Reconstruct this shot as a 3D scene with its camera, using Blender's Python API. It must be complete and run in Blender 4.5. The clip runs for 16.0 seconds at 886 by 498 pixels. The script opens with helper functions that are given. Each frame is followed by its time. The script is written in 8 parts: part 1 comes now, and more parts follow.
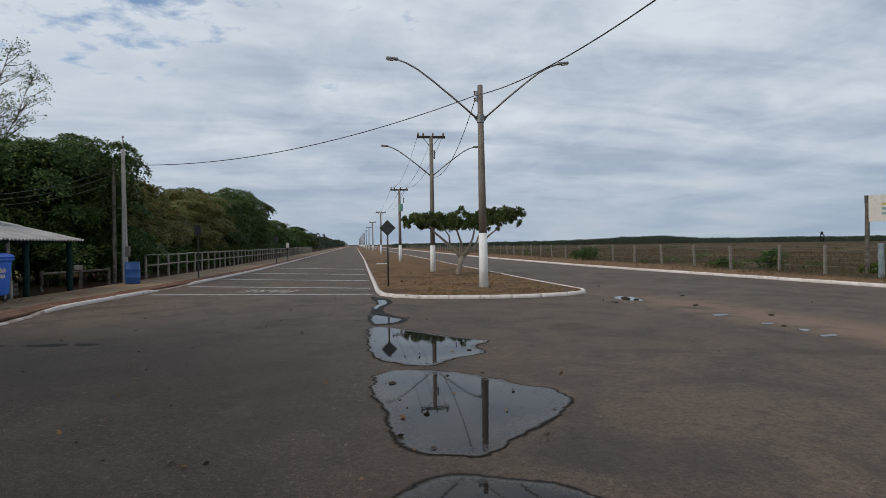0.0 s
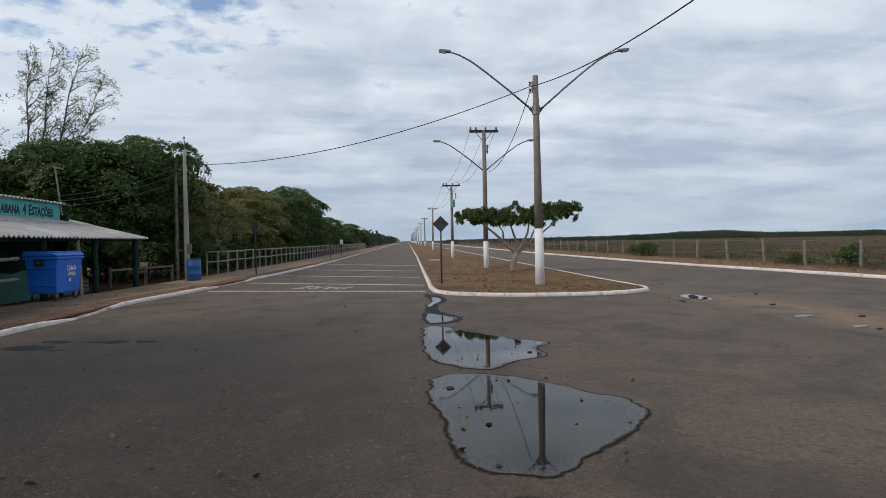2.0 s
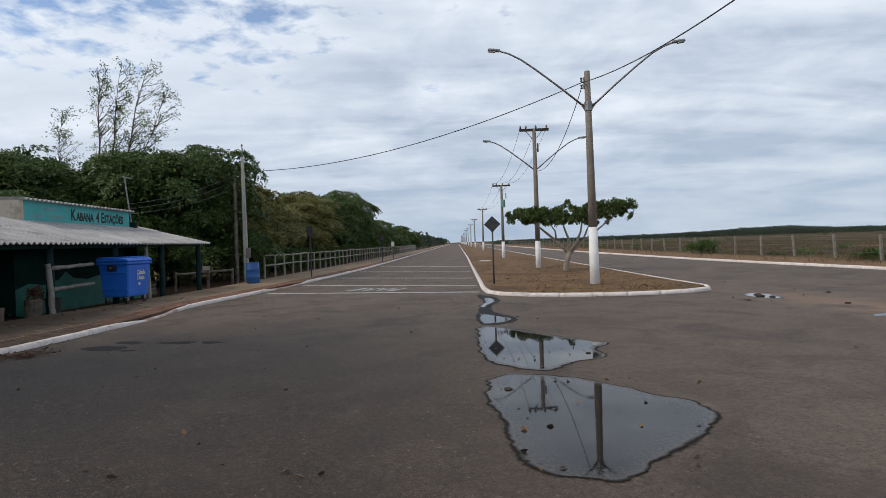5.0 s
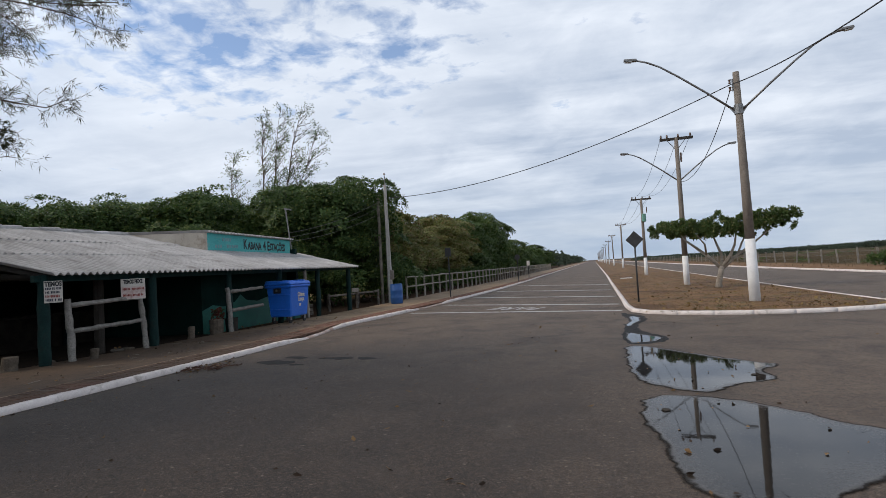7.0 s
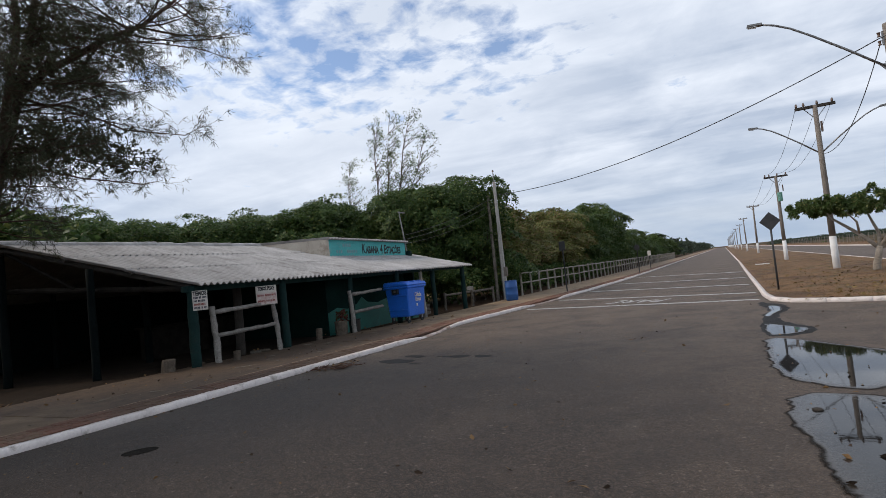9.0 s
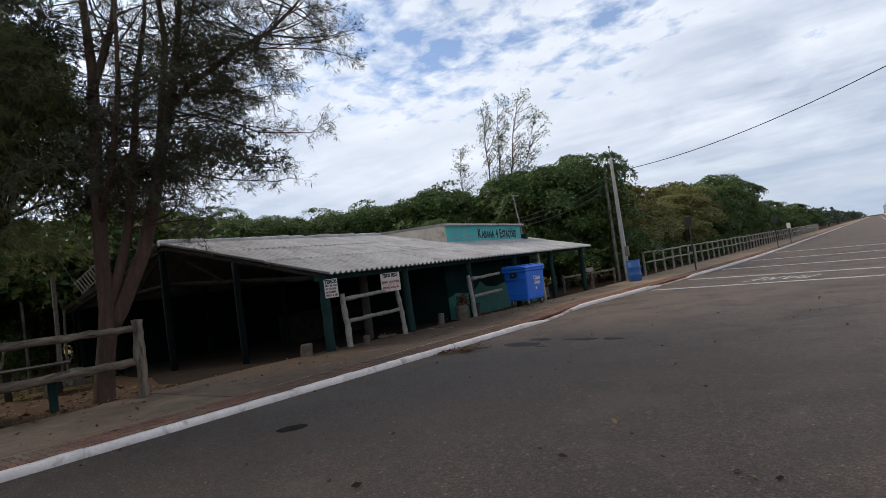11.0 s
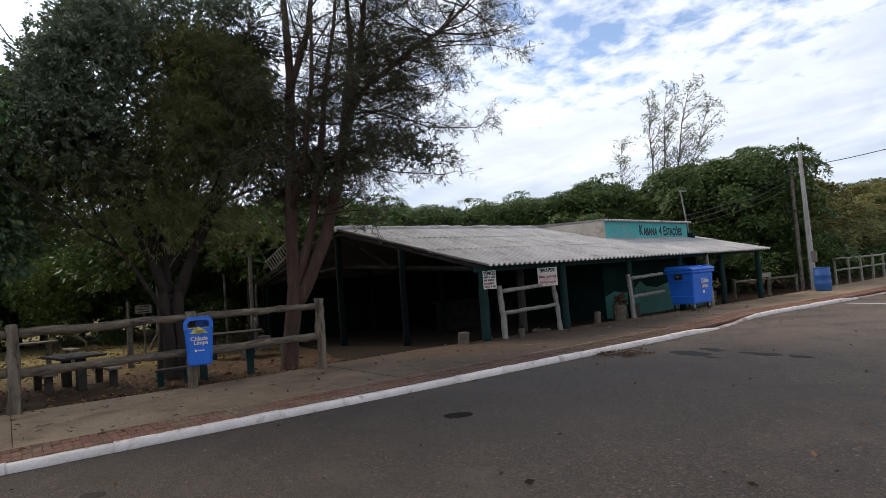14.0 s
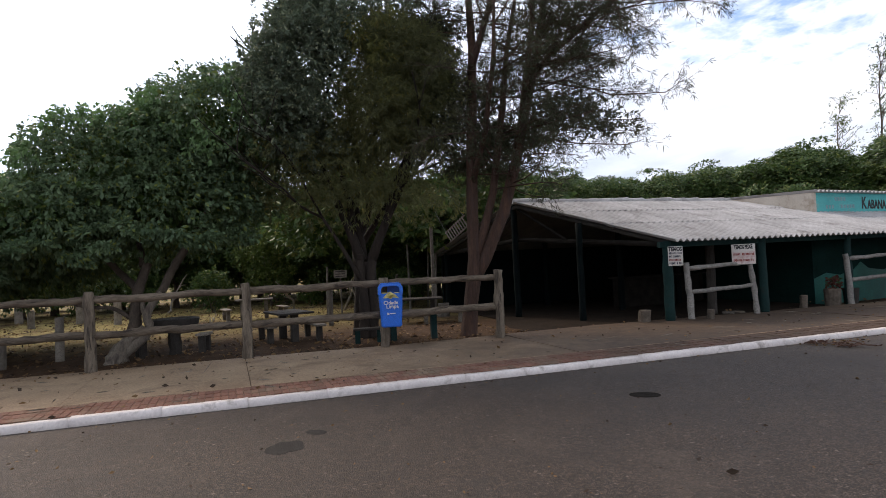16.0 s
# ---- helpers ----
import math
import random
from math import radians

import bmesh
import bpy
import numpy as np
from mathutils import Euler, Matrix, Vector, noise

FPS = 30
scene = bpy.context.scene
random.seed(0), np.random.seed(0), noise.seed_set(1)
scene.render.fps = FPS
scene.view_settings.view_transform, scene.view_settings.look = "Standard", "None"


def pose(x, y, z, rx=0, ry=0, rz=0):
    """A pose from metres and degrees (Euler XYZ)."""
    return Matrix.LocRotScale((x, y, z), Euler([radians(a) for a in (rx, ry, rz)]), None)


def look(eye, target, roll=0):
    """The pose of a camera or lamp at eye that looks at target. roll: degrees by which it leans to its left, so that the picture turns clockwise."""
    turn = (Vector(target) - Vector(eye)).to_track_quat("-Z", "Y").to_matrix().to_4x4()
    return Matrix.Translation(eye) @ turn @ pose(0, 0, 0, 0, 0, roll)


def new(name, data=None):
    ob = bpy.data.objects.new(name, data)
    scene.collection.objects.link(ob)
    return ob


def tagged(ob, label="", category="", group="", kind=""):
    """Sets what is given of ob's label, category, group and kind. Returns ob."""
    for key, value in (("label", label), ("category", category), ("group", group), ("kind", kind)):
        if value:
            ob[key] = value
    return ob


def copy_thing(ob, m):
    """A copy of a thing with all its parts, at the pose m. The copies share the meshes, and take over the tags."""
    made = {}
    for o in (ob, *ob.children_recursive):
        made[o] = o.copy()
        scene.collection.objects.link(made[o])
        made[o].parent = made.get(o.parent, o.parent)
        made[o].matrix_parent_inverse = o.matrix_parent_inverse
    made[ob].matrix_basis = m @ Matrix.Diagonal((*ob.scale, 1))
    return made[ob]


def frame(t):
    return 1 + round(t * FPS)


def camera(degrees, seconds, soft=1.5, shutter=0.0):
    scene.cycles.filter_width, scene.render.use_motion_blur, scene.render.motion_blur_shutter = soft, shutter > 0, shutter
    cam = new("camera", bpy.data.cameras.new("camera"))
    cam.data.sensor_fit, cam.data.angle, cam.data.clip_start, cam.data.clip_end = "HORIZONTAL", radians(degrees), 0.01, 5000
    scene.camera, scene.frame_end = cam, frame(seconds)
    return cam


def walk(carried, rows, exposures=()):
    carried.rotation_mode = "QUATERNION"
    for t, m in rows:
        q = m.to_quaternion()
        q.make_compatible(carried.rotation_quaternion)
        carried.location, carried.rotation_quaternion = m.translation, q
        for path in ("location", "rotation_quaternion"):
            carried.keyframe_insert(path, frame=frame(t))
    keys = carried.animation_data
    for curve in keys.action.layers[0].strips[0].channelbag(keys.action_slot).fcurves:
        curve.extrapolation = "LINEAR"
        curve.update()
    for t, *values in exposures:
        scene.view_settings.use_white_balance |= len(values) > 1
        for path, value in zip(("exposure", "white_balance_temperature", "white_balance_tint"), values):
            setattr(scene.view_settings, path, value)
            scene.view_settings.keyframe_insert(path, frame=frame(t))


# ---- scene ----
cam = camera(75.8, 16.0, soft=0.6)

PATH = [
    (0, (-0.137, -0.087, 1.703), (0.167, 1.89, 1.683), -0.9),
    (0.5, (-0.151, 0.107, 1.709), (0.134, 2.086, 1.676), -0.8),
    (1, (-0.167, 0.274, 1.715), (0.071, 2.259, 1.677), -0.8),
    (1.5, (-0.175, 0.353, 1.715), (0.009, 2.345, 1.68), -0.9),
    (2, (-0.175, 0.345, 1.712), (-0.051, 2.341, 1.681), -1.2),
    (2.5, (-0.176, 0.355, 1.711), (-0.099, 2.353, 1.667), -2.3),
    (3, (-0.178, 0.404, 1.713), (-0.126, 2.402, 1.659), -2.3),
    (5.3, (-0.277, 0.357, 1.696), (-0.372, 2.355, 1.676), -2.2),
    (5.5, (-0.364, 0.314, 1.691), (-0.495, 2.309, 1.665), -2.3),
    (6, (-0.364, 0.298, 1.692), (-0.585, 2.285, 1.655), -2.8),
    (6.5, (-0.363, 0.299, 1.693), (-0.681, 2.274, 1.692), -3.4),
    (7, (-0.37, 0.206, 1.689), (-0.879, 2.139, 1.759), -3.5),
    (7.5, (-0.364, 0.296, 1.693), (-1.01, 2.187, 1.766), -5.0),
    (8, (-0.364, 0.307, 1.694), (-1.094, 2.167, 1.783), -5.8),
    (8.2, (-0.367, 0.289, 1.692), (-1.135, 2.133, 1.793), -5.6),
    (10.3, (-0.323, 0.307, 1.683), (-1.384, 2.001, 1.737), -6.0),
    (10.5, (-0.363, 0.299, 1.684), (-1.468, 1.965, 1.744), -5.5),
    (11, (-0.567, 0.263, 1.671), (-1.781, 1.85, 1.759), -7.9),
    (11.5, (-0.559, 0.297, 1.685), (-1.845, 1.827, 1.756), -8.9),
    (12, (-0.513, 0.233, 1.719), (-1.871, 1.697, 1.813), -9.1),
    (12.5, (-0.512, 0.142, 1.769), (-1.904, 1.576, 1.846), -9.7),
    (13, (-0.508, 0.03, 1.804), (-1.923, 1.44, 1.913), -9.0),
    (13.5, (-0.625, -0.042, 1.808), (-2.115, 1.287, 1.93), -5.9),
    (14, (-0.714, -0.003, 1.806), (-2.292, 1.22, 1.914), -4.5),
    (14.5, (-0.744, -0.018, 1.796), (-2.39, 1.11, 1.932), -2.3),
    (15, (-0.756, -0.066, 1.803), (-2.44, 1.005, 1.928), -0.6),
    (15.5, (-0.784, -0.158, 1.81), (-2.528, 0.815, 1.914), -0.3),
    (16, (-0.75, -0.243, 1.829), (-2.619, 0.467, 1.878), -2.9),
]
EXPOSURES = [(0, -0.26, 6750, 10), (1.5, -0.10, 6750, 10), (3, 0.0, 6750, 10), (5.5, 0.04, 6750, 12), (7.5, 0.08, 6750, 13), (11, 0.17, 6800, 14), (14.5, 0.46, 6900, 15), (16, 0.60, 6950, 18)]
walk(cam, [(t, look(e, g, r)) for t, e, g, r in PATH], EXPOSURES)

# ---- world, sun, exposure ----
SUN_AZ, SUN_EL = 112.0, 42.0          # degrees to the left of the road's line, and above the horizon
sun_dir = Vector((-math.sin(radians(SUN_AZ)) * math.cos(radians(SUN_EL)),
                  math.cos(radians(SUN_AZ)) * math.cos(radians(SUN_EL)), math.sin(radians(SUN_EL))))


def nd(nt, kind, ins=None, **attrs):
    """A node; ins: its inputs by name or index, values or sockets."""
    n = nt.nodes.new(kind)
    if "operation" in attrs:
        n.operation = attrs["operation"]
    if "data_type" in attrs:
        n.data_type, n.blend_type = attrs["data_type"], attrs["blend_type"]
    if "sky_type" in attrs:
        n.sky_type, n.sun_disc = attrs["sky_type"], attrs["sun_disc"]
    for k, v in (ins or {}).items():
        if isinstance(v, bpy.types.NodeSocket):
            nt.links.new(v, n.inputs[k])
        else:
            n.inputs[k].default_value = v
    return n


def c4(c):
    return (c[0], c[1], c[2], 1.0)


def mixc(nt, f, a, b, blend="MIX"):
    n = nd(nt, "ShaderNodeMix", data_type="RGBA", blend_type=blend)
    for i, v in ((0, f), (6, a), (7, b)):
        if isinstance(v, bpy.types.NodeSocket):
            nt.links.new(v, n.inputs[i])
        else:
            n.inputs[i].default_value = v if i == 0 else c4(v)
    return n.outputs[2]


def rng_map(nt, v, lo, hi, a=0.0, b=1.0):
    return nd(nt, "ShaderNodeMapRange", {0: v, 1: lo, 2: hi, 3: a, 4: b}).outputs[0]


def calc(nt, op, a, b=0.0):
    return nd(nt, "ShaderNodeMath", {0: a, 1: b}, operation=op).outputs[0]


def noise_tex(nt, vec, scale, detail=4.0, rough=0.55, dist=0.0):
    return nd(nt, "ShaderNodeTexNoise", {"Vector": vec, "Scale": scale, "Detail": detail, "Roughness": rough, "Distortion": dist}).outputs[0]


world = bpy.data.worlds.new("world")
scene.world = world
world.use_nodes = True
wt = world.node_tree
wt.nodes.clear()
w_out = nd(wt, "ShaderNodeOutputWorld")
sky = nd(wt, "ShaderNodeTexSky", sky_type="NISHITA", sun_disc=False)
sky.sun_elevation, sky.sun_rotation = radians(SUN_EL), radians(-SUN_AZ)
sky.dust_density, sky.ozone_density = 0.1, 4.0
sky_bg = nd(wt, "ShaderNodeBackground", {0: sky.outputs[0], 1: 0.15})
co = nd(wt, "ShaderNodeTexCoord").outputs["Generated"]
sep = nd(wt, "ShaderNodeSeparateXYZ", {0: co})
up = calc(wt, "MAXIMUM", sep.outputs[2], 0.0)
den = calc(wt, "ADD", up, 0.16)
plane = nd(wt, "ShaderNodeCombineXYZ", {0: calc(wt, "DIVIDE", sep.outputs[0], den), 1: calc(wt, "DIVIDE", sep.outputs[1], den), 2: 0.0}).outputs[0]
n_big = noise_tex(wt, plane, 1.0, 3.0, 0.5, 0.4)
n_mid = noise_tex(wt, plane, 2.4, 7.0, 0.58, 0.35)
n_cell = noise_tex(wt, plane, 8.5, 6.0, 0.58, 0.25)
# thin drawn-out streaks in the upper sheet
n_streak = noise_tex(wt, nd(wt, "ShaderNodeMapping", {0: plane, 2: (0.0, 0.0, radians(-38)), 3: (0.55, 2.1, 1.0)}).outputs[0], 1.25, 6.0, 0.55, 0.5)
# long level streaks low in the sky
n_band = noise_tex(wt, nd(wt, "ShaderNodeMapping", {0: co, 3: (2.2, 2.2, 13.0)}).outputs[0], 1.7, 6.0, 0.55, 0.5)
# the sheet breaks into small clouds with blue between them above the wood
BREAK_AZ, BREAK_EL = radians(33), radians(25)
break_dir = Vector((-math.sin(BREAK_AZ) * math.cos(BREAK_EL), math.cos(BREAK_AZ) * math.cos(BREAK_EL), math.sin(BREAK_EL)))
broken = rng_map(wt, nd(wt, "ShaderNodeVectorMath", {0: co, 1: break_dir}, operation="DOT_PRODUCT").outputs["Value"], 0.885, 0.99)
cover = calc(wt, "ADD", calc(wt, "MULTIPLY", n_cell, 1.45), calc(wt, "ADD", calc(wt, "MULTIPLY", n_mid, 0.75), calc(wt, "MULTIPLY", n_big, 0.80)))
cover = calc(wt, "SUBTRACT", cover, calc(wt, "MULTIPLY", broken, 0.25))
# closed towards the horizon and to the right of the road
cover = calc(wt, "ADD", cover, rng_map(wt, up, 0.36, 0.14, 0.0, 0.5))
cover = calc(wt, "ADD", cover, rng_map(wt, sep.outputs[0], -0.1, 0.35, 0.0, 0.16))
mask = rng_map(wt, cover, 1.02, 1.36, 0.10, 1.0)
tone = calc(wt, "ADD", calc(wt, "MULTIPLY", n_streak, 0.46), calc(wt, "ADD", calc(wt, "MULTIPLY", n_mid, 0.46), calc(wt, "MULTIPLY", n_big, 0.28)))
shade = rng_map(wt, tone, 0.48, 0.70)
# small clouds are whiter at their lit edges
shade = calc(wt, "MULTIPLY", shade, rng_map(wt, broken, 0.0, 1.0, 1.0, 0.45))
cloud = mixc(wt, shade, (0.76, 0.855, 0.97), (0.435, 0.535, 0.68))
low = rng_map(wt, up, 0.01, 0.19)
cloud = mixc(wt, low, mixc(wt, rng_map(wt, n_band, 0.40, 0.66), (0.375, 0.49, 0.645), (0.53, 0.63, 0.745)), cloud)
toward = nd(wt, "ShaderNodeVectorMath", {0: co, 1: sun_dir}, operation="DOT_PRODUCT").outputs["Value"]
glow = calc(wt, "POWER", rng_map(wt, toward, 0.35, 1.0), 2.0)
# sky dimmed overhead, out of view: a made-up thick cloud that lowers ground light
thick = rng_map(wt, up, 0.45, 0.85, 1.0, 0.42)
cloud_bg = nd(wt, "ShaderNodeBackground", {0: cloud, 1: calc(wt, "MULTIPLY", calc(wt, "ADD", calc(wt, "MULTIPLY", glow, 1.4), 1.0), thick)})
sky_mix = nd(wt, "ShaderNodeMixShader", {0: mask, 1: sky_bg.outputs[0], 2: cloud_bg.outputs[0]})
wt.links.new(sky_mix.outputs[0], w_out.inputs[0])

sun = new("sun", bpy.data.lights.new("sun", "SUN"))
sun.data.energy, sun.data.angle, sun.data.color = 1.45, radians(20), (1.0, 0.87, 0.70)
sun.matrix_world = look(sun_dir * 60, (0, 0, 0))


# ---- materials ----
def surf(name, c1, c2, scale=3.0, rough=0.8, bump=0.2, bscale=40.0, stain=None, stain_at=(0.55, 0.7), stain_scale=1.2,
         metal=0.0, vary=0.0, fine=0.25, coords="Object", spec=0.5, stretch=None):
    """Two colours over a coarse noise, a finer grain, stains, relief, and a shade of its own for each piece (vary)."""
    m = bpy.data.materials.new(name)
    m.use_nodes = True
    nt = m.node_tree
    bs = nt.nodes["Principled BSDF"]
    vec = nd(nt, "ShaderNodeTexCoord").outputs[coords] if coords == "Object" else nd(nt, "ShaderNodeNewGeometry").outputs["Position"]
    if stretch:
        vec = nd(nt, "ShaderNodeMapping", {0: vec, 3: stretch}).outputs[0]
    col = mixc(nt, rng_map(nt, noise_tex(nt, vec, scale, 5.0), 0.32, 0.68), c1, c2)
    grain = noise_tex(nt, vec, bscale, 3.0, 0.6)
    col = mixc(nt, 1.0, col, nd(nt, "ShaderNodeCombineColor", {i: rng_map(nt, grain, 0.3, 0.7, 1 - fine, 1 + fine) for i in range(3)}).outputs[0], "MULTIPLY")
    if stain:
        f = rng_map(nt, noise_tex(nt, vec, stain_scale, 7.0, 0.62, 0.4), stain_at[0], stain_at[1])
        col = mixc(nt, f, col, stain)
    if vary:
        r = nd(nt, "ShaderNodeObjectInfo").outputs["Random"]
        col = mixc(nt, 1.0, col, nd(nt, "ShaderNodeCombineColor", {i: rng_map(nt, r, 0, 1, 1 - vary, 1 + vary) for i in range(3)}).outputs[0], "MULTIPLY")
    nt.links.new(col, bs.inputs["Base Color"])
    bs.inputs["Roughness"].default_value = rough
    bs.inputs["Metallic"].default_value = metal
    bs.inputs["Specular IOR Level"].default_value = spec
    if bump:
        b = nd(nt, "ShaderNodeBump", {"Strength": bump, "Distance": 0.02, "Height": grain})
        nt.links.new(b.outputs[0], bs.inputs["Normal"])
    return m


def leaf_mat(name, c1, c2, c3=None, share=0.08, through_light=0.25, rough=0.5):
    """Leaves: each its own shade between two colours, a few of a third, some light through them."""
    m = bpy.data.materials.new(name)
    m.use_nodes = True
    nt = m.node_tree
    bs = nt.nodes["Principled BSDF"]
    r = nd(nt, "ShaderNodeNewGeometry").outputs["Random Per Island"]
    vec = nd(nt, "ShaderNodeTexCoord").outputs["Object"]
    f = calc(nt, "ADD", calc(nt, "MULTIPLY", r, 0.6), calc(nt, "MULTIPLY", rng_map(nt, noise_tex(nt, vec, 0.9, 3.0), 0.35, 0.65), 0.4))
    col = mixc(nt, f, c1, c2)
    if c3:
        col = mixc(nt, rng_map(nt, calc(nt, "FRACT", calc(nt, "MULTIPLY", r, 37.0)), 1 - share, 1 - share + 0.01), col, c3)
    nt.links.new(col, bs.inputs["Base Color"])
    bs.inputs["Roughness"].default_value = rough
    bs.inputs["Specular IOR Level"].default_value = 0.35
    tr = nd(nt, "ShaderNodeBsdfTranslucent", {0: col})
    mx = nd(nt, "ShaderNodeMixShader", {0: through_light, 1: bs.outputs[0], 2: tr.outputs[0]})
    nt.links.new(mx.outputs[0], nt.nodes["Material Output"].inputs[0])
    return m


def asphalt_mat():
    m = bpy.data.materials.new("asphalt")
    m.use_nodes = True
    nt = m.node_tree
    bs = nt.nodes["Principled BSDF"]
    vec = nd(nt, "ShaderNodeNewGeometry").outputs["Position"]
    big = noise_tex(nt, vec, 0.16, 5.0, 0.55, 0.3)
    mid = noise_tex(nt, vec, 1.3, 6.0, 0.6)
    col = mixc(nt, rng_map(nt, big, 0.35, 0.65), (0.146, 0.109, 0.078), (0.186, 0.141, 0.102))
    col = mixc(nt, rng_map(nt, mid, 0.45, 0.75, 0.0, 0.45), col, (0.094, 0.075, 0.057))
    # darker towards the left and the near end
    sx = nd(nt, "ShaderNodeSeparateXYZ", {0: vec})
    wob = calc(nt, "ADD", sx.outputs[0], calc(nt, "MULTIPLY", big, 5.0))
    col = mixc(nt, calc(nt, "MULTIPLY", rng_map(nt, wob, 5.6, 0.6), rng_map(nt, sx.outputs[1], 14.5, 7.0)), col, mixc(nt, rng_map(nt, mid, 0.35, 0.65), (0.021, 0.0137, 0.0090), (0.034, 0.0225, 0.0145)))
    cell = nd(nt, "ShaderNodeTexVoronoi", {"Vector": vec, "Scale": 100.0})
    chip = nd(nt, "ShaderNodeSeparateColor", {0: cell.outputs["Color"]}).outputs[0]
    col = mixc(nt, rng_map(nt, chip, 0.66, 1.0, 0.0, 0.72), col, (0.185, 0.142, 0.102))
    col = mixc(nt, rng_map(nt, chip, 0.30, 0.0, 0.0, 0.7), col, (0.020, 0.017, 0.014))
    peb = nd(nt, "ShaderNodeSeparateColor", {0: nd(nt, "ShaderNodeTexVoronoi", {"Vector": vec, "Scale": 42.0}).outputs["Color"]}).outputs[1]
    col = mixc(nt, rng_map(nt, peb, 0.990, 0.994, 0.0, 0.60), col, (0.27, 0.225, 0.18))
    col = mixc(nt, rng_map(nt, peb, 0.28, 0.0, 0.0, 0.42), col, (0.015, 0.013, 0.012))
    col = mixc(nt, rng_map(nt, noise_tex(nt, vec, 11.0, 6.0, 0.75), 0.45, 0.66, 0.0, 0.50), col, (0.022, 0.016, 0.011))
    col = mixc(nt, rng_map(nt, noise_tex(nt, vec, 7.0, 6.0, 0.75, 0.5), 0.55, 0.73, 0.0, 0.22), col, (0.15, 0.112, 0.078))
    # worn patches a stride or two across
    col = mixc(nt, rng_map(nt, noise_tex(nt, vec, 0.75, 5.0, 0.62, 0.8), 0.44, 0.66, 0.0, 0.62), col, (0.030, 0.0225, 0.017))
    col = mixc(nt, rng_map(nt, noise_tex(nt, vec, 0.55, 4.0, 0.60, 0.4), 0.54, 0.74, 0.0, 0.22), col, (0.150, 0.118, 0.088))
    col = mixc(nt, rng_map(nt, peb, 0.72, 0.96, 0.0, 0.20), col, (0.15, 0.112, 0.078))
    # old oil drips and damp patches
    col = mixc(nt, rng_map(nt, noise_tex(nt, vec, 2.1, 3.0, 0.5, 0.2), 0.66, 0.72, 0.0, 0.5), col, (0.024, 0.020, 0.016))
    # drifted sand where the two roadways meet
    sp = nd(nt, "ShaderNodeSeparateXYZ", {0: vec})
    off = calc(nt, "ABSOLUTE", calc(nt, "SUBTRACT", sp.outputs[0], calc(nt, "ADD", 9.6, calc(nt, "MULTIPLY", sp.outputs[1], -0.08))))
    band = calc(nt, "MULTIPLY", rng_map(nt, off, 1.5, 0.3), rng_map(nt, sp.outputs[1], 19.5, 13.0))
    band = calc(nt, "MULTIPLY", band, rng_map(nt, noise_tex(nt, vec, 0.9, 6.0, 0.65, 0.5), 0.36, 0.52))
    col = mixc(nt, calc(nt, "MULTIPLY", band, 0.85), col, (0.25, 0.168, 0.112))
    # dust along the kerbs
    col = mixc(nt, rng_map(nt, noise_tex(nt, vec, 0.5, 8.0, 0.7, 1.0), 0.60, 0.78, 0.0, 0.35), col, (0.13, 0.11, 0.09))
    col = mixc(nt, 1.0, col, (1.035, 0.985, 0.99), "MULTIPLY")
    nt.links.new(col, bs.inputs["Base Color"])
    bs.inputs["Roughness"].default_value = 0.70
    bs.inputs["Specular IOR Level"].default_value = 0.42
    b = nd(nt, "ShaderNodeBump", {"Strength": 0.9, "Distance": 0.008, "Height": cell.outputs["Distance"]})
    nt.links.new(b.outputs[0], bs.inputs["Normal"])
    return m


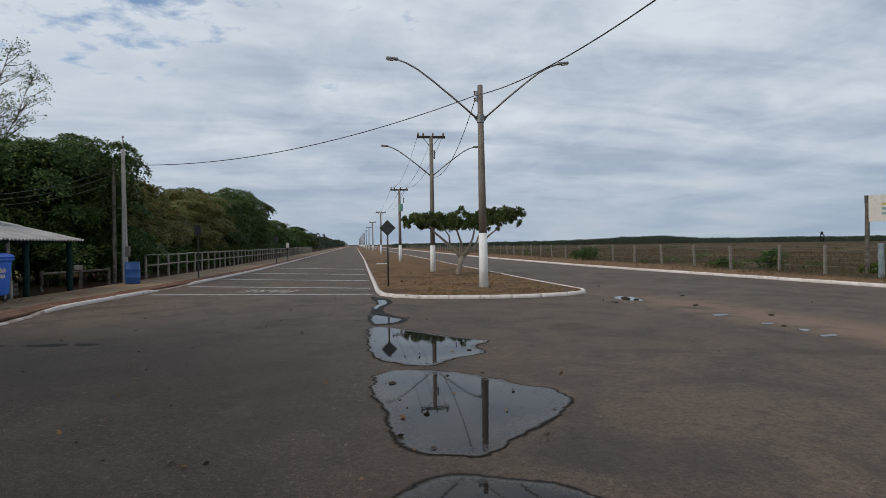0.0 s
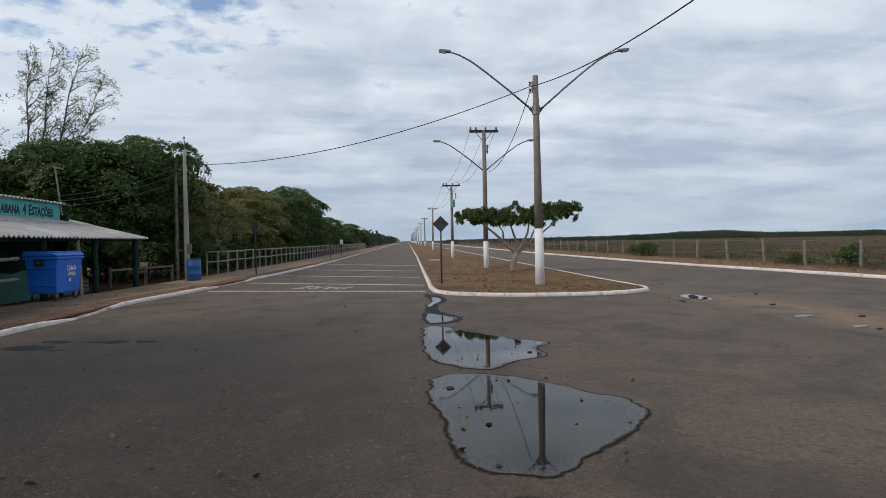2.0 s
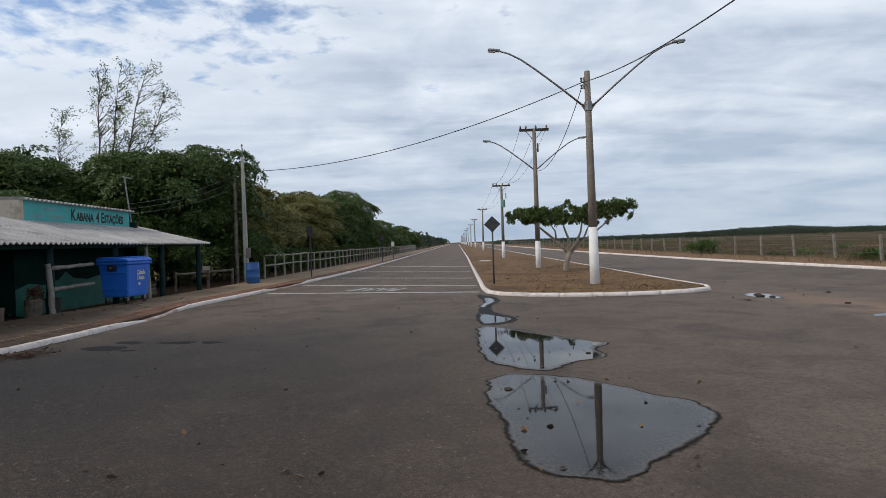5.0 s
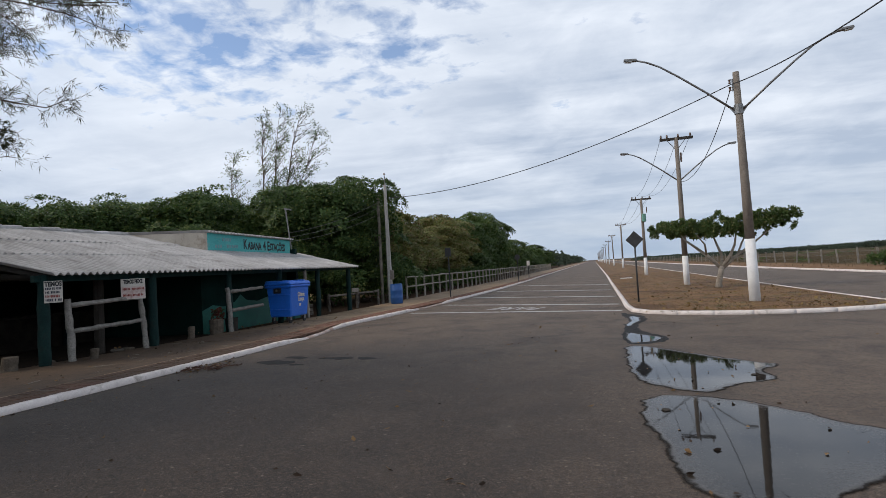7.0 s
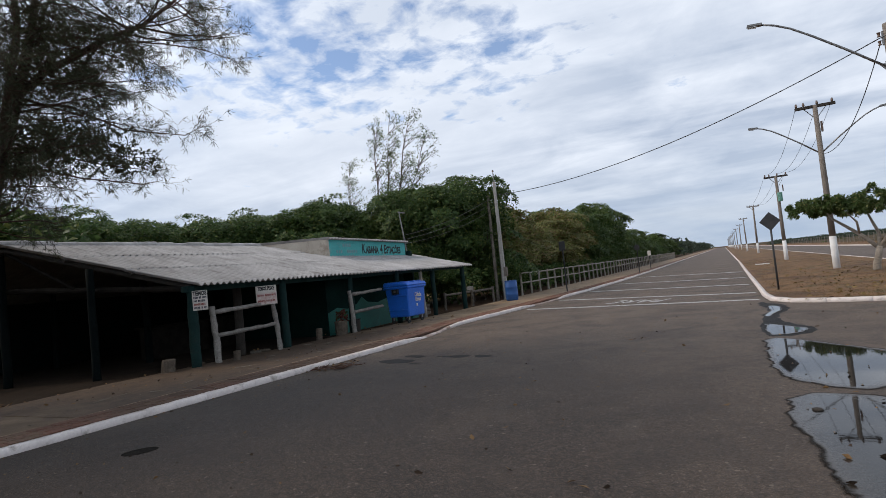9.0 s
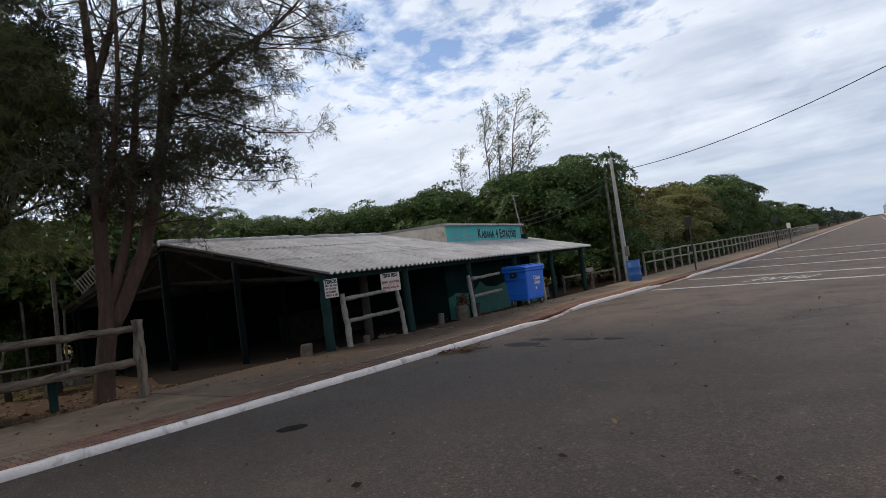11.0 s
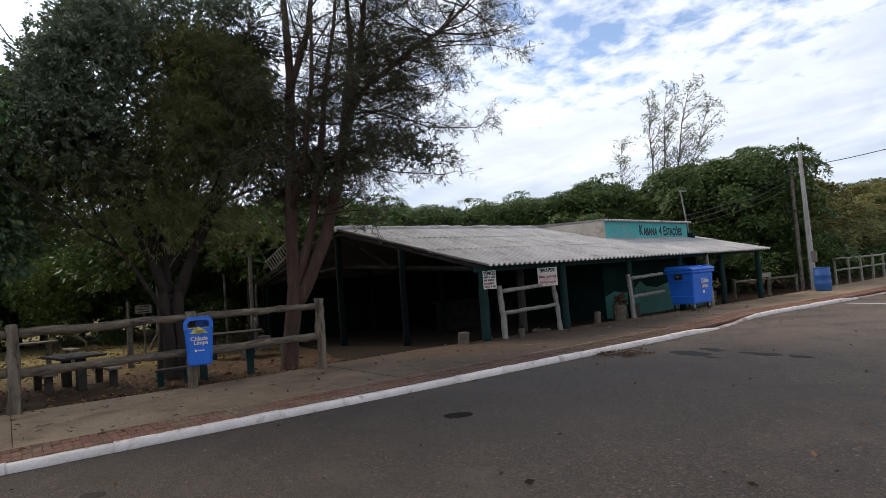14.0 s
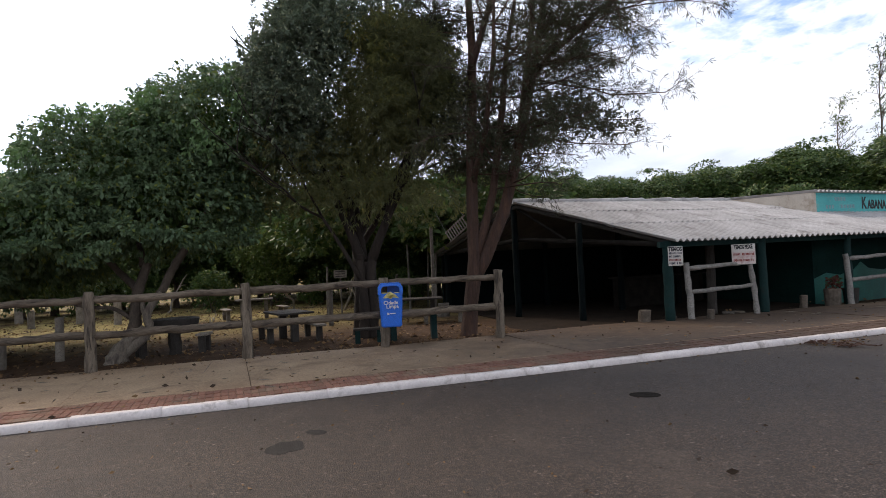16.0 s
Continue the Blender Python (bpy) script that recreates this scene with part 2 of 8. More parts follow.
def ground_mat():
    """Earth: leaf-strewn dirt in the yard, thin grass behind it, dry pasture across the road."""
    m = bpy.data.materials.new("earth")
    m.use_nodes = True
    nt = m.node_tree
    bs = nt.nodes["Principled BSDF"]
    vec = nd(nt, "ShaderNodeNewGeometry").outputs["Position"]
    sp = nd(nt, "ShaderNodeSeparateXYZ", {0: vec})
    n1 = noise_tex(nt, vec, 0.35, 6.0, 0.6, 0.3)
    n2 = noise_tex(nt, vec, 3.0, 7.0, 0.65)
    n3 = noise_tex(nt, vec, 22.0, 4.0, 0.6)
    dirt = mixc(nt, rng_map(nt, n2, 0.35, 0.65), (0.052, 0.029, 0.016), (0.096, 0.055, 0.030))
    dirt = mixc(nt, rng_map(nt, n3, 0.52, 0.66), dirt, (0.06, 0.037, 0.022))
    grass = mixc(nt, rng_map(nt, n2, 0.35, 0.65), (0.185, 0.150, 0.052), (0.33, 0.255, 0.100))
    dirt = mixc(nt, calc(nt, "MULTIPLY", rng_map(nt, n1, 0.34, 0.52), rng_map(nt, sp.outputs[0], -16.2, -21.5)), dirt, grass)
    field = mixc(nt, rng_map(nt, n2, 0.35, 0.65), (0.038, 0.027, 0.013), (0.108, 0.068, 0.032))
    field = mixc(nt, rng_map(nt, n1, 0.46, 0.56), field, (0.050, 0.041, 0.019))
    field = mixc(nt, rng_map(nt, noise_tex(nt, vec, 0.09, 5.0, 0.6, 0.6), 0.50, 0.60, 0.0, 0.7), field, (0.17, 0.112, 0.056))
    field = mixc(nt, rng_map(nt, n3, 0.5, 0.7), field, (0.044, 0.035, 0.019))
    verge = mixc(nt, rng_map(nt, n2, 0.4, 0.6), (0.25, 0.145, 0.08), (0.15, 0.092, 0.05))
    field = mixc(nt, rng_map(nt, calc(nt, "ADD", sp.outputs[0], calc(nt, "MULTIPLY", n2, 3.0)), 19.6, 21.4), verge, field)
    col = mixc(nt, rng_map(nt, sp.outputs[0], 4.0, 6.0), dirt, field)
    nt.links.new(col, bs.inputs["Base Color"])
    bs.inputs["Roughness"].default_value = 0.95
    bs.inputs["Specular IOR Level"].default_value = 0.15
    b = nd(nt, "ShaderNodeBump", {"Strength": 0.7, "Distance": 0.03, "Height": n3})
    nt.links.new(b.outputs[0], bs.inputs["Normal"])
    return m


def water_mat():
    m = bpy.data.materials.new("puddle_water")
    m.use_nodes = True
    nt = m.node_tree
    bs = nt.nodes["Principled BSDF"]
    vec = nd(nt, "ShaderNodeNewGeometry").outputs["Position"]
    col = mixc(nt, rng_map(nt, noise_tex(nt, vec, 4.0, 6.0), 0.4, 0.7), (0.006, 0.0055, 0.005), (0.014, 0.012, 0.011))
    nt.links.new(col, bs.inputs["Base Color"])
    bs.inputs["Roughness"].default_value = 0.03
    bs.inputs["IOR"].default_value = 1.33
    bs.inputs["Specular IOR Level"].default_value = 0.42
    b = nd(nt, "ShaderNodeBump", {"Strength": 0.02, "Distance": 0.01, "Height": noise_tex(nt, vec, 9.0, 2.0)})
    nt.links.new(b.outputs[0], bs.inputs["Normal"])
    # 0 in the open water, 1 at the water's edge, 2 where the damp fades out
    edge = nd(nt, "ShaderNodeAttribute")
    edge.attribute_name = "edge"
    jit = calc(nt, "ADD", calc(nt, "MULTIPLY", calc(nt, "SUBTRACT", noise_tex(nt, vec, 26.0, 6.0, 0.7), 0.5), 1.5),
               calc(nt, "MULTIPLY", calc(nt, "SUBTRACT", noise_tex(nt, vec, 110.0, 3.0, 0.6), 0.5), 1.3))
    depth = calc(nt, "ADD", edge.outputs["Fac"], jit)
    wet = nd(nt, "ShaderNodeBsdfPrincipled", {"Roughness": 0.7, "Specular IOR Level": 0.12,
                                             "Base Color": mixc(nt, rng_map(nt, noise_tex(nt, vec, 70.0, 4.0), 0.35, 0.7), (0.006, 0.005, 0.0042), (0.034, 0.027, 0.021))})
    shallow = nd(nt, "ShaderNodeBsdfPrincipled", {"Roughness": 0.32, "Specular IOR Level": 0.45,
                                                 "Base Color": mixc(nt, rng_map(nt, noise_tex(nt, vec, 60.0, 4.0), 0.35, 0.7), (0.020, 0.016, 0.012), (0.065, 0.052, 0.041))})
    mx = nd(nt, "ShaderNodeMixShader", {0: rng_map(nt, depth, 0.15, 0.75), 1: bs.outputs[0], 2: shallow.outputs[0]})
    line = calc(nt, "ADD", edge.outputs["Fac"], calc(nt, "MULTIPLY", jit, 0.35))
    mx = nd(nt, "ShaderNodeMixShader", {0: rng_map(nt, line, 0.78, 1.05), 1: mx.outputs[0], 2: wet.outputs[0]})
    clear = nd(nt, "ShaderNodeBsdfTransparent")
    fade = nd(nt, "ShaderNodeMixShader", {0: rng_map(nt, calc(nt, "ADD", edge.outputs["Fac"], calc(nt, "MULTIPLY", jit, 0.6)), 1.15, 1.85), 1: mx.outputs[0], 2: clear.outputs[0]})
    nt.links.new(fade.outputs[0], nt.nodes["Material Output"].inputs[0])
    return m


def blotches(mat, colour, scale, lo, hi, strength):
    """Uneven patches of another colour over a surface."""
    nt = mat.node_tree
    pos = nd(nt, "ShaderNodeNewGeometry").outputs["Position"]
    base = nt.nodes["Principled BSDF"].inputs["Base Color"]
    f = rng_map(nt, noise_tex(nt, pos, scale, 7.0, 0.66, 0.6), lo, hi, 0.0, strength)
    nt.links.new(mixc(nt, f, base.links[0].from_socket, colour), base)


ASPHALT, EARTH, WATER = asphalt_mat(), ground_mat(), water_mat()
FENCE_LOG = surf("brown_grey_log", (0.075, 0.055, 0.038), (0.185, 0.146, 0.106), 4.0, 0.92, 0.8, 24.0, (0.034, 0.025, 0.018), (0.53, 0.66), 4.5, vary=0.15, stretch=(2.5, 0.4, 2.5))
FENCE_STAKE = surf("brown_grey_stake", (0.080, 0.060, 0.042), (0.205, 0.165, 0.122), 4.0, 0.92, 0.8, 24.0, (0.040, 0.030, 0.022), (0.53, 0.66), 4.5, vary=0.12, stretch=(2.5, 2.5, 0.4))
OLD_LOG = surf("grey_sawn_log", (0.060, 0.046, 0.034), (0.130, 0.104, 0.078), 6.0, 0.95, 0.5, 30.0, vary=0.15)
# rear slope sheets, coloured darker so the gable's underside reads as shaded
DIM_SHEET = surf("dim_rear_sheet", (0.10, 0.09, 0.08), (0.16, 0.145, 0.125), 1.5, 0.95, 0.15, 30.0)
IRON = surf("dull_cast_iron", (0.014, 0.012, 0.010), (0.026, 0.023, 0.020), 6.0, 0.95, 0.5, 60.0, spec=0.05)
# earth floor's colour lowered to carry the shade inside the kiosk
KIOSK_FLOOR = surf("shade_dark_earth", (0.016, 0.0115, 0.0082), (0.030, 0.021, 0.015), 2.0, 0.95, 0.4, 25.0, (0.03, 0.02, 0.013), (0.5, 0.7), 1.5, coords="Position", spec=0.1)
WET = surf("wet_asphalt", (0.008, 0.007, 0.0065), (0.016, 0.014, 0.013), 6.0, 0.65, 0.4, 120.0, coords="Position", spec=0.15)
OIL = surf("oil_stain", (0.018, 0.016, 0.0145), (0.030, 0.027, 0.024), 5.0, 0.75, 0.3, 90.0, coords="Position", spec=0.2)
ROAD_PAINT = surf("worn_road_paint", (0.46, 0.46, 0.45), (0.62, 0.62, 0.60), 2.5, 0.7, 0.2, 60.0, (0.13, 0.12, 0.11), (0.50, 0.66), 5.0, coords="Position")
KERB_WHITE = surf("whitewashed_kerb", (0.67, 0.60, 0.565), (0.80, 0.725, 0.685), 3.0, 0.88, 0.25, 28.0, (0.30, 0.245, 0.205), (0.56, 0.76), 4.5, vary=0.06, fine=0.08, coords="Position")
KERB_WORN = surf("worn_kerb", (0.36, 0.25, 0.20), (0.52, 0.39, 0.33), 3.0, 0.9, 0.3, 28.0, (0.62, 0.55, 0.51), (0.50, 0.66), 3.5, vary=0.08, coords="Position")
PAVE = surf("concrete_pavement", (0.252, 0.168, 0.100), (0.342, 0.242, 0.150), 0.8, 0.80, 0.25, 30.0, (0.150, 0.098, 0.058), (0.50, 0.74), 1.3, vary=0.05, coords="Position")


def trodden(mat, strength, y0, y1, y2, y3):
    """Soil trodden out of the kiosk lies over the pavement between two stretches along the road."""
    nt = mat.node_tree
    pos = nd(nt, "ShaderNodeNewGeometry").outputs["Position"]
    ragged = calc(nt, "MULTIPLY", calc(nt, "SUBTRACT", noise_tex(nt, pos, 0.7, 6.0, 0.65, 0.4), 0.5), 9.0)
    y = calc(nt, "ADD", nd(nt, "ShaderNodeSeparateXYZ", {0: pos}).outputs[1], ragged)
    soil = calc(nt, "MULTIPLY", rng_map(nt, y, y0, y1), rng_map(nt, y, y3, y2))
    base = nt.nodes["Principled BSDF"].inputs["Base Color"]
    old = base.links[0].from_socket
    earth = mixc(nt, rng_map(nt, noise_tex(nt, pos, 5.0, 6.0, 0.65), 0.35, 0.7), (0.043, 0.025, 0.0145), (0.092, 0.056, 0.033))
    nt.links.new(mixc(nt, calc(nt, "MULTIPLY", soil, strength), old, earth), base)


trodden(PAVE, 0.94, 1.5, 6.5, 15.0, 20.0)
BRICK = surf("red_paver", (0.160, 0.069, 0.045), (0.240, 0.110, 0.071), 2.0, 0.9, 0.3, 40.0, (0.20, 0.140, 0.092), (0.47, 0.68), 1.7, vary=0.16, coords="Position")
trodden(BRICK, 0.90, 3.5, 8.0, 13.5, 16.5)
MORTAR = surf("sandy_joint", (0.10, 0.06, 0.037), (0.15, 0.092, 0.056), 4.0, 0.95, 0.3, 40.0, coords="Position")
SAND = surf("pale_sand", (0.26, 0.175, 0.105), (0.36, 0.255, 0.165), 5.0, 0.95, 0.4, 40.0, (0.14, 0.09, 0.055), (0.45, 0.6), 3.0, coords="Position")
POLE = surf("pole_concrete", (0.145, 0.121, 0.100), (0.225, 0.192, 0.160), 1.5, 0.9, 0.3, 30.0, (0.07, 0.058, 0.048), (0.55, 0.75), 1.5)
LIMEWASH = surf("limewash", (0.70, 0.70, 0.69), (0.82, 0.82, 0.81), 3.0, 0.9, 0.12, 30.0, (0.42, 0.37, 0.31), (0.60, 0.78), 2.5, fine=0.06)
STEEL = surf("galvanised_steel", (0.18, 0.175, 0.17), (0.27, 0.265, 0.255), 6.0, 0.45, 0.05, 60.0, metal=0.7)
DARK_STEEL = surf("dark_metal", (0.025, 0.025, 0.028), (0.05, 0.05, 0.05), 4.0, 0.55, 0.1, 50.0)
LAMP_GLASS = surf("lamp_lens", (0.45, 0.45, 0.42), (0.55, 0.55, 0.52), 6.0, 0.25, 0.0)
CABLE = surf("black_cable", (0.02, 0.02, 0.02), (0.035, 0.035, 0.035), 10.0, 0.6, 0.0)
GREY_CABLE = surf("grey_cable", (0.11, 0.105, 0.10), (0.17, 0.165, 0.155), 10.0, 0.5, 0.0)
CERAMIC = surf("insulator", (0.10, 0.06, 0.04), (0.16, 0.10, 0.07), 8.0, 0.3, 0.0)
GREEN_METAL = surf("green_enamel", (0.10, 0.26, 0.20), (0.14, 0.32, 0.25), 5.0, 0.5, 0.05)
WEATHERED = surf("weathered_wood", (0.17, 0.145, 0.115), (0.29, 0.25, 0.205), 3.0, 0.9, 0.5, 35.0, (0.10, 0.08, 0.06), (0.52, 0.72), 5.0, vary=0.12, stretch=(1, 1, 1))
RAIL_LOG = surf("silvery_log", (0.165, 0.152, 0.136), (0.30, 0.282, 0.255), 6.0, 0.9, 0.5, 35.0, (0.11, 0.094, 0.076), (0.52, 0.72), 6.0, vary=0.12)
OLD_WOOD = surf("old_grey_wood", (0.10, 0.085, 0.068), (0.20, 0.175, 0.145), 4.0, 0.92, 0.5, 35.0, (0.05, 0.04, 0.03), (0.5, 0.7), 5.0, vary=0.15)
DARK_WOOD = surf("dark_wood", (0.022, 0.018, 0.014), (0.045, 0.037, 0.03), 4.0, 0.85, 0.4, 35.0, vary=0.15)
# kiosk timber darkened for its deep interior shade; also serves the far water tank
DIM_WOOD = surf("dim_wood", (0.010, 0.008, 0.0065), (0.024, 0.020, 0.016), 4.0, 0.95, 0.4, 35.0, vary=0.15, spec=0.15)
# near-black copy of the post green, with the gable's shade put into it
GABLE_POST = surf("shade_dark_green", (0.0025, 0.0050, 0.0055), (0.005, 0.009, 0.009), 3.0, 0.9, 0.2, 40.0, spec=0.1)
GREEN_POST = surf("dark_green_paint", (0.005, 0.021, 0.020), (0.009, 0.034, 0.031), 3.0, 0.8, 0.15, 40.0, (0.018, 0.024, 0.021), (0.55, 0.75), 3.0, vary=0.1, spec=0.2)
# dark green paint, deepened further for the shade under the eave
GREEN_DIM = surf("dim_kitchen_green", (0.003, 0.017, 0.014), (0.005, 0.027, 0.022), 1.5, 0.9, 0.1, 30.0, (0.008, 0.028, 0.024), (0.55, 0.75), 1.2, spec=0.12)
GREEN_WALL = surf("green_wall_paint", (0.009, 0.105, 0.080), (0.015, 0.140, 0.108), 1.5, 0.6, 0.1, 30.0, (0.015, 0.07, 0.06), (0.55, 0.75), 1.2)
TURQ = surf("turquoise_paint", (0.05, 0.36, 0.36), (0.075, 0.44, 0.43), 2.0, 0.7, 0.15, 30.0, (0.20, 0.36, 0.34), (0.56, 0.70), 2.6)
PLASTER = surf("stained_plaster", (0.50, 0.43, 0.35), (0.62, 0.55, 0.46), 1.6, 0.9, 0.12, 25.0, (0.30, 0.22, 0.155), (0.52, 0.72), 2.2, fine=0.08)
PALE_BARK = surf("pale_bark", (0.24, 0.20, 0.155), (0.38, 0.33, 0.27), 3.0, 0.95, 0.6, 20.0, (0.14, 0.11, 0.085), (0.52, 0.72), 4.0)
FIBRO = surf("fibre_cement", (0.41, 0.395, 0.385), (0.54, 0.525, 0.515), 1.2, 0.9, 0.1, 30.0, (0.24, 0.22, 0.205), (0.54, 0.78), 1.6, vary=0.07, fine=0.1, coords="Position")

TROUGH_DARK = surf("trough_dark_fibre_cement", (0.20, 0.19, 0.18), (0.40, 0.385, 0.375), 1.4, 0.95, 0.2, 30.0, (0.13, 0.115, 0.10), (0.5, 0.7), 2.2, vary=0.1, fine=0.15, coords="Position")


def rain_streaks(mat, along, down, strength):
    """Dark lichen streaks that rain has drawn down a roof's slope."""
    nt = mat.node_tree
    pos = nd(nt, "ShaderNodeNewGeometry").outputs["Position"]
    across = nd(nt, "ShaderNodeVectorMath", {0: pos, 1: along}, operation="DOT_PRODUCT").outputs["Value"]
    run = nd(nt, "ShaderNodeVectorMath", {0: pos, 1: down}, operation="DOT_PRODUCT").outputs["Value"]
    vec = nd(nt, "ShaderNodeCombineXYZ", {0: calc(nt, "MULTIPLY", across, 5.5), 1: calc(nt, "MULTIPLY", run, 0.45)}).outputs[0]
    base = nt.nodes["Principled BSDF"].inputs["Base Color"]
    old = base.links[0].from_socket
    f = calc(nt, "MULTIPLY", rng_map(nt, noise_tex(nt, vec, 1.0, 5.0, 0.65), 0.47, 0.68), strength)
    nt.links.new(mixc(nt, f, old, (0.15, 0.135, 0.12)), base)


rain_streaks(FIBRO, (0.06, 0.998, 0.0), (0.95, -0.06, -0.31), 0.35)
BLUE = surf("blue_plastic", (0.010, 0.125, 0.57), (0.016, 0.160, 0.66), 1.5, 0.38, 0.05, 60.0, (0.03, 0.09, 0.34), (0.62, 0.85), 2.0)
BARREL_BLUE = surf("faded_blue_plastic", (0.013, 0.080, 0.265), (0.020, 0.105, 0.335), 3.0, 0.45, 0.1, 60.0, (0.06, 0.10, 0.17), (0.58, 0.8), 3.0)
RUBBER = surf("black_rubber", (0.012, 0.012, 0.012), (0.022, 0.022, 0.022), 8.0, 0.7, 0.1)
BLACK = surf("black_paint", (0.010, 0.010, 0.011), (0.018, 0.018, 0.019), 8.0, 0.6, 0.0)
WHITE = surf("white_board", (0.60, 0.565, 0.51), (0.72, 0.685, 0.63), 4.0, 0.8, 0.05, 30.0, (0.40, 0.33, 0.27), (0.52, 0.76), 4.0, fine=0.06)
PINKISH = surf("rain_washed_red_and_white", (0.60, 0.50, 0.46), (0.70, 0.60, 0.55), 4.0, 0.8, 0.05, 30.0, (0.42, 0.22, 0.18), (0.48, 0.70), 5.0, fine=0.06)
FADED_INK = surf("faded_ink", (0.030, 0.034, 0.050), (0.060, 0.065, 0.085), 9.0, 0.8, 0.0)
RED_INK = surf("worn_red_ink", (0.20, 0.035, 0.030), (0.30, 0.060, 0.045), 9.0, 0.8, 0.0)
FADED = surf("faded_lettering", (0.16, 0.27, 0.29), (0.24, 0.36, 0.37), 6.0, 0.8, 0.0)
YELLOW = surf("yellow_plastic_bag", (0.42, 0.36, 0.10), (0.56, 0.50, 0.18), 9.0, 0.45, 0.3, 30.0)
BARK_RED = surf("reddish_bark", (0.044, 0.024, 0.016), (0.095, 0.050, 0.033), 2.5, 0.95, 0.9, 18.0, (0.06, 0.035, 0.028), (0.5, 0.65), 4.0, stretch=(3, 3, 0.5))
BARK_GREY = surf("grey_bark", (0.12, 0.095, 0.072), (0.22, 0.185, 0.145), 2.5, 0.95, 0.8, 18.0, (0.07, 0.055, 0.045), (0.5, 0.68), 4.0, stretch=(2, 2, 0.7))
BARK_DARK = surf("dark_bark", (0.045, 0.033, 0.024), (0.09, 0.068, 0.050), 2.5, 0.95, 0.8, 18.0, stretch=(2, 2, 0.7))
BARK_BLACK = surf("blackish_bark", (0.014, 0.010, 0.0075), (0.036, 0.025, 0.018), 2.5, 0.95, 0.8, 18.0, stretch=(2, 2, 0.7))
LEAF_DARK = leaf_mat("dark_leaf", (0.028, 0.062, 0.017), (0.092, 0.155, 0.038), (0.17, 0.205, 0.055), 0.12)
LEAF_MID = leaf_mat("mid_leaf", (0.036, 0.072, 0.018), (0.105, 0.168, 0.038), (0.19, 0.21, 0.05), 0.12)
LEAF_TURN = leaf_mat("turning_leaf", (0.060, 0.092, 0.024), (0.27, 0.265, 0.075), (0.26, 0.16, 0.075), 0.20)
LEAF_MEDIAN = leaf_mat("glossy_leaf", (0.042, 0.080, 0.022), (0.115, 0.165, 0.050), (0.24, 0.24, 0.09), 0.12, 0.3, 0.4)
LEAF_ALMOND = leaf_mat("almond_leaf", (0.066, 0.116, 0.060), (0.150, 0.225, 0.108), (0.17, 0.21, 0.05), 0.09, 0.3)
LEAF_SMALL = leaf_mat("small_grey_leaf", (0.078, 0.108, 0.072), (0.170, 0.215, 0.140), (0.27, 0.30, 0.18), 0.12, 0.35, 0.35)
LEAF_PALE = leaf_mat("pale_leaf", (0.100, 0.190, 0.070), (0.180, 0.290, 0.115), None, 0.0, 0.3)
LEAF_FRESH = leaf_mat("fresh_leaf", (0.055, 0.090, 0.018), (0.120, 0.165, 0.035), (0.20, 0.21, 0.05), 0.08, 0.35)
DRY_TWIG = surf("dry_red_brown_twig", (0.060, 0.028, 0.018), (0.115, 0.055, 0.034), 8.0, 0.9, 0.2, 40.0)
NEEDLE = leaf_mat("casuarina_needles", (0.040, 0.048, 0.026), (0.078, 0.085, 0.044), (0.085, 0.065, 0.035), 0.12, 0.25, 0.7)
NEEDLE_DARK = leaf_mat("drooping_needles", (0.105, 0.116, 0.052), (0.185, 0.196, 0.086), (0.22, 0.21, 0.06), 0.08, 0.45, 0.8)
NEEDLE_YOUNG = leaf_mat("young_needles", (0.130, 0.140, 0.042), (0.230, 0.240, 0.080), (0.28, 0.26, 0.09), 0.15, 0.5, 0.8)
DRY_LEAF = leaf_mat("dead_leaf", (0.13, 0.075, 0.034), (0.25, 0.15, 0.068), (0.05, 0.032, 0.02), 0.35, 0.1, 0.8)
MEDIAN_LEAF = leaf_mat("yellowed_leaf", (0.19, 0.12, 0.045), (0.31, 0.215, 0.09), (0.09, 0.055, 0.028), 0.2, 0.1, 0.8)
DRY_GRASS = leaf_mat("dry_grass", (0.120, 0.066, 0.026), (0.200, 0.118, 0.048), (0.085, 0.085, 0.027), 0.3, 0.2, 0.8)
FIELD_GRASS = leaf_mat("pasture_grass", (0.060, 0.041, 0.020), (0.130, 0.087, 0.045), (0.08, 0.09, 0.035), 0.16, 0.2, 0.8)
MEDIAN = surf("dry_turf", (0.155, 0.078, 0.031), (0.235, 0.125, 0.053), 1.5, 0.95, 0.8, 25.0, (0.075, 0.065, 0.026), (0.5, 0.68), 1.2, coords="Position")
blotches(MEDIAN, (0.072, 0.036, 0.018), 0.42, 0.48, 0.60, 0.75)
blotches(MEDIAN, (0.100, 0.092, 0.034), 0.75, 0.56, 0.66, 0.6)
blotches(MEDIAN, (0.050, 0.030, 0.018), 3.5, 0.56, 0.68, 0.6)
BLEACHED = surf("bleached_wood", (0.24, 0.215, 0.18), (0.35, 0.32, 0.275), 3.0, 0.9, 0.4, 35.0, (0.16, 0.13, 0.10), (0.55, 0.75), 5.0, vary=0.12)
# leaf colour shifted paler and bluer for a little painted distance haze
FAR_WOOD = leaf_mat("far_foliage", (0.040, 0.060, 0.042), (0.070, 0.096, 0.064), None, 0.0, 0.1, 0.8)


# ---- mesh helpers ----
def mesh_of(name, verts, faces, mat, smooth=False):
    me = bpy.data.meshes.new(name)
    me.from_pydata(verts, [], faces)
    me.materials.append(mat)
    if smooth:
        me.polygons.foreach_set("use_smooth", [True] * len(me.polygons))
    me.update()
    return me


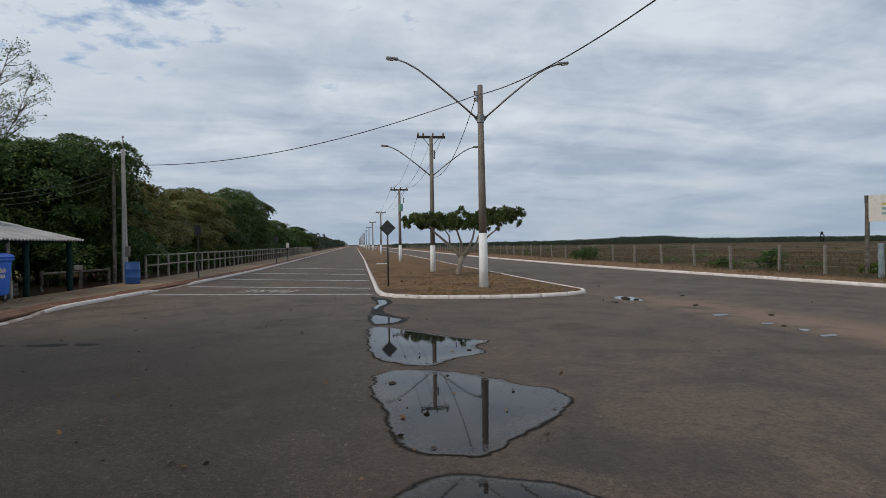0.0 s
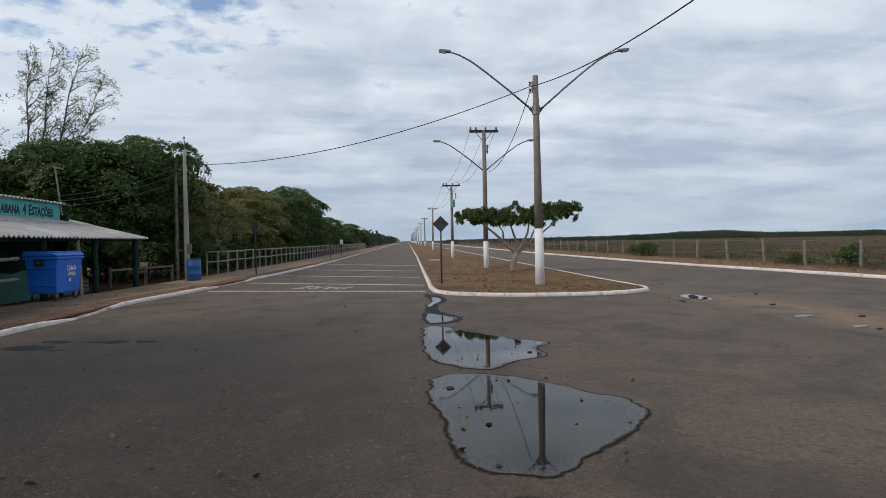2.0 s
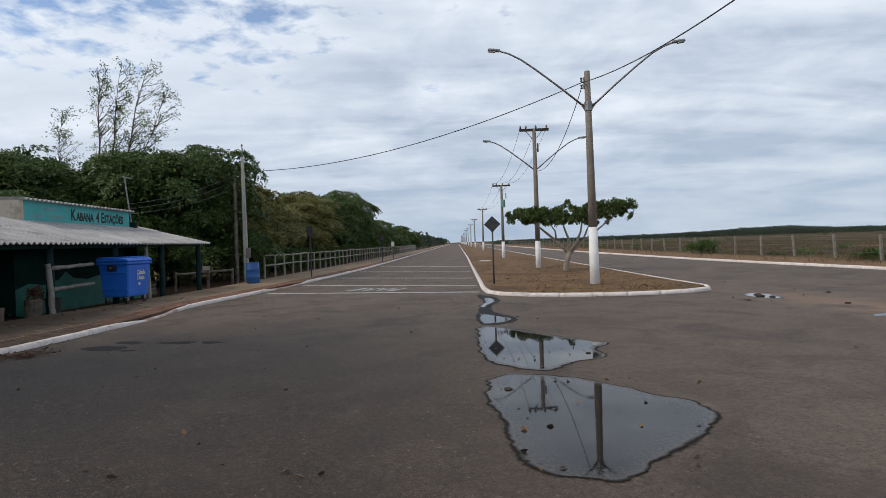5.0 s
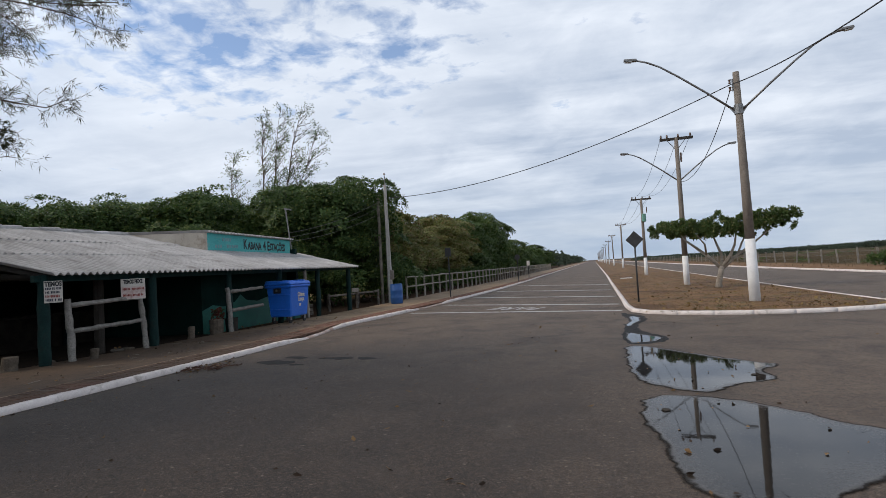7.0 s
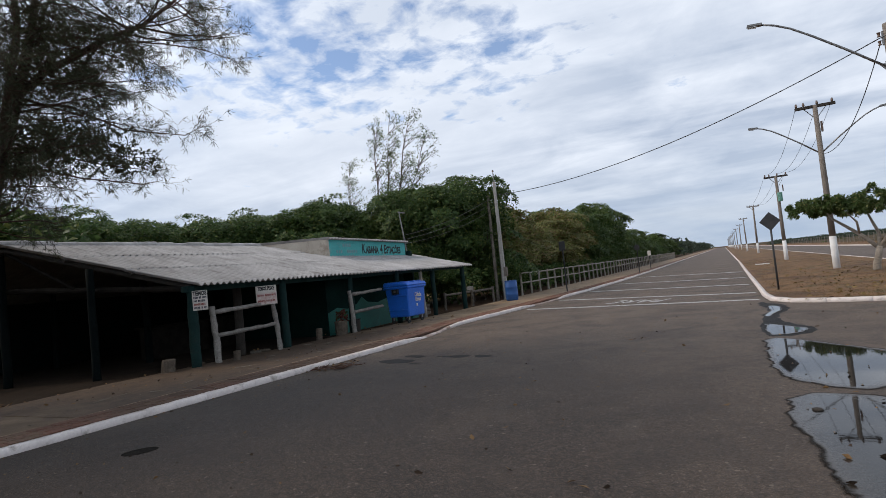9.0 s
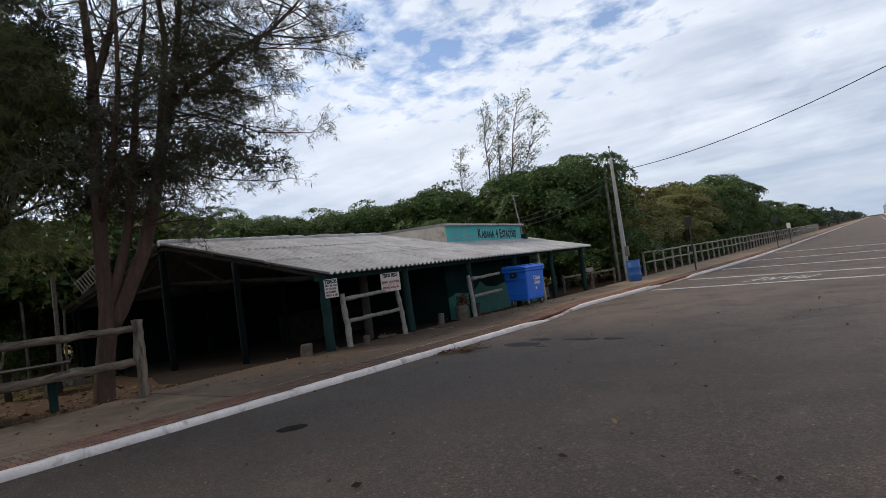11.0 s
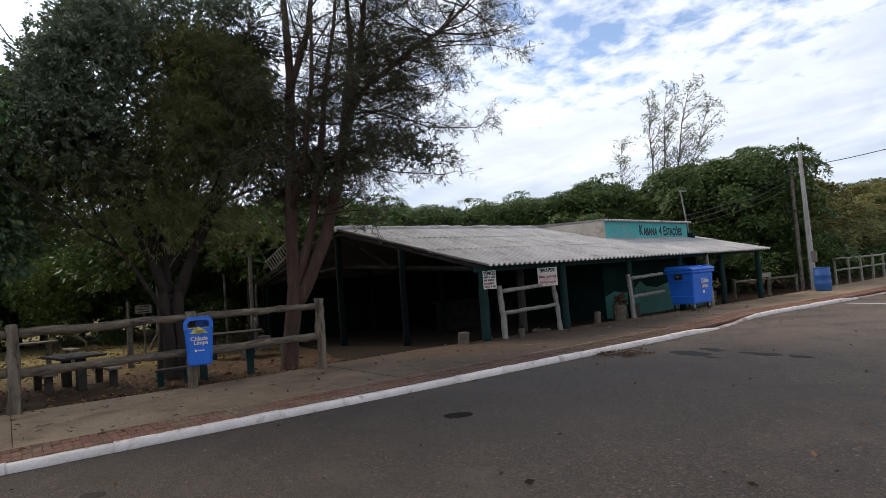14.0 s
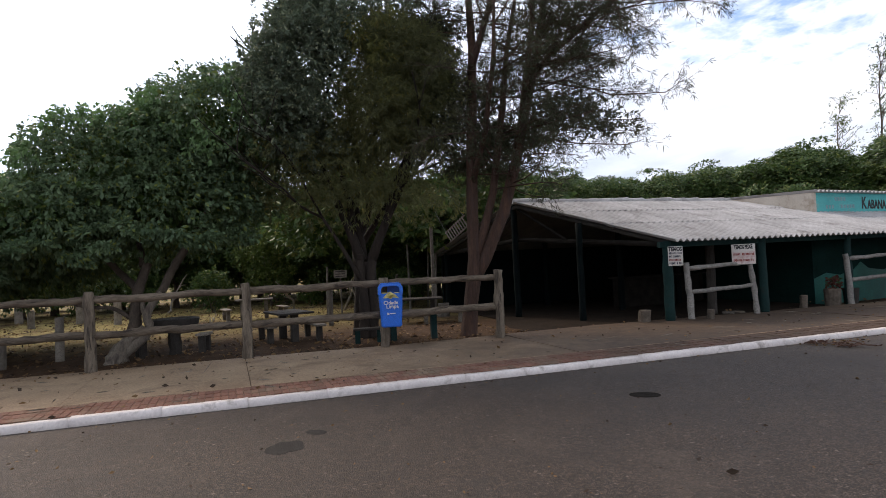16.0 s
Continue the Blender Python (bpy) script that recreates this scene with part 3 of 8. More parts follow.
def obj(name, me, parent=None, label="", m=None):
    ob = new(name, me)
    if parent is not None:
        ob.parent = parent
    if m is not None:
        ob.matrix_basis = m
    if label:
        ob["label"] = label
    return ob


def part(name, bm, mat, parent=None, label="", smooth=False, m=None):
    """Links a bmesh as one mesh object under a thing or a part."""
    bmesh.ops.recalc_face_normals(bm, faces=bm.faces)
    me = bpy.data.meshes.new(name)
    bm.to_mesh(me)
    bm.free()
    me.materials.append(mat)
    if smooth:
        me.polygons.foreach_set("use_smooth", [True] * len(me.polygons))
    return obj(name, me, parent, label, m)


def thing(name, m, label, category, group="", kind=""):
    """An Empty at a thing's base, to carry its parts."""
    ob = new(name)
    ob.empty_display_size = 0.2
    ob.matrix_basis = m
    return tagged(ob, label, category, group, kind)


def box(x0, y0, z0, x1, y1, z1, bevel=0.0, bm=None, m=None):
    """A box between two corners, its edges bevelled; added to bm when one is given."""
    b = bmesh.new()
    bmesh.ops.create_cube(b, size=1.0)
    for v in b.verts:
        v.co = Vector(((x0 + x1) / 2 + v.co.x * (x1 - x0), (y0 + y1) / 2 + v.co.y * (y1 - y0), (z0 + z1) / 2 + v.co.z * (z1 - z0)))
    if bevel:
        bmesh.ops.bevel(b, geom=b.edges[:], offset=bevel, segments=1, affect="EDGES")
    if m is not None:
        b.transform(m)
    if bm is None:
        return b
    return join(bm, b)


def join(bm, b):
    me = bpy.data.meshes.new("tmp")
    b.to_mesh(me)
    b.free()
    bm.from_mesh(me)
    bpy.data.meshes.remove(me)
    return bm


def tube(pts, radii, seg=8, bm=None, wobble=0.0, seed=0):
    """A tapered round bar through the points, capped."""
    b = bm or bmesh.new()
    r = random.Random(seed)
    pts = [Vector(p) for p in pts]
    if not isinstance(radii, (list, tuple)):
        radii = [radii] * len(pts)
    rings = []
    side = None
    for i, p in enumerate(pts):
        d = (pts[min(i + 1, len(pts) - 1)] - pts[max(i - 1, 0)]).normalized()
        if side is None:
            side = d.orthogonal().normalized()
        side = (side - d * side.dot(d)).normalized()
        other = d.cross(side)
        ring = []
        for k in range(seg):
            a = 2 * math.pi * k / seg
            q = radii[i] * (1 + r.uniform(-wobble, wobble))
            ring.append(b.verts.new(p + side * math.cos(a) * q + other * math.sin(a) * q))
        rings.append(ring)
    for a, c in zip(rings, rings[1:]):
        for k in range(seg):
            b.faces.new((a[k], a[(k + 1) % seg], c[(k + 1) % seg], c[k]))
    b.faces.new(rings[0][::-1])
    b.faces.new(rings[-1])
    return b


def smooth_loop(points, steps=8, rough=0.0, seed=0):
    """A closed smooth outline through a few corners, made uneven."""
    n, out = len(points), []
    for i in range(n):
        p0, p1, p2, p3 = (Vector(points[(i + k) % n]) for k in (-1, 0, 1, 2))
        for s in range(steps):
            t = s / steps
            q = 0.5 * (2 * p1 + (p2 - p0) * t + (2 * p0 - 5 * p1 + 4 * p2 - p3) * t * t + (3 * p1 - p0 - 3 * p2 + p3) * t ** 3)
            k = noise.noise(Vector((q.x * 3.1 + seed, q.y * 3.1, seed))) + 0.6 * noise.noise(Vector((q.x * 9, q.y * 9, seed + 5))) + 0.45 * noise.noise(Vector((q.x * 24, q.y * 24, seed + 7)))
            out.append(Vector((q.x + rough * k, q.y + rough * noise.noise(Vector((q.y * 4, q.x * 4, seed + 9)))))) 
    return out


def smooth_line(points, step=1.0):
    """An open smooth line through a few corners, at about even steps."""
    pts = [Vector(p) for p in points]
    pts = [2 * pts[0] - pts[1]] + pts + [2 * pts[-1] - pts[-2]]
    fine = []
    for i in range(1, len(pts) - 2):
        p0, p1, p2, p3 = pts[i - 1:i + 3]
        for s in range(40):
            t = s / 40
            fine.append(0.5 * (2 * p1 + (p2 - p0) * t + (2 * p0 - 5 * p1 + 4 * p2 - p3) * t * t + (3 * p1 - p0 - 3 * p2 + p3) * t ** 3))
    fine.append(pts[-2])
    out, acc = [fine[0]], 0.0
    for a, b in zip(fine, fine[1:]):
        acc += (b - a).length
        if acc >= step:
            out.append(b)
            acc = 0.0
    if (out[-1] - fine[-1]).length > 0.2 * step:
        out.append(fine[-1])
    return out


def plate(outline, z0, z1):
    """A flat plate of an outline, between two heights."""
    b = bmesh.new()
    top = [b.verts.new((p[0], p[1], z1)) for p in outline]
    low = [b.verts.new((p[0], p[1], z0)) for p in outline]
    b.faces.new(top)
    b.faces.new(low[::-1])
    n = len(outline)
    for i in range(n):
        b.faces.new((top[i], low[i], low[(i + 1) % n], top[(i + 1) % n]))
    bmesh.ops.triangulate(b, faces=[f for f in b.faces if len(f.verts) > 4])
    return b


def text_part(words, size, mat, parent, m, label="", depth=0.003, align="CENTER", stretch=1.0, name="lettering", bold=0.0):
    """Words as a thin mesh, in their own xy plane."""
    cu = bpy.data.curves.new("letters", "FONT")
    cu.body, cu.size, cu.extrude, cu.align_x, cu.align_y = words, size, depth, align, "CENTER"
    cu.resolution_u = 2
    cu.offset = bold
    tmp = bpy.data.objects.new("letters_tmp", cu)
    scene.collection.objects.link(tmp)
    bpy.context.view_layer.update()
    me = bpy.data.meshes.new_from_object(tmp.evaluated_get(bpy.context.evaluated_depsgraph_get()))
    bpy.data.objects.remove(tmp)
    me.materials.clear()
    me.materials.append(mat)
    if stretch != 1.0:
        me.transform(Matrix.Diagonal((stretch, 1, 1, 1)))
    return obj(name, me, parent, label, m)


def leaf_mesh(name, P, A, B, L, W, mat, fold=0.25):
    """Many leaves in one mesh: each a folded diamond from P along A, L long and W wide."""
    n = len(P)
    A = A / np.maximum(np.linalg.norm(A, axis=1, keepdims=True), 1e-6)
    B = B - A * np.sum(A * B, axis=1, keepdims=True)
    B = B / np.maximum(np.linalg.norm(B, axis=1, keepdims=True), 1e-6)
    N = np.cross(A, B)
    L, W = L[:, None], W[:, None]
    v = np.empty((n, 4, 3))
    v[:, 0] = P
    v[:, 1] = P + A * L * 0.5 + B * W * 0.5 - N * W * fold
    v[:, 2] = P + A * L
    v[:, 3] = P + A * L * 0.5 - B * W * 0.5 - N * W * fold
    me = bpy.data.meshes.new(name)
    me.vertices.add(n * 4)
    me.vertices.foreach_set("co", v.ravel())
    idx = (np.arange(n)[:, None] * 4 + np.array([0, 1, 2, 0, 2, 3])[None]).ravel()
    me.loops.add(n * 6)
    me.loops.foreach_set("vertex_index", idx)
    me.polygons.add(n * 2)
    me.polygons.foreach_set("loop_start", np.arange(n * 2) * 3)
    me.update(calc_edges=True)
    me.validate()
    me.materials.append(mat)
    return me


def rand_dirs(r, n):
    d = r.normal(size=(n, 3))
    return d / np.linalg.norm(d, axis=1, keepdims=True)


def crown_mesh(name, lobes, clumps, per, size, mat, seed, droop=0.25, shell=(0.72, 1.06), flat=0.0, ratio=0.45, tufts=0, lumps=0.28):
    """A leafy crown over a few lobes (centre and radii): clumps of leaves near the lobes' skins, uneven, with gaps."""
    r = np.random.default_rng(seed)
    lobes = np.array(lobes, float)
    area = lobes[:, 3] * lobes[:, 4] + lobes[:, 4] * lobes[:, 5] + lobes[:, 3] * lobes[:, 5]
    pick = r.choice(len(lobes), clumps, p=area / area.sum())
    d = rand_dirs(r, clumps)
    d[:, 2] = np.where((d[:, 2] < -0.3) & (r.random(clumps) < 0.6), -d[:, 2], d[:, 2])
    bump = np.array([noise.noise(Vector((a[0] * 2.3 + k * 3.7, a[1] * 2.3 + seed, a[2] * 2.3))) for a, k in zip(d, pick)])
    rad = r.uniform(shell[0], shell[1], clumps) + bump * lumps
    if tufts:
        # gathered into rounded tufts with dark gaps between them
        seat = rand_dirs(r, tufts * len(lobes))
        seat[:, 2] = np.where(seat[:, 2] < -0.25, -seat[:, 2], seat[:, 2])
        own = pick * tufts + r.integers(0, tufts, clumps)
        d = seat[own] + rand_dirs(r, clumps) * (1.25 / math.sqrt(tufts)) * r.random((clumps, 1)) ** 0.5
        d /= np.linalg.norm(d, axis=1, keepdims=True)
        rad = r.uniform(shell[0], shell[1], len(seat))[own] + r.normal(size=clumps) * 0.05
    C = lobes[pick, :3] + d * lobes[pick, 3:] * rad[:, None]
    n = clumps * per
    out = np.repeat(d, per, axis=0)
    A = out * 0.7 + rand_dirs(r, n) * 0.9
    A[:, 2] -= droop
    P = np.repeat(C, per, axis=0) + rand_dirs(r, n) * size * 0.35
    B = rand_dirs(r, n)
    B[:, 2] *= 1 - flat
    L = size * r.uniform(0.6, 1.25, n)
    return leaf_mesh(name, P, A, B, L, L * ratio * r.uniform(0.8, 1.3, n), mat)


def pad_crown(name, lobes, pads, leaves, size, mat, seed, ratio=0.5):
    """A crown of tilted leafy pads laid over a few lobes like shingles, with gaps of shade between them."""
    r = np.random.default_rng(seed)
    lobes = np.array(lobes, float)
    area = lobes[:, 3] * lobes[:, 4] + lobes[:, 4] * lobes[:, 5] + lobes[:, 3] * lobes[:, 5]
    pick = r.choice(len(lobes), pads, p=area / area.sum())
    d = rand_dirs(r, pads)
    d[:, 2] = np.where(d[:, 2] < -0.35, -d[:, 2], d[:, 2])
    centre = lobes[pick, :3] + d * lobes[pick, 3:] * r.uniform(0.86, 1.02, (pads, 1))
    up = d * 0.75 + rand_dirs(r, pads) * 0.5 + np.array((0, 0, 0.55))
    up /= np.linalg.norm(up, axis=1, keepdims=True)
    e1 = np.cross(up, rand_dirs(r, pads))
    e1 /= np.linalg.norm(e1, axis=1, keepdims=True)
    e2 = np.cross(up, e1)
    wide = r.uniform(0.35, 0.85, pads)
    own = np.repeat(np.arange(pads), leaves)
    n = len(own)
    rho, ang = np.sqrt(r.random(n)) * (1 + r.normal(size=n) * 0.16), r.uniform(0, 2 * math.pi, n)
    rim = e1[own] * np.cos(ang)[:, None] + e2[own] * np.sin(ang)[:, None]
    P = centre[own] + rim * (rho * wide[own])[:, None] + up[own] * (wide[own] * (0.42 * (1 - rho ** 2) + r.normal(size=n) * 0.07))[:, None]
    A = rim * 0.8 + rand_dirs(r, n) * 0.7
    A[:, 2] -= 0.2
    B = np.cross(up[own], A) + rand_dirs(r, n) * 0.5
    L = size * r.uniform(0.6, 1.25, n)
    return leaf_mesh(name, P, A, B, L, L * ratio * r.uniform(0.8, 1.3, n), mat)


def limbs(seed, starts, depth, spread=0.5, lift=0.25, shrink=0.72, kids=(2, 3), seg=7, wander=0.12):
    """Boughs that fork: a bmesh of tapered bars, and the twigs' ends with their directions."""
    r = random.Random(seed)
    b, ends = bmesh.new(), []

    def grow(p, d, length, rad, level):
        pts, rr, q, v = [p.copy()], [rad], p.copy(), d.copy()
        steps = 4
        for i in range(steps):
            v = (v + Vector((r.uniform(-wander, wander), r.uniform(-wander, wander), r.uniform(-wander, wander) + 0.03))).normalized()
            q = q + v * length / steps
            pts.append(q.copy())
            rr.append(rad * (1 - (i + 1) / steps * 0.38))
        tube(pts, rr, max(4, seg - (depth - level)), b, 0.06, r.random())
        if level <= 1:
            ends.append((q.copy(), v.copy()))
            ends.append((pts[2].copy(), v.copy()))
        if level == 0:
            return
        for k in range(r.randint(*kids)):
            w = (v + Vector((r.gauss(0, spread), r.gauss(0, spread), r.gauss(lift * 0.5, spread * 0.6)))).normalized()
            src = pts[-1] if k < 2 else pts[r.choice((2, 3))]
            grow(src, w, length * shrink * r.uniform(0.8, 1.2), rad * 0.6 * r.uniform(0.85, 1.1), level - 1)

    for p, d, length, rad in starts:
        grow(Vector(p), Vector(d).normalized(), length, rad, depth)
    return b, ends


# ---- ground, road, kerbs, pavement ----
KERB_L = smooth_line([(-11.2, -30), (-9.75, -10), (-9.24, -2.9), (-8.98, 0.5), (-8.72, 4), (-8.45, 8), (-8.22, 11.5), (-8.1, 14.6), (-8.38, 17.0), (-8.3, 18.8), (-7.95, 21.5),
                      (-7.75, 24), (-7.5, 28), (-7.05, 36), (-6.75, 50), (-6.7, 90), (-6.7, 250), (-6.7, 700)], 1.0)
KERB_R = smooth_line([(27, -30), (21, -5), (19.2, 6), (17.9, 12), (17.24, 16.3), (16.4, 23.8), (15.5, 31.7), (14.95, 39.6), (14.45, 61), (14.2, 120), (14.2, 700)], 1.0)
PAVE_IN = smooth_line([(-16.5, -30), (-14.3, -10), (-13.5, -4.2), (-13.1, 0.05), (-12.75, 2.5), (-12.7, 5.5), (-12.65, 8.2), (-12.38, 10.5), (-12.0, 13.2), (-11.65, 15.7), (-11.25, 20), (-10.9, 24),
                       (-10.8, 30), (-10.4, 50), (-10.3, 90), (-10.3, 250), (-10.3, 700)], 1.0)


def at_y(line, y):
    """The x of a line that runs along y."""
    for a, b in zip(line, line[1:]):
        if a.y <= y <= b.y:
            return a.x + (b.x - a.x) * (y - a.y) / max(b.y - a.y, 1e-6)
    return line[0].x if y < line[0].y else line[-1].x


def stations(lo, hi, first, growth):
    out, s = [lo], first
    while out[-1] + s < hi:
        out.append(out[-1] + s)
        s *= growth
    return out + [hi]


def ground_sheet():
    xs = [-2600, -1200, -600, -300, -160, -100, -70] + [-55 + i for i in range(0, 40)] + [-15 + 0.5 * i for i in range(0, 20)] + [-5, 0, 5, 10] + \
         [12 + 0.4 * i for i in range(0, 35)] + [26 + 2 * i for i in range(0, 20)] + [70, 100, 160, 300, 600, 1200, 2600]
    ys = [-2600, -1000, -300, -100, -50] + [-30 + i for i in range(0, 70)] + [40 + 3 * i for i in range(0, 30)] + [135, 160, 200, 260, 350, 500, 800, 1400, 2600]
    verts, faces = [], []
    for y in ys:
        kr, pi = at_y(KERB_R, y), at_y(PAVE_IN, y)
        for x in xs:
            h = -0.06
            if x > kr:
                h += 0.17 * min(1.0, (x - kr) / 0.45)
                h += 0.05 * noise.noise(Vector((x * 0.4, y * 0.4, 1.0))) * min(1.0, (x - kr) / 3)
            elif x < pi:
                h += (0.07 + 0.065 * min(1.0, max(0.0, (8.0 - y) / 2.0))) * min(1.0, (pi - x) / 0.6)
                h += 0.045 * noise.noise(Vector((x * 0.5, y * 0.5, 7.0))) * min(1.0, (pi - x) / 3)
            verts.append((x, y, h))
    w = len(xs)
    for j in range(len(ys) - 1):
        for i in range(w - 1):
            a = j * w + i
            faces.append((a, a + 1, a + w + 1, a + w))
    tagged(obj("ground", mesh_of("ground", verts, faces, EARTH, True)), "leaf-strewn dirt yard and dry pasture", "ground", kind="structure")


def band(left, right, z, name, mat, y0=-29.5, y1=699.0, label="", category="", cols=2, parent=None):
    """A strip between two lines that run along y."""
    ys = [y0 + i for i in range(int(60 - y0))] + stations(60, y1, 4, 1.12)
    verts, faces = [], []
    for y in ys:
        a, b = left(y), right(y)
        for c in range(cols):
            verts.append((a + (b - a) * c / (cols - 1), y, z))
    for j in range(len(ys) - 1):
        for c in range(cols - 1):
            q = j * cols + c
            faces.append((q, q + 1, q + cols + 1, q + cols))
    ob = obj(name, mesh_of(name, verts, faces, mat), parent)
    return tagged(ob, label, category, kind="structure") if label else ob


ground_sheet()
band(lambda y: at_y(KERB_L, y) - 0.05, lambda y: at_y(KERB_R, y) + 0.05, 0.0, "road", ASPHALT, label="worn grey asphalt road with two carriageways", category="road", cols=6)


def kerb_stone_mesh(length, height, width=0.13, fall=(1.0, 1.0), seed=0, worn=0.004):
    """A hand-cast kerb stone with a soft, uneven arris."""
    b = bmesh.new()
    prof = [(0, -0.05), (-0.004, height * 0.45), (0.004, height - 0.035), (0.016, height - 0.010), (0.042, height), (width, height + 0.002), (width, -0.05)]
    ends = []
    for i in range(9):
        t = i / 8
        x = 0.001 + (length - 0.002) * t
        f = fall[0] + (fall[1] - fall[0]) * t
        chip = worn if i in (0, 8) else 0.0
        ring = []
        for k, (p, q) in enumerate(prof):
            w = 0.009 * noise.noise(Vector((t * 5.0 + seed * 7.3, k * 1.9, 2.0))) if 0 < k < 6 else 0.0
            h = 0.008 * noise.noise(Vector((t * 4.0 + seed * 3.1, k * 0.6, 9.0))) if k > 1 else 0.0
            inset = chip if 0 < k < 5 else 0.0
            ring.append(b.verts.new((x, p + w + inset, q * f + h - inset * 0.4 if q > 0 else q)))
        ends.append(ring)
    for a, c in zip(ends, ends[1:]):
        for k in range(len(prof)):
            n = (k + 1) % len(prof)
            b.faces.new((a[k], a[n], c[n], c[k]))
    b.faces.new(ends[0])
    b.faces.new(ends[-1][::-1])
    bmesh.ops.recalc_face_normals(b, faces=b.faces)
    me = bpy.data.meshes.new("kerb_stone")
    b.to_mesh(me)
    b.free()
    me.materials.append(KERB_WHITE)
    me.polygons.foreach_set("use_smooth", [True] * len(me.polygons))
    return me


def dropped(y):
    """How much of the kerb's height is left at the two ramps."""
    f = 1.0
    for mid, half in ((15.2, 1.5), (25.4, 2.2)):
        f = min(f, 0.40 + 0.60 * min(1.0, max(0.0, (abs(y - mid) - half + 0.7) / 0.9)))
    return f


def kerb(line, name, label, height, near, side=1, loose=1.0):
    """A run of whitewashed kerb stones; side 1: the body lies to the left of the line. The far run is one strip."""
    root = thing(name, pose(0, 0, 0), label, "kerb", kind="structure")
    stones = [kerb_stone_mesh(1.0, height, seed=k, worn=0.004 * loose) for k in range(6)]
    r = random.Random(len(line))
    verts, faces = [], []
    for a, c in zip(line, line[1:]):
        d = (c - a).to_3d()
        if near(a):
            ang = math.degrees(math.atan2(d.y, d.x))
            m = pose(a.x, a.y, loose * r.uniform(-0.006, 0.006), 0, loose * r.uniform(-0.15, 0.15), ang + loose * r.uniform(-0.2, 0.2)) @ Matrix.Diagonal((d.length, side, 1, 1))
            f = (dropped(a.y), dropped(c.y)) if name == "kerb_pavement" else (1.0, 1.0)
            stone = r.choice(stones) if min(f) > 0.999 else kerb_stone_mesh(1.0, height, 0.13, f, r.randint(0, 50))
            if max(f) < 0.8:
                stone.materials[0] = KERB_WORN
            obj("kerb_stone", stone, root, m=m)
        else:
            nrm = Vector((-d.y, d.x, 0)).normalized() * 0.12 * side
            k = len(verts)
            for q in (a.to_3d(), c.to_3d()):
                verts.extend([(q.x, q.y, -0.05), (q.x, q.y, height), (q.x + nrm.x, q.y + nrm.y, height), (q.x + nrm.x, q.y + nrm.y, -0.05)])
            faces.extend([(k, k + 4, k + 5, k + 1), (k + 1, k + 5, k + 6, k + 2), (k + 2, k + 6, k + 7, k + 3)])
    if verts:
        tagged(obj("far_kerb", mesh_of("far_kerb", verts, faces, KERB_WHITE), root), kind="stuff")
    return root


# median: rounded at its near end, running away with the road
MED_L, MED_R, MED_Y = 0.62, 7.4, 16.6
med_front = smooth_line([(MED_L + 0.1, 60), (MED_L, 40), (MED_L - 0.05, 24), (MED_L - 0.05, 20.2), (0.85, 18.25), (2.33, 17.15), (4.6, 16.65), (6.5, 16.95), (7.45, 17.75),
                         (7.5, 19.0), (MED_R, 24), (MED_R, 40), (MED_R, 60)], 0.5)
inset = []
for i, p in enumerate(med_front):
    d = (med_front[min(i + 1, len(med_front) - 1)] - med_front[max(i - 1, 0)]).normalized()
    inset.append((p.x - d.y * 0.125, p.y + d.x * 0.125))
outline = inset + [(MED_R - 0.12, 699.0), (MED_L + 0.22, 699.0)]
b = plate(outline, -0.05, 0.088)
median = tagged(part("median_strip", b, MEDIAN), "dry brown grass median strip strewn with dead leaves", "median", kind="structure")
kerb(KERB_L, "kerb_pavement", "whitewashed concrete kerb along the brick-edged pavement", 0.108, lambda a: -6 < a.y < 48, 1)
kerb(KERB_R, "kerb_verge", "whitewashed kerb below the pasture fence", 0.12, lambda a: 8 < a.y < 60, -1)
med_line = smooth_line([(p.x, p.y) for p in med_front], 0.95)
kerb([p for p in med_line], "kerb_median", "whitewashed kerb round the median strip", 0.105, lambda a: True, 1, 0.25)
kerb([Vector((MED_L + 0.1, 699.0)), Vector((MED_L + 0.1, 60.0))], "kerb_median_far", "whitewashed kerb of the median strip, far stretch", 0.105, lambda a: False, 1)
kerb([Vector((MED_R, 60.0)), Vector((MED_R, 699.0))], "kerb_median_back", "whitewashed kerb of the median strip, far side", 0.105, lambda a: False, 1)


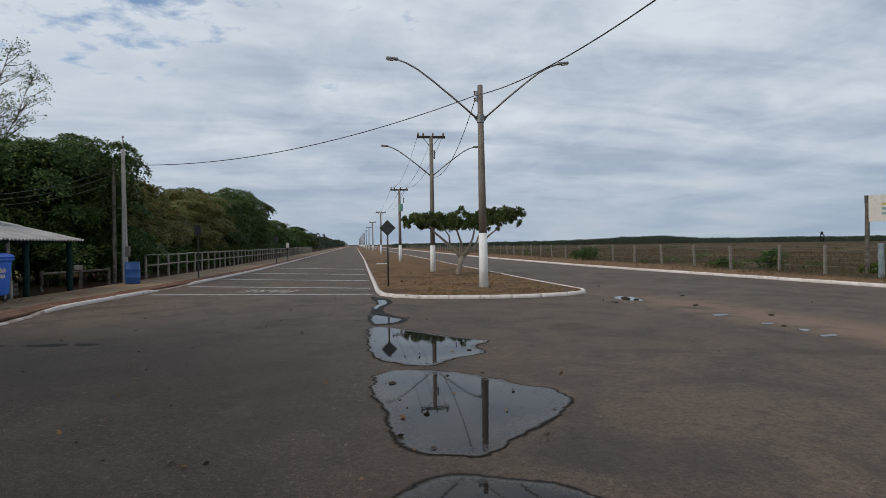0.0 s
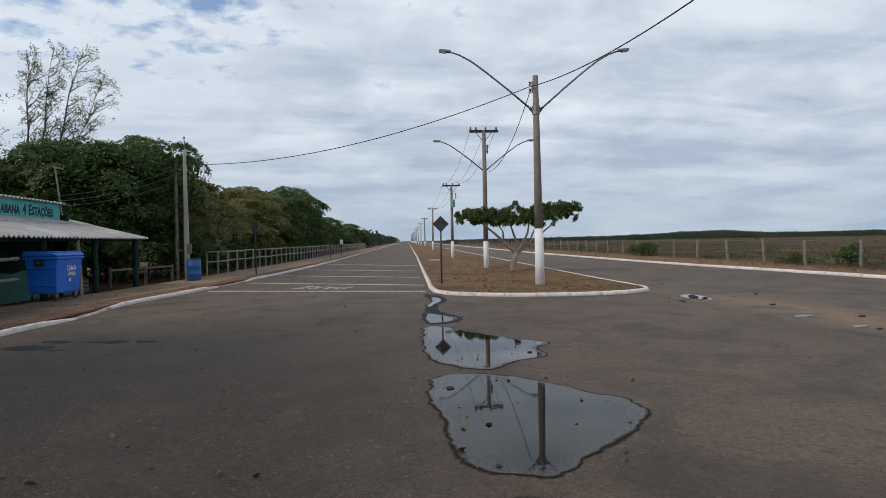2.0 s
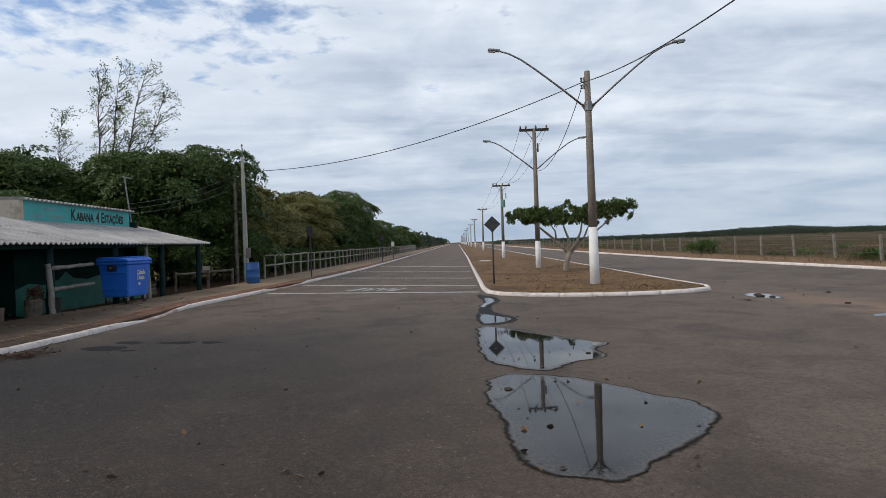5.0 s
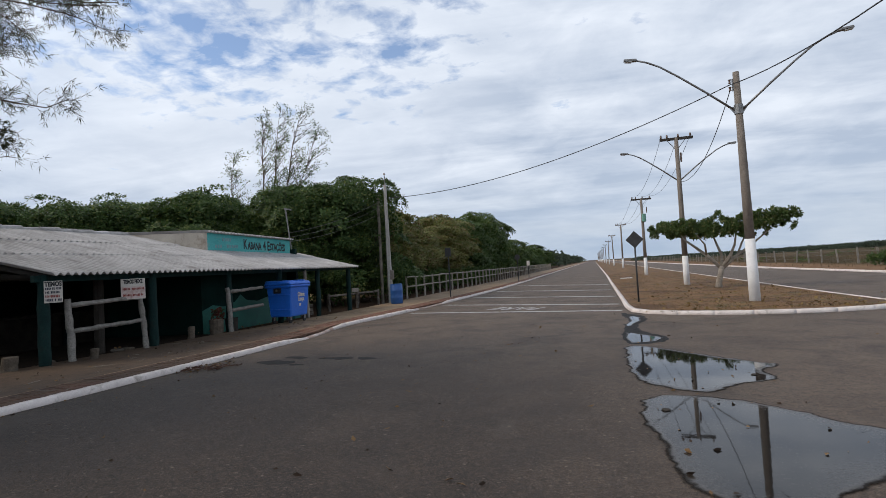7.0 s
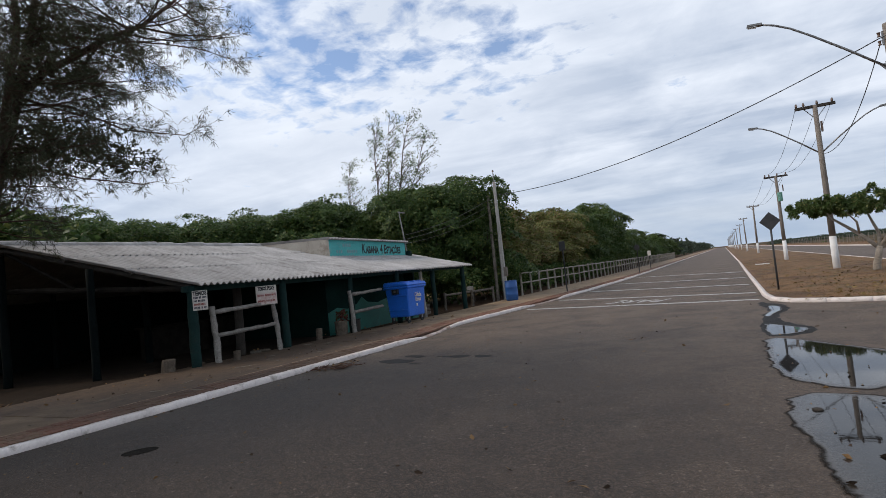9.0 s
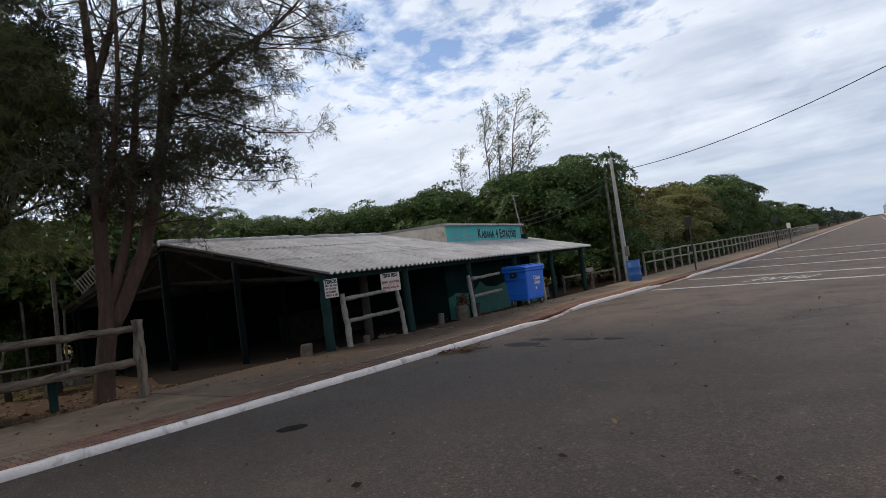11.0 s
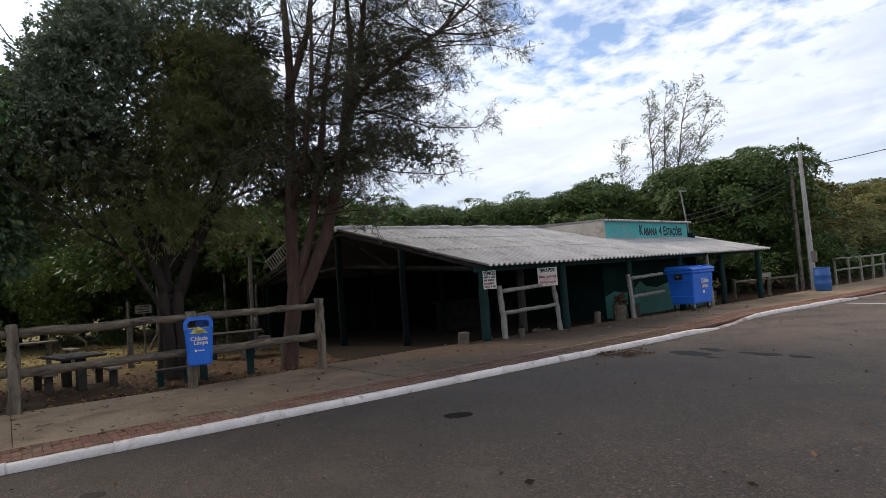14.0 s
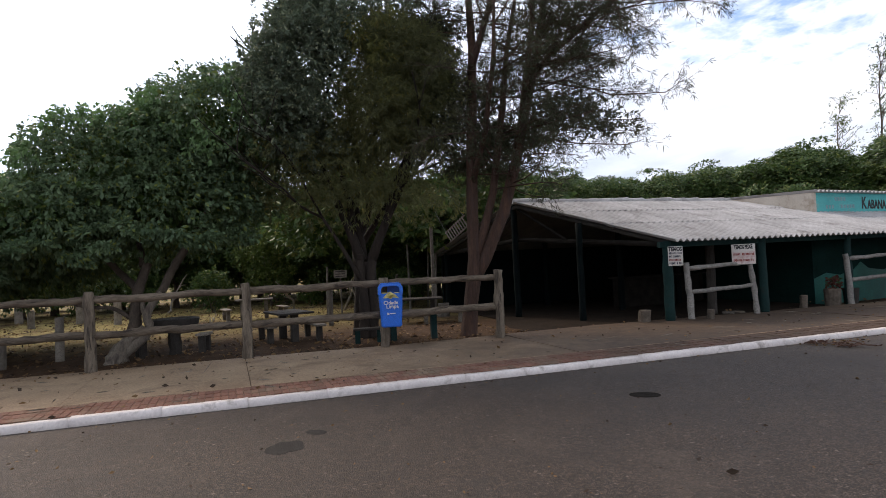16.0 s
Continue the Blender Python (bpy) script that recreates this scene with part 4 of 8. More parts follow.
def pavement():
    root = thing("pavement", pose(0, 0, 0), "sandy concrete pavement with a red paver edge", "pavement", kind="structure")
    br = lambda y: at_y(KERB_L, y) - 0.12
    inn = lambda y: at_y(KERB_L, y) - 0.86
    # bed below the pavers and the far stretch
    band(inn, br, 0.1085, "paver_bed", MORTAR, parent=root)
    r = random.Random(4)
    y = -29.0
    while y < 60:
        ln = r.uniform(2.4, 2.9)
        y1 = y + ln
        o = [(inn(y) - 0.006, y + 0.006), (inn(y1) - 0.006, y1 - 0.006), (at_y(PAVE_IN, y1), y1 - 0.006), (at_y(PAVE_IN, y), y + 0.006)]
        part("pavement_slab", plate(o, -0.05, 0.108 + r.uniform(-0.006, 0.006)), PAVE, root)
        y = y1
    band(lambda y: at_y(PAVE_IN, y), inn, 0.108, "far_pavement", PAVE, y0=59.0, parent=root)
    band(lambda y: at_y(PAVE_IN, y) + 0.02, inn, 0.095, "pavement_joint", MORTAR, y0=-29, y1=61, parent=root)
    wave = lambda y, s: 0.012 * noise.noise(Vector((y * 1.7, s, 0))) + 0.01 * noise.noise(Vector((y * 6, s, 3)))
    band(lambda y: inn(y) - 0.02 + wave(y, 1), lambda y: inn(y) + 0.02 + wave(y, 5), 0.1195, "edge_joint", SAND, y0=-12.0, y1=62, parent=root)
    return root, inn, br


PAVE_ROOT, brick_in, brick_out = pavement()


def paint_line(name, a, c, width, label):
    a, c = Vector(a), Vector(c)
    d = (c - a).normalized()
    n = Vector((-d.y, d.x)) * width / 2
    steps = 24
    left = [a + (c - a) * i / steps + n * (1 + 0.15 * noise.noise(Vector((i * 0.9, a.y, 0)))) for i in range(steps + 1)]
    right = [a + (c - a) * i / steps - n * (1 + 0.15 * noise.noise(Vector((i * 0.9, a.y, 4)))) for i in range(steps + 1)]
    ob = part(name, plate([(p.x, p.y) for p in left + right[::-1]], 0.0005, 0.004), ROAD_PAINT)
    return tagged(ob, label, "road marking", kind="structure")


for ya, yb in ((21.9, 19.5), (25.9, 22.2), (31.0, 26.9), (37.2, 32.5), (45.4, 39.3)):
    paint_line("road_marking", (at_y(KERB_L, ya) + 0.35, ya), (0.42, yb), 0.24, "faded white stop line across the road")
word = text_part("PARE", 1.55, ROAD_PAINT, None, pose(-3.35, 22.2, 0.003, 0, 0, 180 - 22), depth=0.001, stretch=0.62, name="road_word")
tagged(word, "white stop word painted on the asphalt", "road marking", kind="structure")


def puddle(name, outline, label, rim=0.05, seed=0, rough=0.05, shelf=2.6):
    """Standing water: an open middle, a shallow edge and a damp fringe, as rings of one thin sheet."""
    ragged = smooth_loop(outline, 22, rough, seed)
    loop = smooth_loop(outline, 22, rough * 0.3, seed)
    n = len(loop)
    turn = sum(a.x * b.y - b.x * a.y for a, b in zip(loop, loop[1:] + loop[:1]))
    out = []
    for i in range(n):
        d = (loop[(i + 5) % n] - loop[i - 5]).normalized()
        out.append(Vector((d.y, -d.x)) * (1 if turn > 0 else -1))
    rings = ((-shelf * rim, 0.0, 0.006), (-1.0 * rim, 0.45, 0.006), (0.0, 1.0, 0.006), (0.9 * rim, 2.0, 0.003))
    verts, vals, faces = [], [], []
    for off, val, z in rings:
        ring = []
        for i, p in enumerate(loop if off < 0 else ragged):
            w = 1 + 0.75 * noise.noise(Vector((p.x * 2.2, p.y * 2.2, seed + 3))) + 0.35 * noise.noise(Vector((p.x * 9, p.y * 9, seed)))
            ring.append(p + out[i] * off * max(w, 0.2))
        # the inner rings run smoother, so that they never cross themselves
        for _ in range((40 if val == 0.0 else 6) * (off < 0) if rim > 0.045 else 3 * (off < 0)):
            ring = [ring[i] * 0.5 + (ring[i - 1] + ring[(i + 1) % n]) * 0.25 for i in range(n)]
        verts.extend((q.x, q.y, z) for q in ring)
        vals.extend([val] * n)
    for k in range(3):
        for i in range(n):
            j = (i + 1) % n
            faces.append((k * n + i, k * n + j, (k + 1) * n + j, (k + 1) * n + i))
    faces.append(tuple(range(n)))
    me = mesh_of(name, verts, faces, WATER)
    at = me.attributes.new("edge", "FLOAT", "POINT")
    at.data.foreach_set("value", vals)
    b = bmesh.new()
    b.from_mesh(me)
    bmesh.ops.triangulate(b, faces=[f for f in b.faces if len(f.verts) > 4])
    b.normal_update()
    bmesh.ops.reverse_faces(b, faces=[f for f in b.faces if f.normal.z < 0])
    b.to_mesh(me)
    b.free()
    tagged(obj(name, me), label, "puddle", kind="structure")


puddle("puddle", [(0.14, 7.36), (0.04, 6.67), (0.15, 5.62), (0.2, 4.93), (0.36, 4.51), (0.78, 4.35), (1.03, 4.48), (1.13, 4.66), (1.53, 4.97), (1.91, 5.41), (2.12, 5.8), (2.06, 6.23), (1.81, 6.42), (1.6, 6.75), (1.19, 7.24), (0.74, 7.5), (0.39, 7.56)],
       "rain puddle on the asphalt mirroring the lamp posts", 0.055, 1, 0.055, 5.5)
puddle("puddle", [(0.17, 11.6), (0.52, 11.5), (1.0, 10.86), (1.5, 10.2), (1.9, 9.75), (2.08, 9.46), (1.78, 9.11), (1.82, 8.7), (1.7, 8.4), (1.28, 8.16), (0.95, 7.82), (0.65, 7.83), (0.23, 8.3), (0.07, 9.0), (0.07, 10.2)],
       "rain puddle with floating dead leaves", 0.05, 2, 0.07)
gutter = [(0.35, 18.6), (0.55, 18.2), (0.84, 17.4), (0.90, 16.3), (0.62, 15.4), (0.58, 13.95), (0.98, 12.9), (0.88, 12.25), (0.45, 11.9), (0.18, 12.05), (0.13, 13.2), (0.24, 14.95), (0.45, 16.5), (0.33, 17.6)]
tagged(part("damp_patch", plate([(p.x, p.y) for p in smooth_loop(gutter, 8, 0.07, 31)], 0.0, 0.002), WET), "damp dark asphalt along the median corner", "damp patch", kind="structure")
puddle("puddle", [(0.22, 13.6), (0.42, 13.5), (0.84, 12.75), (0.72, 12.3), (0.42, 12.1), (0.2, 12.25)], "small rain puddle beside the median kerb", 0.025, 3, 0.06)
puddle("puddle", [(0.55, 17.4), (0.72, 17.1), (0.74, 16.3), (0.52, 15.6), (0.40, 15.0), (0.3, 15.2), (0.48, 16.2), (0.48, 16.9)], "damp gutter puddle at the median corner", 0.018, 4, 0.03)
puddle("puddle", [(0.10, 3.65), (0.5, 4.0), (0.95, 3.84), (1.3, 3.65), (1.42, 3.3), (0.9, 2.9), (0.3, 3.1)], "shallow rain puddle on the asphalt", 0.06, 5)
for k, o in enumerate(([(7.42, 15.95), (7.85, 16.25), (8.05, 15.65), (7.8, 14.75), (7.5, 14.95), (7.36, 15.4)], [(7.76, 11.62), (8.07, 11.70), (8.1, 11.5), (7.7, 11.35)],
                      [(7.8, 10.15), (8.08, 10.24), (8.1, 10.08), (7.8, 10.02)], [(7.78, 8.66), (8.08, 8.72), (8.1, 8.58), (7.76, 8.52)], [(7.93, 9.33), (8.1, 9.38), (8.1, 9.18), (7.92, 9.14)])):
    puddle("puddle", o, "small muddy puddle beside drifted sand", 0.04 if k == 0 else 0.014, 6 + k, 0.02)
for k, o in enumerate(([(-7.25, 10.65), (-6.85, 10.8), (-6.3, 10.58), (-6.55, 10.3), (-6.95, 10.4)], [(-6.95, 11.2), (-6.68, 11.3), (-6.3, 11.1), (-6.5, 10.95)],
                      [(-6.0, 10.97), (-5.6, 11.08), (-5.2, 10.95), (-5.45, 10.78)], [(-5.1, 10.98), (-4.85, 10.95), (-4.65, 10.8), (-4.95, 10.74)], [(-6.3, 10.3), (-6.15, 10.34), (-6.0, 10.25), (-6.2, 10.2)],
                      [(-7.16, 0.20), (-7.0, 0.44), (-6.78, 0.40), (-6.74, 0.18), (-6.95, 0.06)], [(-7.42, 0.56), (-7.3, 0.72), (-7.2, 0.6), (-7.32, 0.5)])):
    tagged(part("oil_stain", plate([(p.x, p.y) for p in smooth_loop(o, 8, 0.06, 20 + k)], 0.0, 0.003), OIL), "dark oil stain on the asphalt", "stain", kind="structure")


def manhole():
    root = thing("manhole_cover", pose(-6.76, 4.72, 0, 0, 0, -35) @ Matrix.Diagonal((0.58, 0.82, 0.5, 1)), "dark oval iron cover in the asphalt", "manhole cover")
    b = bmesh.new()
    bmesh.ops.create_cone(b, cap_ends=True, segments=32, radius1=0.24, radius2=0.24, depth=0.012)
    part("frame", b, IRON, root, m=pose(0, 0, 0.003))
    b = bmesh.new()
    bmesh.ops.create_cone(b, cap_ends=True, segments=28, radius1=0.205, radius2=0.2, depth=0.012)
    part("lid", b, IRON, root, m=pose(0, 0, 0.007))


manhole()


def fallen_branch(x, y, turn, seed, length):
    """A dry branch with a few twigs and curled leaves, lying on the road."""
    root = thing("fallen_branch", pose(x, y, 0.012, 0, 0, turn), "dry reddish-brown fallen branch on the asphalt", "branch", "fallen branches")
    r = random.Random(seed)
    b, ends = bmesh.new(), []
    line = [Vector((length * (i / 6 - 0.5), 0.05 * math.sin(i * 1.3), 0.012 + 0.012 * (i % 2))) for i in range(7)]
    tube(line, [0.012 - 0.0013 * i for i in range(7)], 5, b)
    for _ in range(16):
        p = line[r.randint(0, 6)]
        q = p + Vector((r.uniform(-0.05, 0.30), r.choice((-1, 1)) * r.uniform(0.05, 0.20), r.uniform(0.0, 0.05)))
        tube([p, p.lerp(q, 0.5) + Vector((0, 0, 0.015)), q], [0.006, 0.005, 0.003], 4, b)
        ends.append(q)
    part("twigs", b, DRY_TWIG, root)
    g = np.random.default_rng(seed)
    P = np.repeat(np.array([tuple(q) for q in ends]), 3, axis=0)
    m = len(P)
    obj("dry_leaves", leaf_mesh("dry_leaves", P, rand_dirs(g, m) * np.array((1, 1, 0.3)), rand_dirs(g, m), g.uniform(0.05, 0.11, m), np.full(m, 0.035), DRY_TWIG, 0.3), root)


fallen_branch(-8.05, 9.76, 40, 5, 0.5)
fallen_branch(-7.6, 9.8, 60, 6, 0.3)


# ---- lamp posts, poles and cables ----
def arm(side, y_z, reach, rise):
    pts = [(0.08 * side, 0, y_z), (0.32 * reach * side, 0, y_z + 0.36 * rise), (0.58 * reach * side, 0, y_z + 0.66 * rise), (0.75 * reach * side, 0, y_z + 0.84 * rise),
           (0.88 * reach * side, 0, y_z + 0.94 * rise), (reach * side, 0, y_z + rise)]
    return tube(pts, [0.035, 0.034, 0.032, 0.03, 0.03, 0.028], 8)


def lamp_head(root, x, z, side):
    b = bmesh.new()
    box(-0.05, -0.09, -0.05, 0.62, 0.09, 0.07, 0.03, b)
    for v in b.verts:
        if v.co.x > 0.4:
            v.co.z -= 0.03
            v.co.y *= 1.25
    head = part("lamp_head", b, STEEL, root, m=pose(x, 0, z, 0, -8 if side > 0 else 8, 0) @ Matrix.Diagonal((side * 0.62, 0.8, 0.75, 1)))
    part("lens", box(0.2, -0.085, -0.10, 0.58, 0.085, -0.05, 0.015), LAMP_GLASS, head)


def shaft(root, height, r0, r1, white):
    part("shaft", tube([(0, 0, white - 0.01), (0, 0, height * 0.5), (0, 0, height)], [r0 - (r0 - r1) * white / height, (r0 + r1) / 2, r1], 14), POLE, root, smooth=True)
    part("painted_base", tube([(0, 0, -0.3), (0, 0, white)], [r0 + 0.004, r0 - (r0 - r1) * white / height + 0.004], 14), LIMEWASH, root, "white limewashed foot", smooth=True)


def insulator_rack(root, z):
    part("bracket", box(-0.14, -0.03, z - 0.30, -0.09, 0.03, z + 0.10, 0.008), STEEL, root)
    for dz in (-0.22, 0.02):
        part("insulator", tube([(-0.2, 0, z + dz - 0.06), (-0.2, 0, z + dz - 0.02), (-0.2, 0, z + dz), (-0.2, 0, z + dz + 0.06)], [0.05, 0.03, 0.03, 0.05], 10), CERAMIC, root)


def lamp_post(x, y):
    root = thing("street_lamp", pose(x, y, 0.1, 0, -0.3, 0), "tall concrete lamp post with two arms and a white foot", "street lamp", "lamp posts on the median")
    shaft(root, 7.3, 0.165, 0.095, 1.95)
    for s in (-1, 1):
        part("lamp_arm", arm(s, 6.05, 3.0, 2.1), STEEL, root, smooth=True)
        lamp_head(root, s * 2.98, 8.15, s)
    part("collar", tube([(0, 0, 5.95), (0, 0, 6.25)], 0.135, 12), STEEL, root)
    for s in (-1, 1):
        part("arm_bracket", plate([(0.11 * s, 5.95), (0.30 * s, 6.22), (0.11 * s, 6.18)], -0.02, 0.02), STEEL, root, m=pose(0, 0, 0, 90, 0, 0))
    insulator_rack(root, 7.0)


def power_pole(x, y, height, lamps=False, transformer=False, tilt=0.0, far=False):
    label = "concrete power pole with crossarm and twin street lamps" if lamps else ("concrete power pole with a green transformer" if transformer else "concrete power pole with a crossarm")
    root = thing("power_pole", pose(x, y, 0.1, 0, tilt, 0), label, "power pole", "power poles along the median")
    shaft(root, height, 0.15, 0.10, 1.5)
    part("crossarm", box(-0.82, -0.06, height - 0.12, 0.82, 0.06, height + 0.02, 0.012), DARK_WOOD if not far else POLE, root)
    for dx in (-0.75, -0.45, 0.1, 0.7):
        part("insulator", tube([(dx, 0, height + 0.02), (dx, 0, height + 0.08), (dx, 0, height + 0.2)], [0.03, 0.06, 0.035], 8), CERAMIC, root)
    for s in (-1, 1):
        part("brace", tube([(0.09 * s, 0.05, height - 0.55), (0.45 * s, 0.05, height - 0.1)], 0.018, 6), STEEL, root)
    if lamps:
        for s in (-1, 1):
            part("lamp_arm", arm(s, 5.5, 2.5, 1.65), STEEL, root, smooth=True)
            lamp_head(root, s * 2.48, 7.15, s)
        part("fuse_cutout", box(0.13, -0.05, height - 1.3, 0.22, 0.05, height - 0.8, 0.02), CERAMIC, root)
    if transformer:
        part("transformer_tank", tube([(0.1, -0.3, 4.6), (0.1, -0.3, 4.65), (0.1, -0.3, 5.25), (0.1, -0.3, 5.3)], [0.15, 0.18, 0.18, 0.15], 12), GREEN_METAL, root, "green transformer tank")
        part("fuse_cutout", box(0.35, -0.05, 5.4, 0.43, 0.05, 5.9, 0.02), CERAMIC, root)
    return root


def cable(name, a, c, sag, label, rad=0.012, n=18, mat=CABLE):
    a, c = Vector(a), Vector(c)
    pts = [a + (c - a) * i / n - Vector((0, 0, sag * 4 * (i / n) * (1 - i / n))) for i in range(n + 1)]
    tagged(part(name, tube(pts, rad, 5), mat), label, "cable", "overhead cables")


LAMP = (4.45, 20.1)
lamp_post(*LAMP)
power_pole(4.25, 32.3, 7.75, lamps=True)
power_pole(3.95, 52.5, 6.65, transformer=True)
for k in range(14):
    power_pole(4.05, 95 + 42 * k, 6.9, far=True, tilt=random.Random(k).uniform(-0.8, 0.8))
cable("overhead_cable", (LAMP[0] - 0.2, LAMP[1], 7.03), (-10.95, 29.0, 5.68), 0.74, "black power cable crossing over the road", 0.016, 30)
cable("overhead_cable", (LAMP[0] - 0.2, LAMP[1], 7.02), (7.0, -6.0, 8.5), 1.59, "black power cable crossing over the road", 0.016, 30)
cable("overhead_cable", (LAMP[0] - 0.2, LAMP[1], 6.95), (4.3, 32.2, 5.5), 0.8, "black cable slung between two poles", 0.014)
for dx in (-0.75, 0.1, 0.7):
    cable("overhead_cable", (4.25 + dx, 32.3, 7.95), (3.95 + dx, 52.5, 6.95), 0.9, "thin power line between poles", 0.010)
    cable("overhead_cable", (3.95 + dx, 52.5, 6.95), (4.05 + dx, 95, 7.2), 0.9, "thin power line between poles", 0.010)


def diamond_sign():
    root = thing("traffic_sign", pose(1.08, 21.7, 0.1), "diamond traffic sign on a dark post, seen from its back", "traffic sign")
    part("post", tube([(0, 0, -0.2), (0, 0, 2.5)], 0.032, 10), DARK_STEEL, root, smooth=True)
    o = [(0.31 * math.cos(a) * 1.0, 0.31 * math.sin(a)) for a in (0, math.pi / 2, math.pi, 1.5 * math.pi)]
    b = plate(o, -0.004, 0.004)
    part("plate", b, DARK_STEEL, root, "dark back of a diamond plate", m=pose(0, -0.04, 2.22, 90, 0, 0))
    part("clamp", box(-0.12, -0.03, 2.2, 0.12, 0.035, 2.24), STEEL, root)


diamond_sign()
tagged(part("white_slab", box(-0.45, -0.12, 0.0, 0.45, 0.12, 0.06, 0.01), LIMEWASH, None, m=pose(1.95, 46.5, 0.085, 0, 0, 6)), "small white concrete slab on the median", "slab")


def thin_sign(x, y, h, plate_kind):
    root = thing("road_sign", pose(x, y, 0.108), "slim dark road sign post beside the kerb", "road sign", "road signs along the pavement")
    part("post", tube([(0, 0, -0.1), (0, 0, h)], 0.035, 8), DARK_STEEL, root)
    if plate_kind == "round":
        part("plate", tube([(0, -0.05, h - 0.25), (0, -0.04, h - 0.25)], 0.25, 20), BLACK, root)
    else:
        part("plate", box(-0.16, -0.05, h - 0.5, 0.16, -0.04, h), BLACK if plate_kind == "dark" else WHITE, root)


thin_sign(-8.2, 31.0, 2.75, "dark")
thin_sign(-7.15, 52.5, 2.5, "round")
thin_sign(-7.3, 62.5, 1.9, "board")


# ---- fences ----
def rough_log(p, q, rad, seed, seg=9, taper=0.9, steps=6, gnarl=0.0):
    r = random.Random(seed)
    p, q = Vector(p), Vector(q)
    pts, rr = [], []
    for i in range(steps + 1):
        t = i / steps
        sway = Vector([noise.noise(Vector((t * 3.2 + seed * 1.7, k * 5.0, 1.0))) for k in range(3)]) * rad * gnarl * math.sin(math.pi * t)
        pts.append(p + (q - p) * t + sway + Vector((r.uniform(-1, 1), r.uniform(-1, 1), r.uniform(-1, 1))) * rad * 0.11)
        rr.append(rad * (1 + (taper - 1) * t) * r.uniform(0.94, 1.06) * (1 + 0.22 * (gnarl > 0) * noise.noise(Vector((t * 7.0, seed * 2.3, 4.0)))))
    return tube(pts, rr, seg, None, 0.05 + 0.05 * (gnarl > 0), seed)


def yard_fence():
    root = thing("rustic_fence", pose(0, 0, 0), "weathered round-log fence with two rails along the pavement", "fence")
    posts = [(-14.15, -8.4), (-13.62, -5.5), (-13.25, -2.72), (-12.98, 0.08), (-12.62, 2.85), (-12.3, 5.42)]
    for k, (x, y) in enumerate(posts):
        part("post", rough_log((x, y, -0.1), (x + 0.02, y, 1.62 if k != 4 else 1.58), 0.104, 40 + k, 11, 0.90, 12, 0.25), FENCE_STAKE, root, smooth=True)
    for k, ((x0, y0), (x1, y1)) in enumerate(zip(posts, posts[1:])):
        part("rail", rough_log((x0 - 0.02, y0 + 0.02, 1.46), (x1 - 0.02, y1 - 0.02, 1.46), 0.080, 60 + k, 10, 0.88, 16, 0.42), FENCE_LOG, root, smooth=True)
        part("rail", rough_log((x0 - 0.02, y0 + 0.02, 0.78), (x1 - 0.02, y1 - 0.02, 0.80), 0.082, 80 + k, 10, 0.90, 16, 0.45), FENCE_LOG, root, smooth=True)


yard_fence()


def far_fence():
    root = thing("wooden_fence", pose(0, 0, 0), "grey wooden rail fence between the pavement and the trees", "fence")
    post = tube([(0, 0, -0.15), (0, 0, 1.28)], [0.065, 0.06], 7)
    p0 = part("post", post, BLEACHED, root, m=pose(at_y(PAVE_IN, 31.5) - 0.15, 31.5, 0.12))
    rail = part("rail", tube([(0, 0, 0), (0, 0.5, 0.01), (0, 1, 0)], [0.04, 0.042, 0.04], 6), BLEACHED, root)
    first, r, y = True, random.Random(6), 31.5
    while y < 140:
        x, y1 = at_y(PAVE_IN, y) - 0.15, y + 1.65
        x1 = at_y(PAVE_IN, y1) - 0.15
        if y > 31.6:
            obj("post", p0.data, root, m=pose(x, y, 0.12 + r.uniform(-0.04, 0.04), r.uniform(-2, 2), r.uniform(-2, 2), r.uniform(0, 90)))
        for z in (1.32, 0.78):
            a, c = Vector((x, y, z + r.uniform(-0.02, 0.02))), Vector((x1, y1, z + r.uniform(-0.02, 0.02)))
            m = pose(a.x, a.y, a.z, 0, 0, math.degrees(math.atan2(-(c.x - a.x), c.y - a.y))) @ Matrix.Diagonal((1, (c - a).length, 1, 1))
            if first:
                rail.matrix_basis, first = m, False
            else:
                obj("rail", rail.data, root, m=m)
        y = y1


far_fence()


def pasture_fence():
    root = thing("pasture_fence", pose(0, 0, 0), "pale concrete fence posts with wire along the pasture", "fence")
    b = box(-0.065, -0.065, -0.2, 0.065, 0.065, 1.28, 0.015)
    for v in b.verts:
        if v.co.z > 1.0:
            v.co.x *= 0.85
            v.co.y *= 0.85
    post_me = part("post", b, surf("fence_post_concrete", (0.16, 0.14, 0.12), (0.26, 0.235, 0.205), 3.0, 0.9, 0.3, 30.0, (0.2, 0.18, 0.15), (0.55, 0.75), 3.0, vary=0.12), root, m=pose(20, 21.8, 0.1)).data
    r = random.Random(9)
    obj("post", post_me, root, m=pose(20, 24.5, 0.1, 2, -1, 5))
    y = 28.1
    while y < 230:
        obj("post", post_me, root, m=pose(20 + r.uniform(-0.1, 0.1), y + r.uniform(-0.15, 0.15), 0.1 + r.uniform(-0.06, 0.05), r.uniform(-5, 5), r.uniform(-5, 5), r.uniform(-8, 8)))
        y += 3.55
    for z in (0.45, 0.8, 1.1, 1.32):
        part("wire", tube([(20, 19.0, z), (20, 120, z), (20, 230, z)], 0.006, 4), STEEL, root)
    part("end_post", rough_log((20.1, 19.2, -0.1), (20.1, 19.25, 1.45), 0.11, 5), surf("blue_grey_wood", (0.16, 0.21, 0.23), (0.25, 0.31, 0.33), 3.0, 0.9, 0.4, 30.0), root, "thick blue-grey post")


pasture_fence()


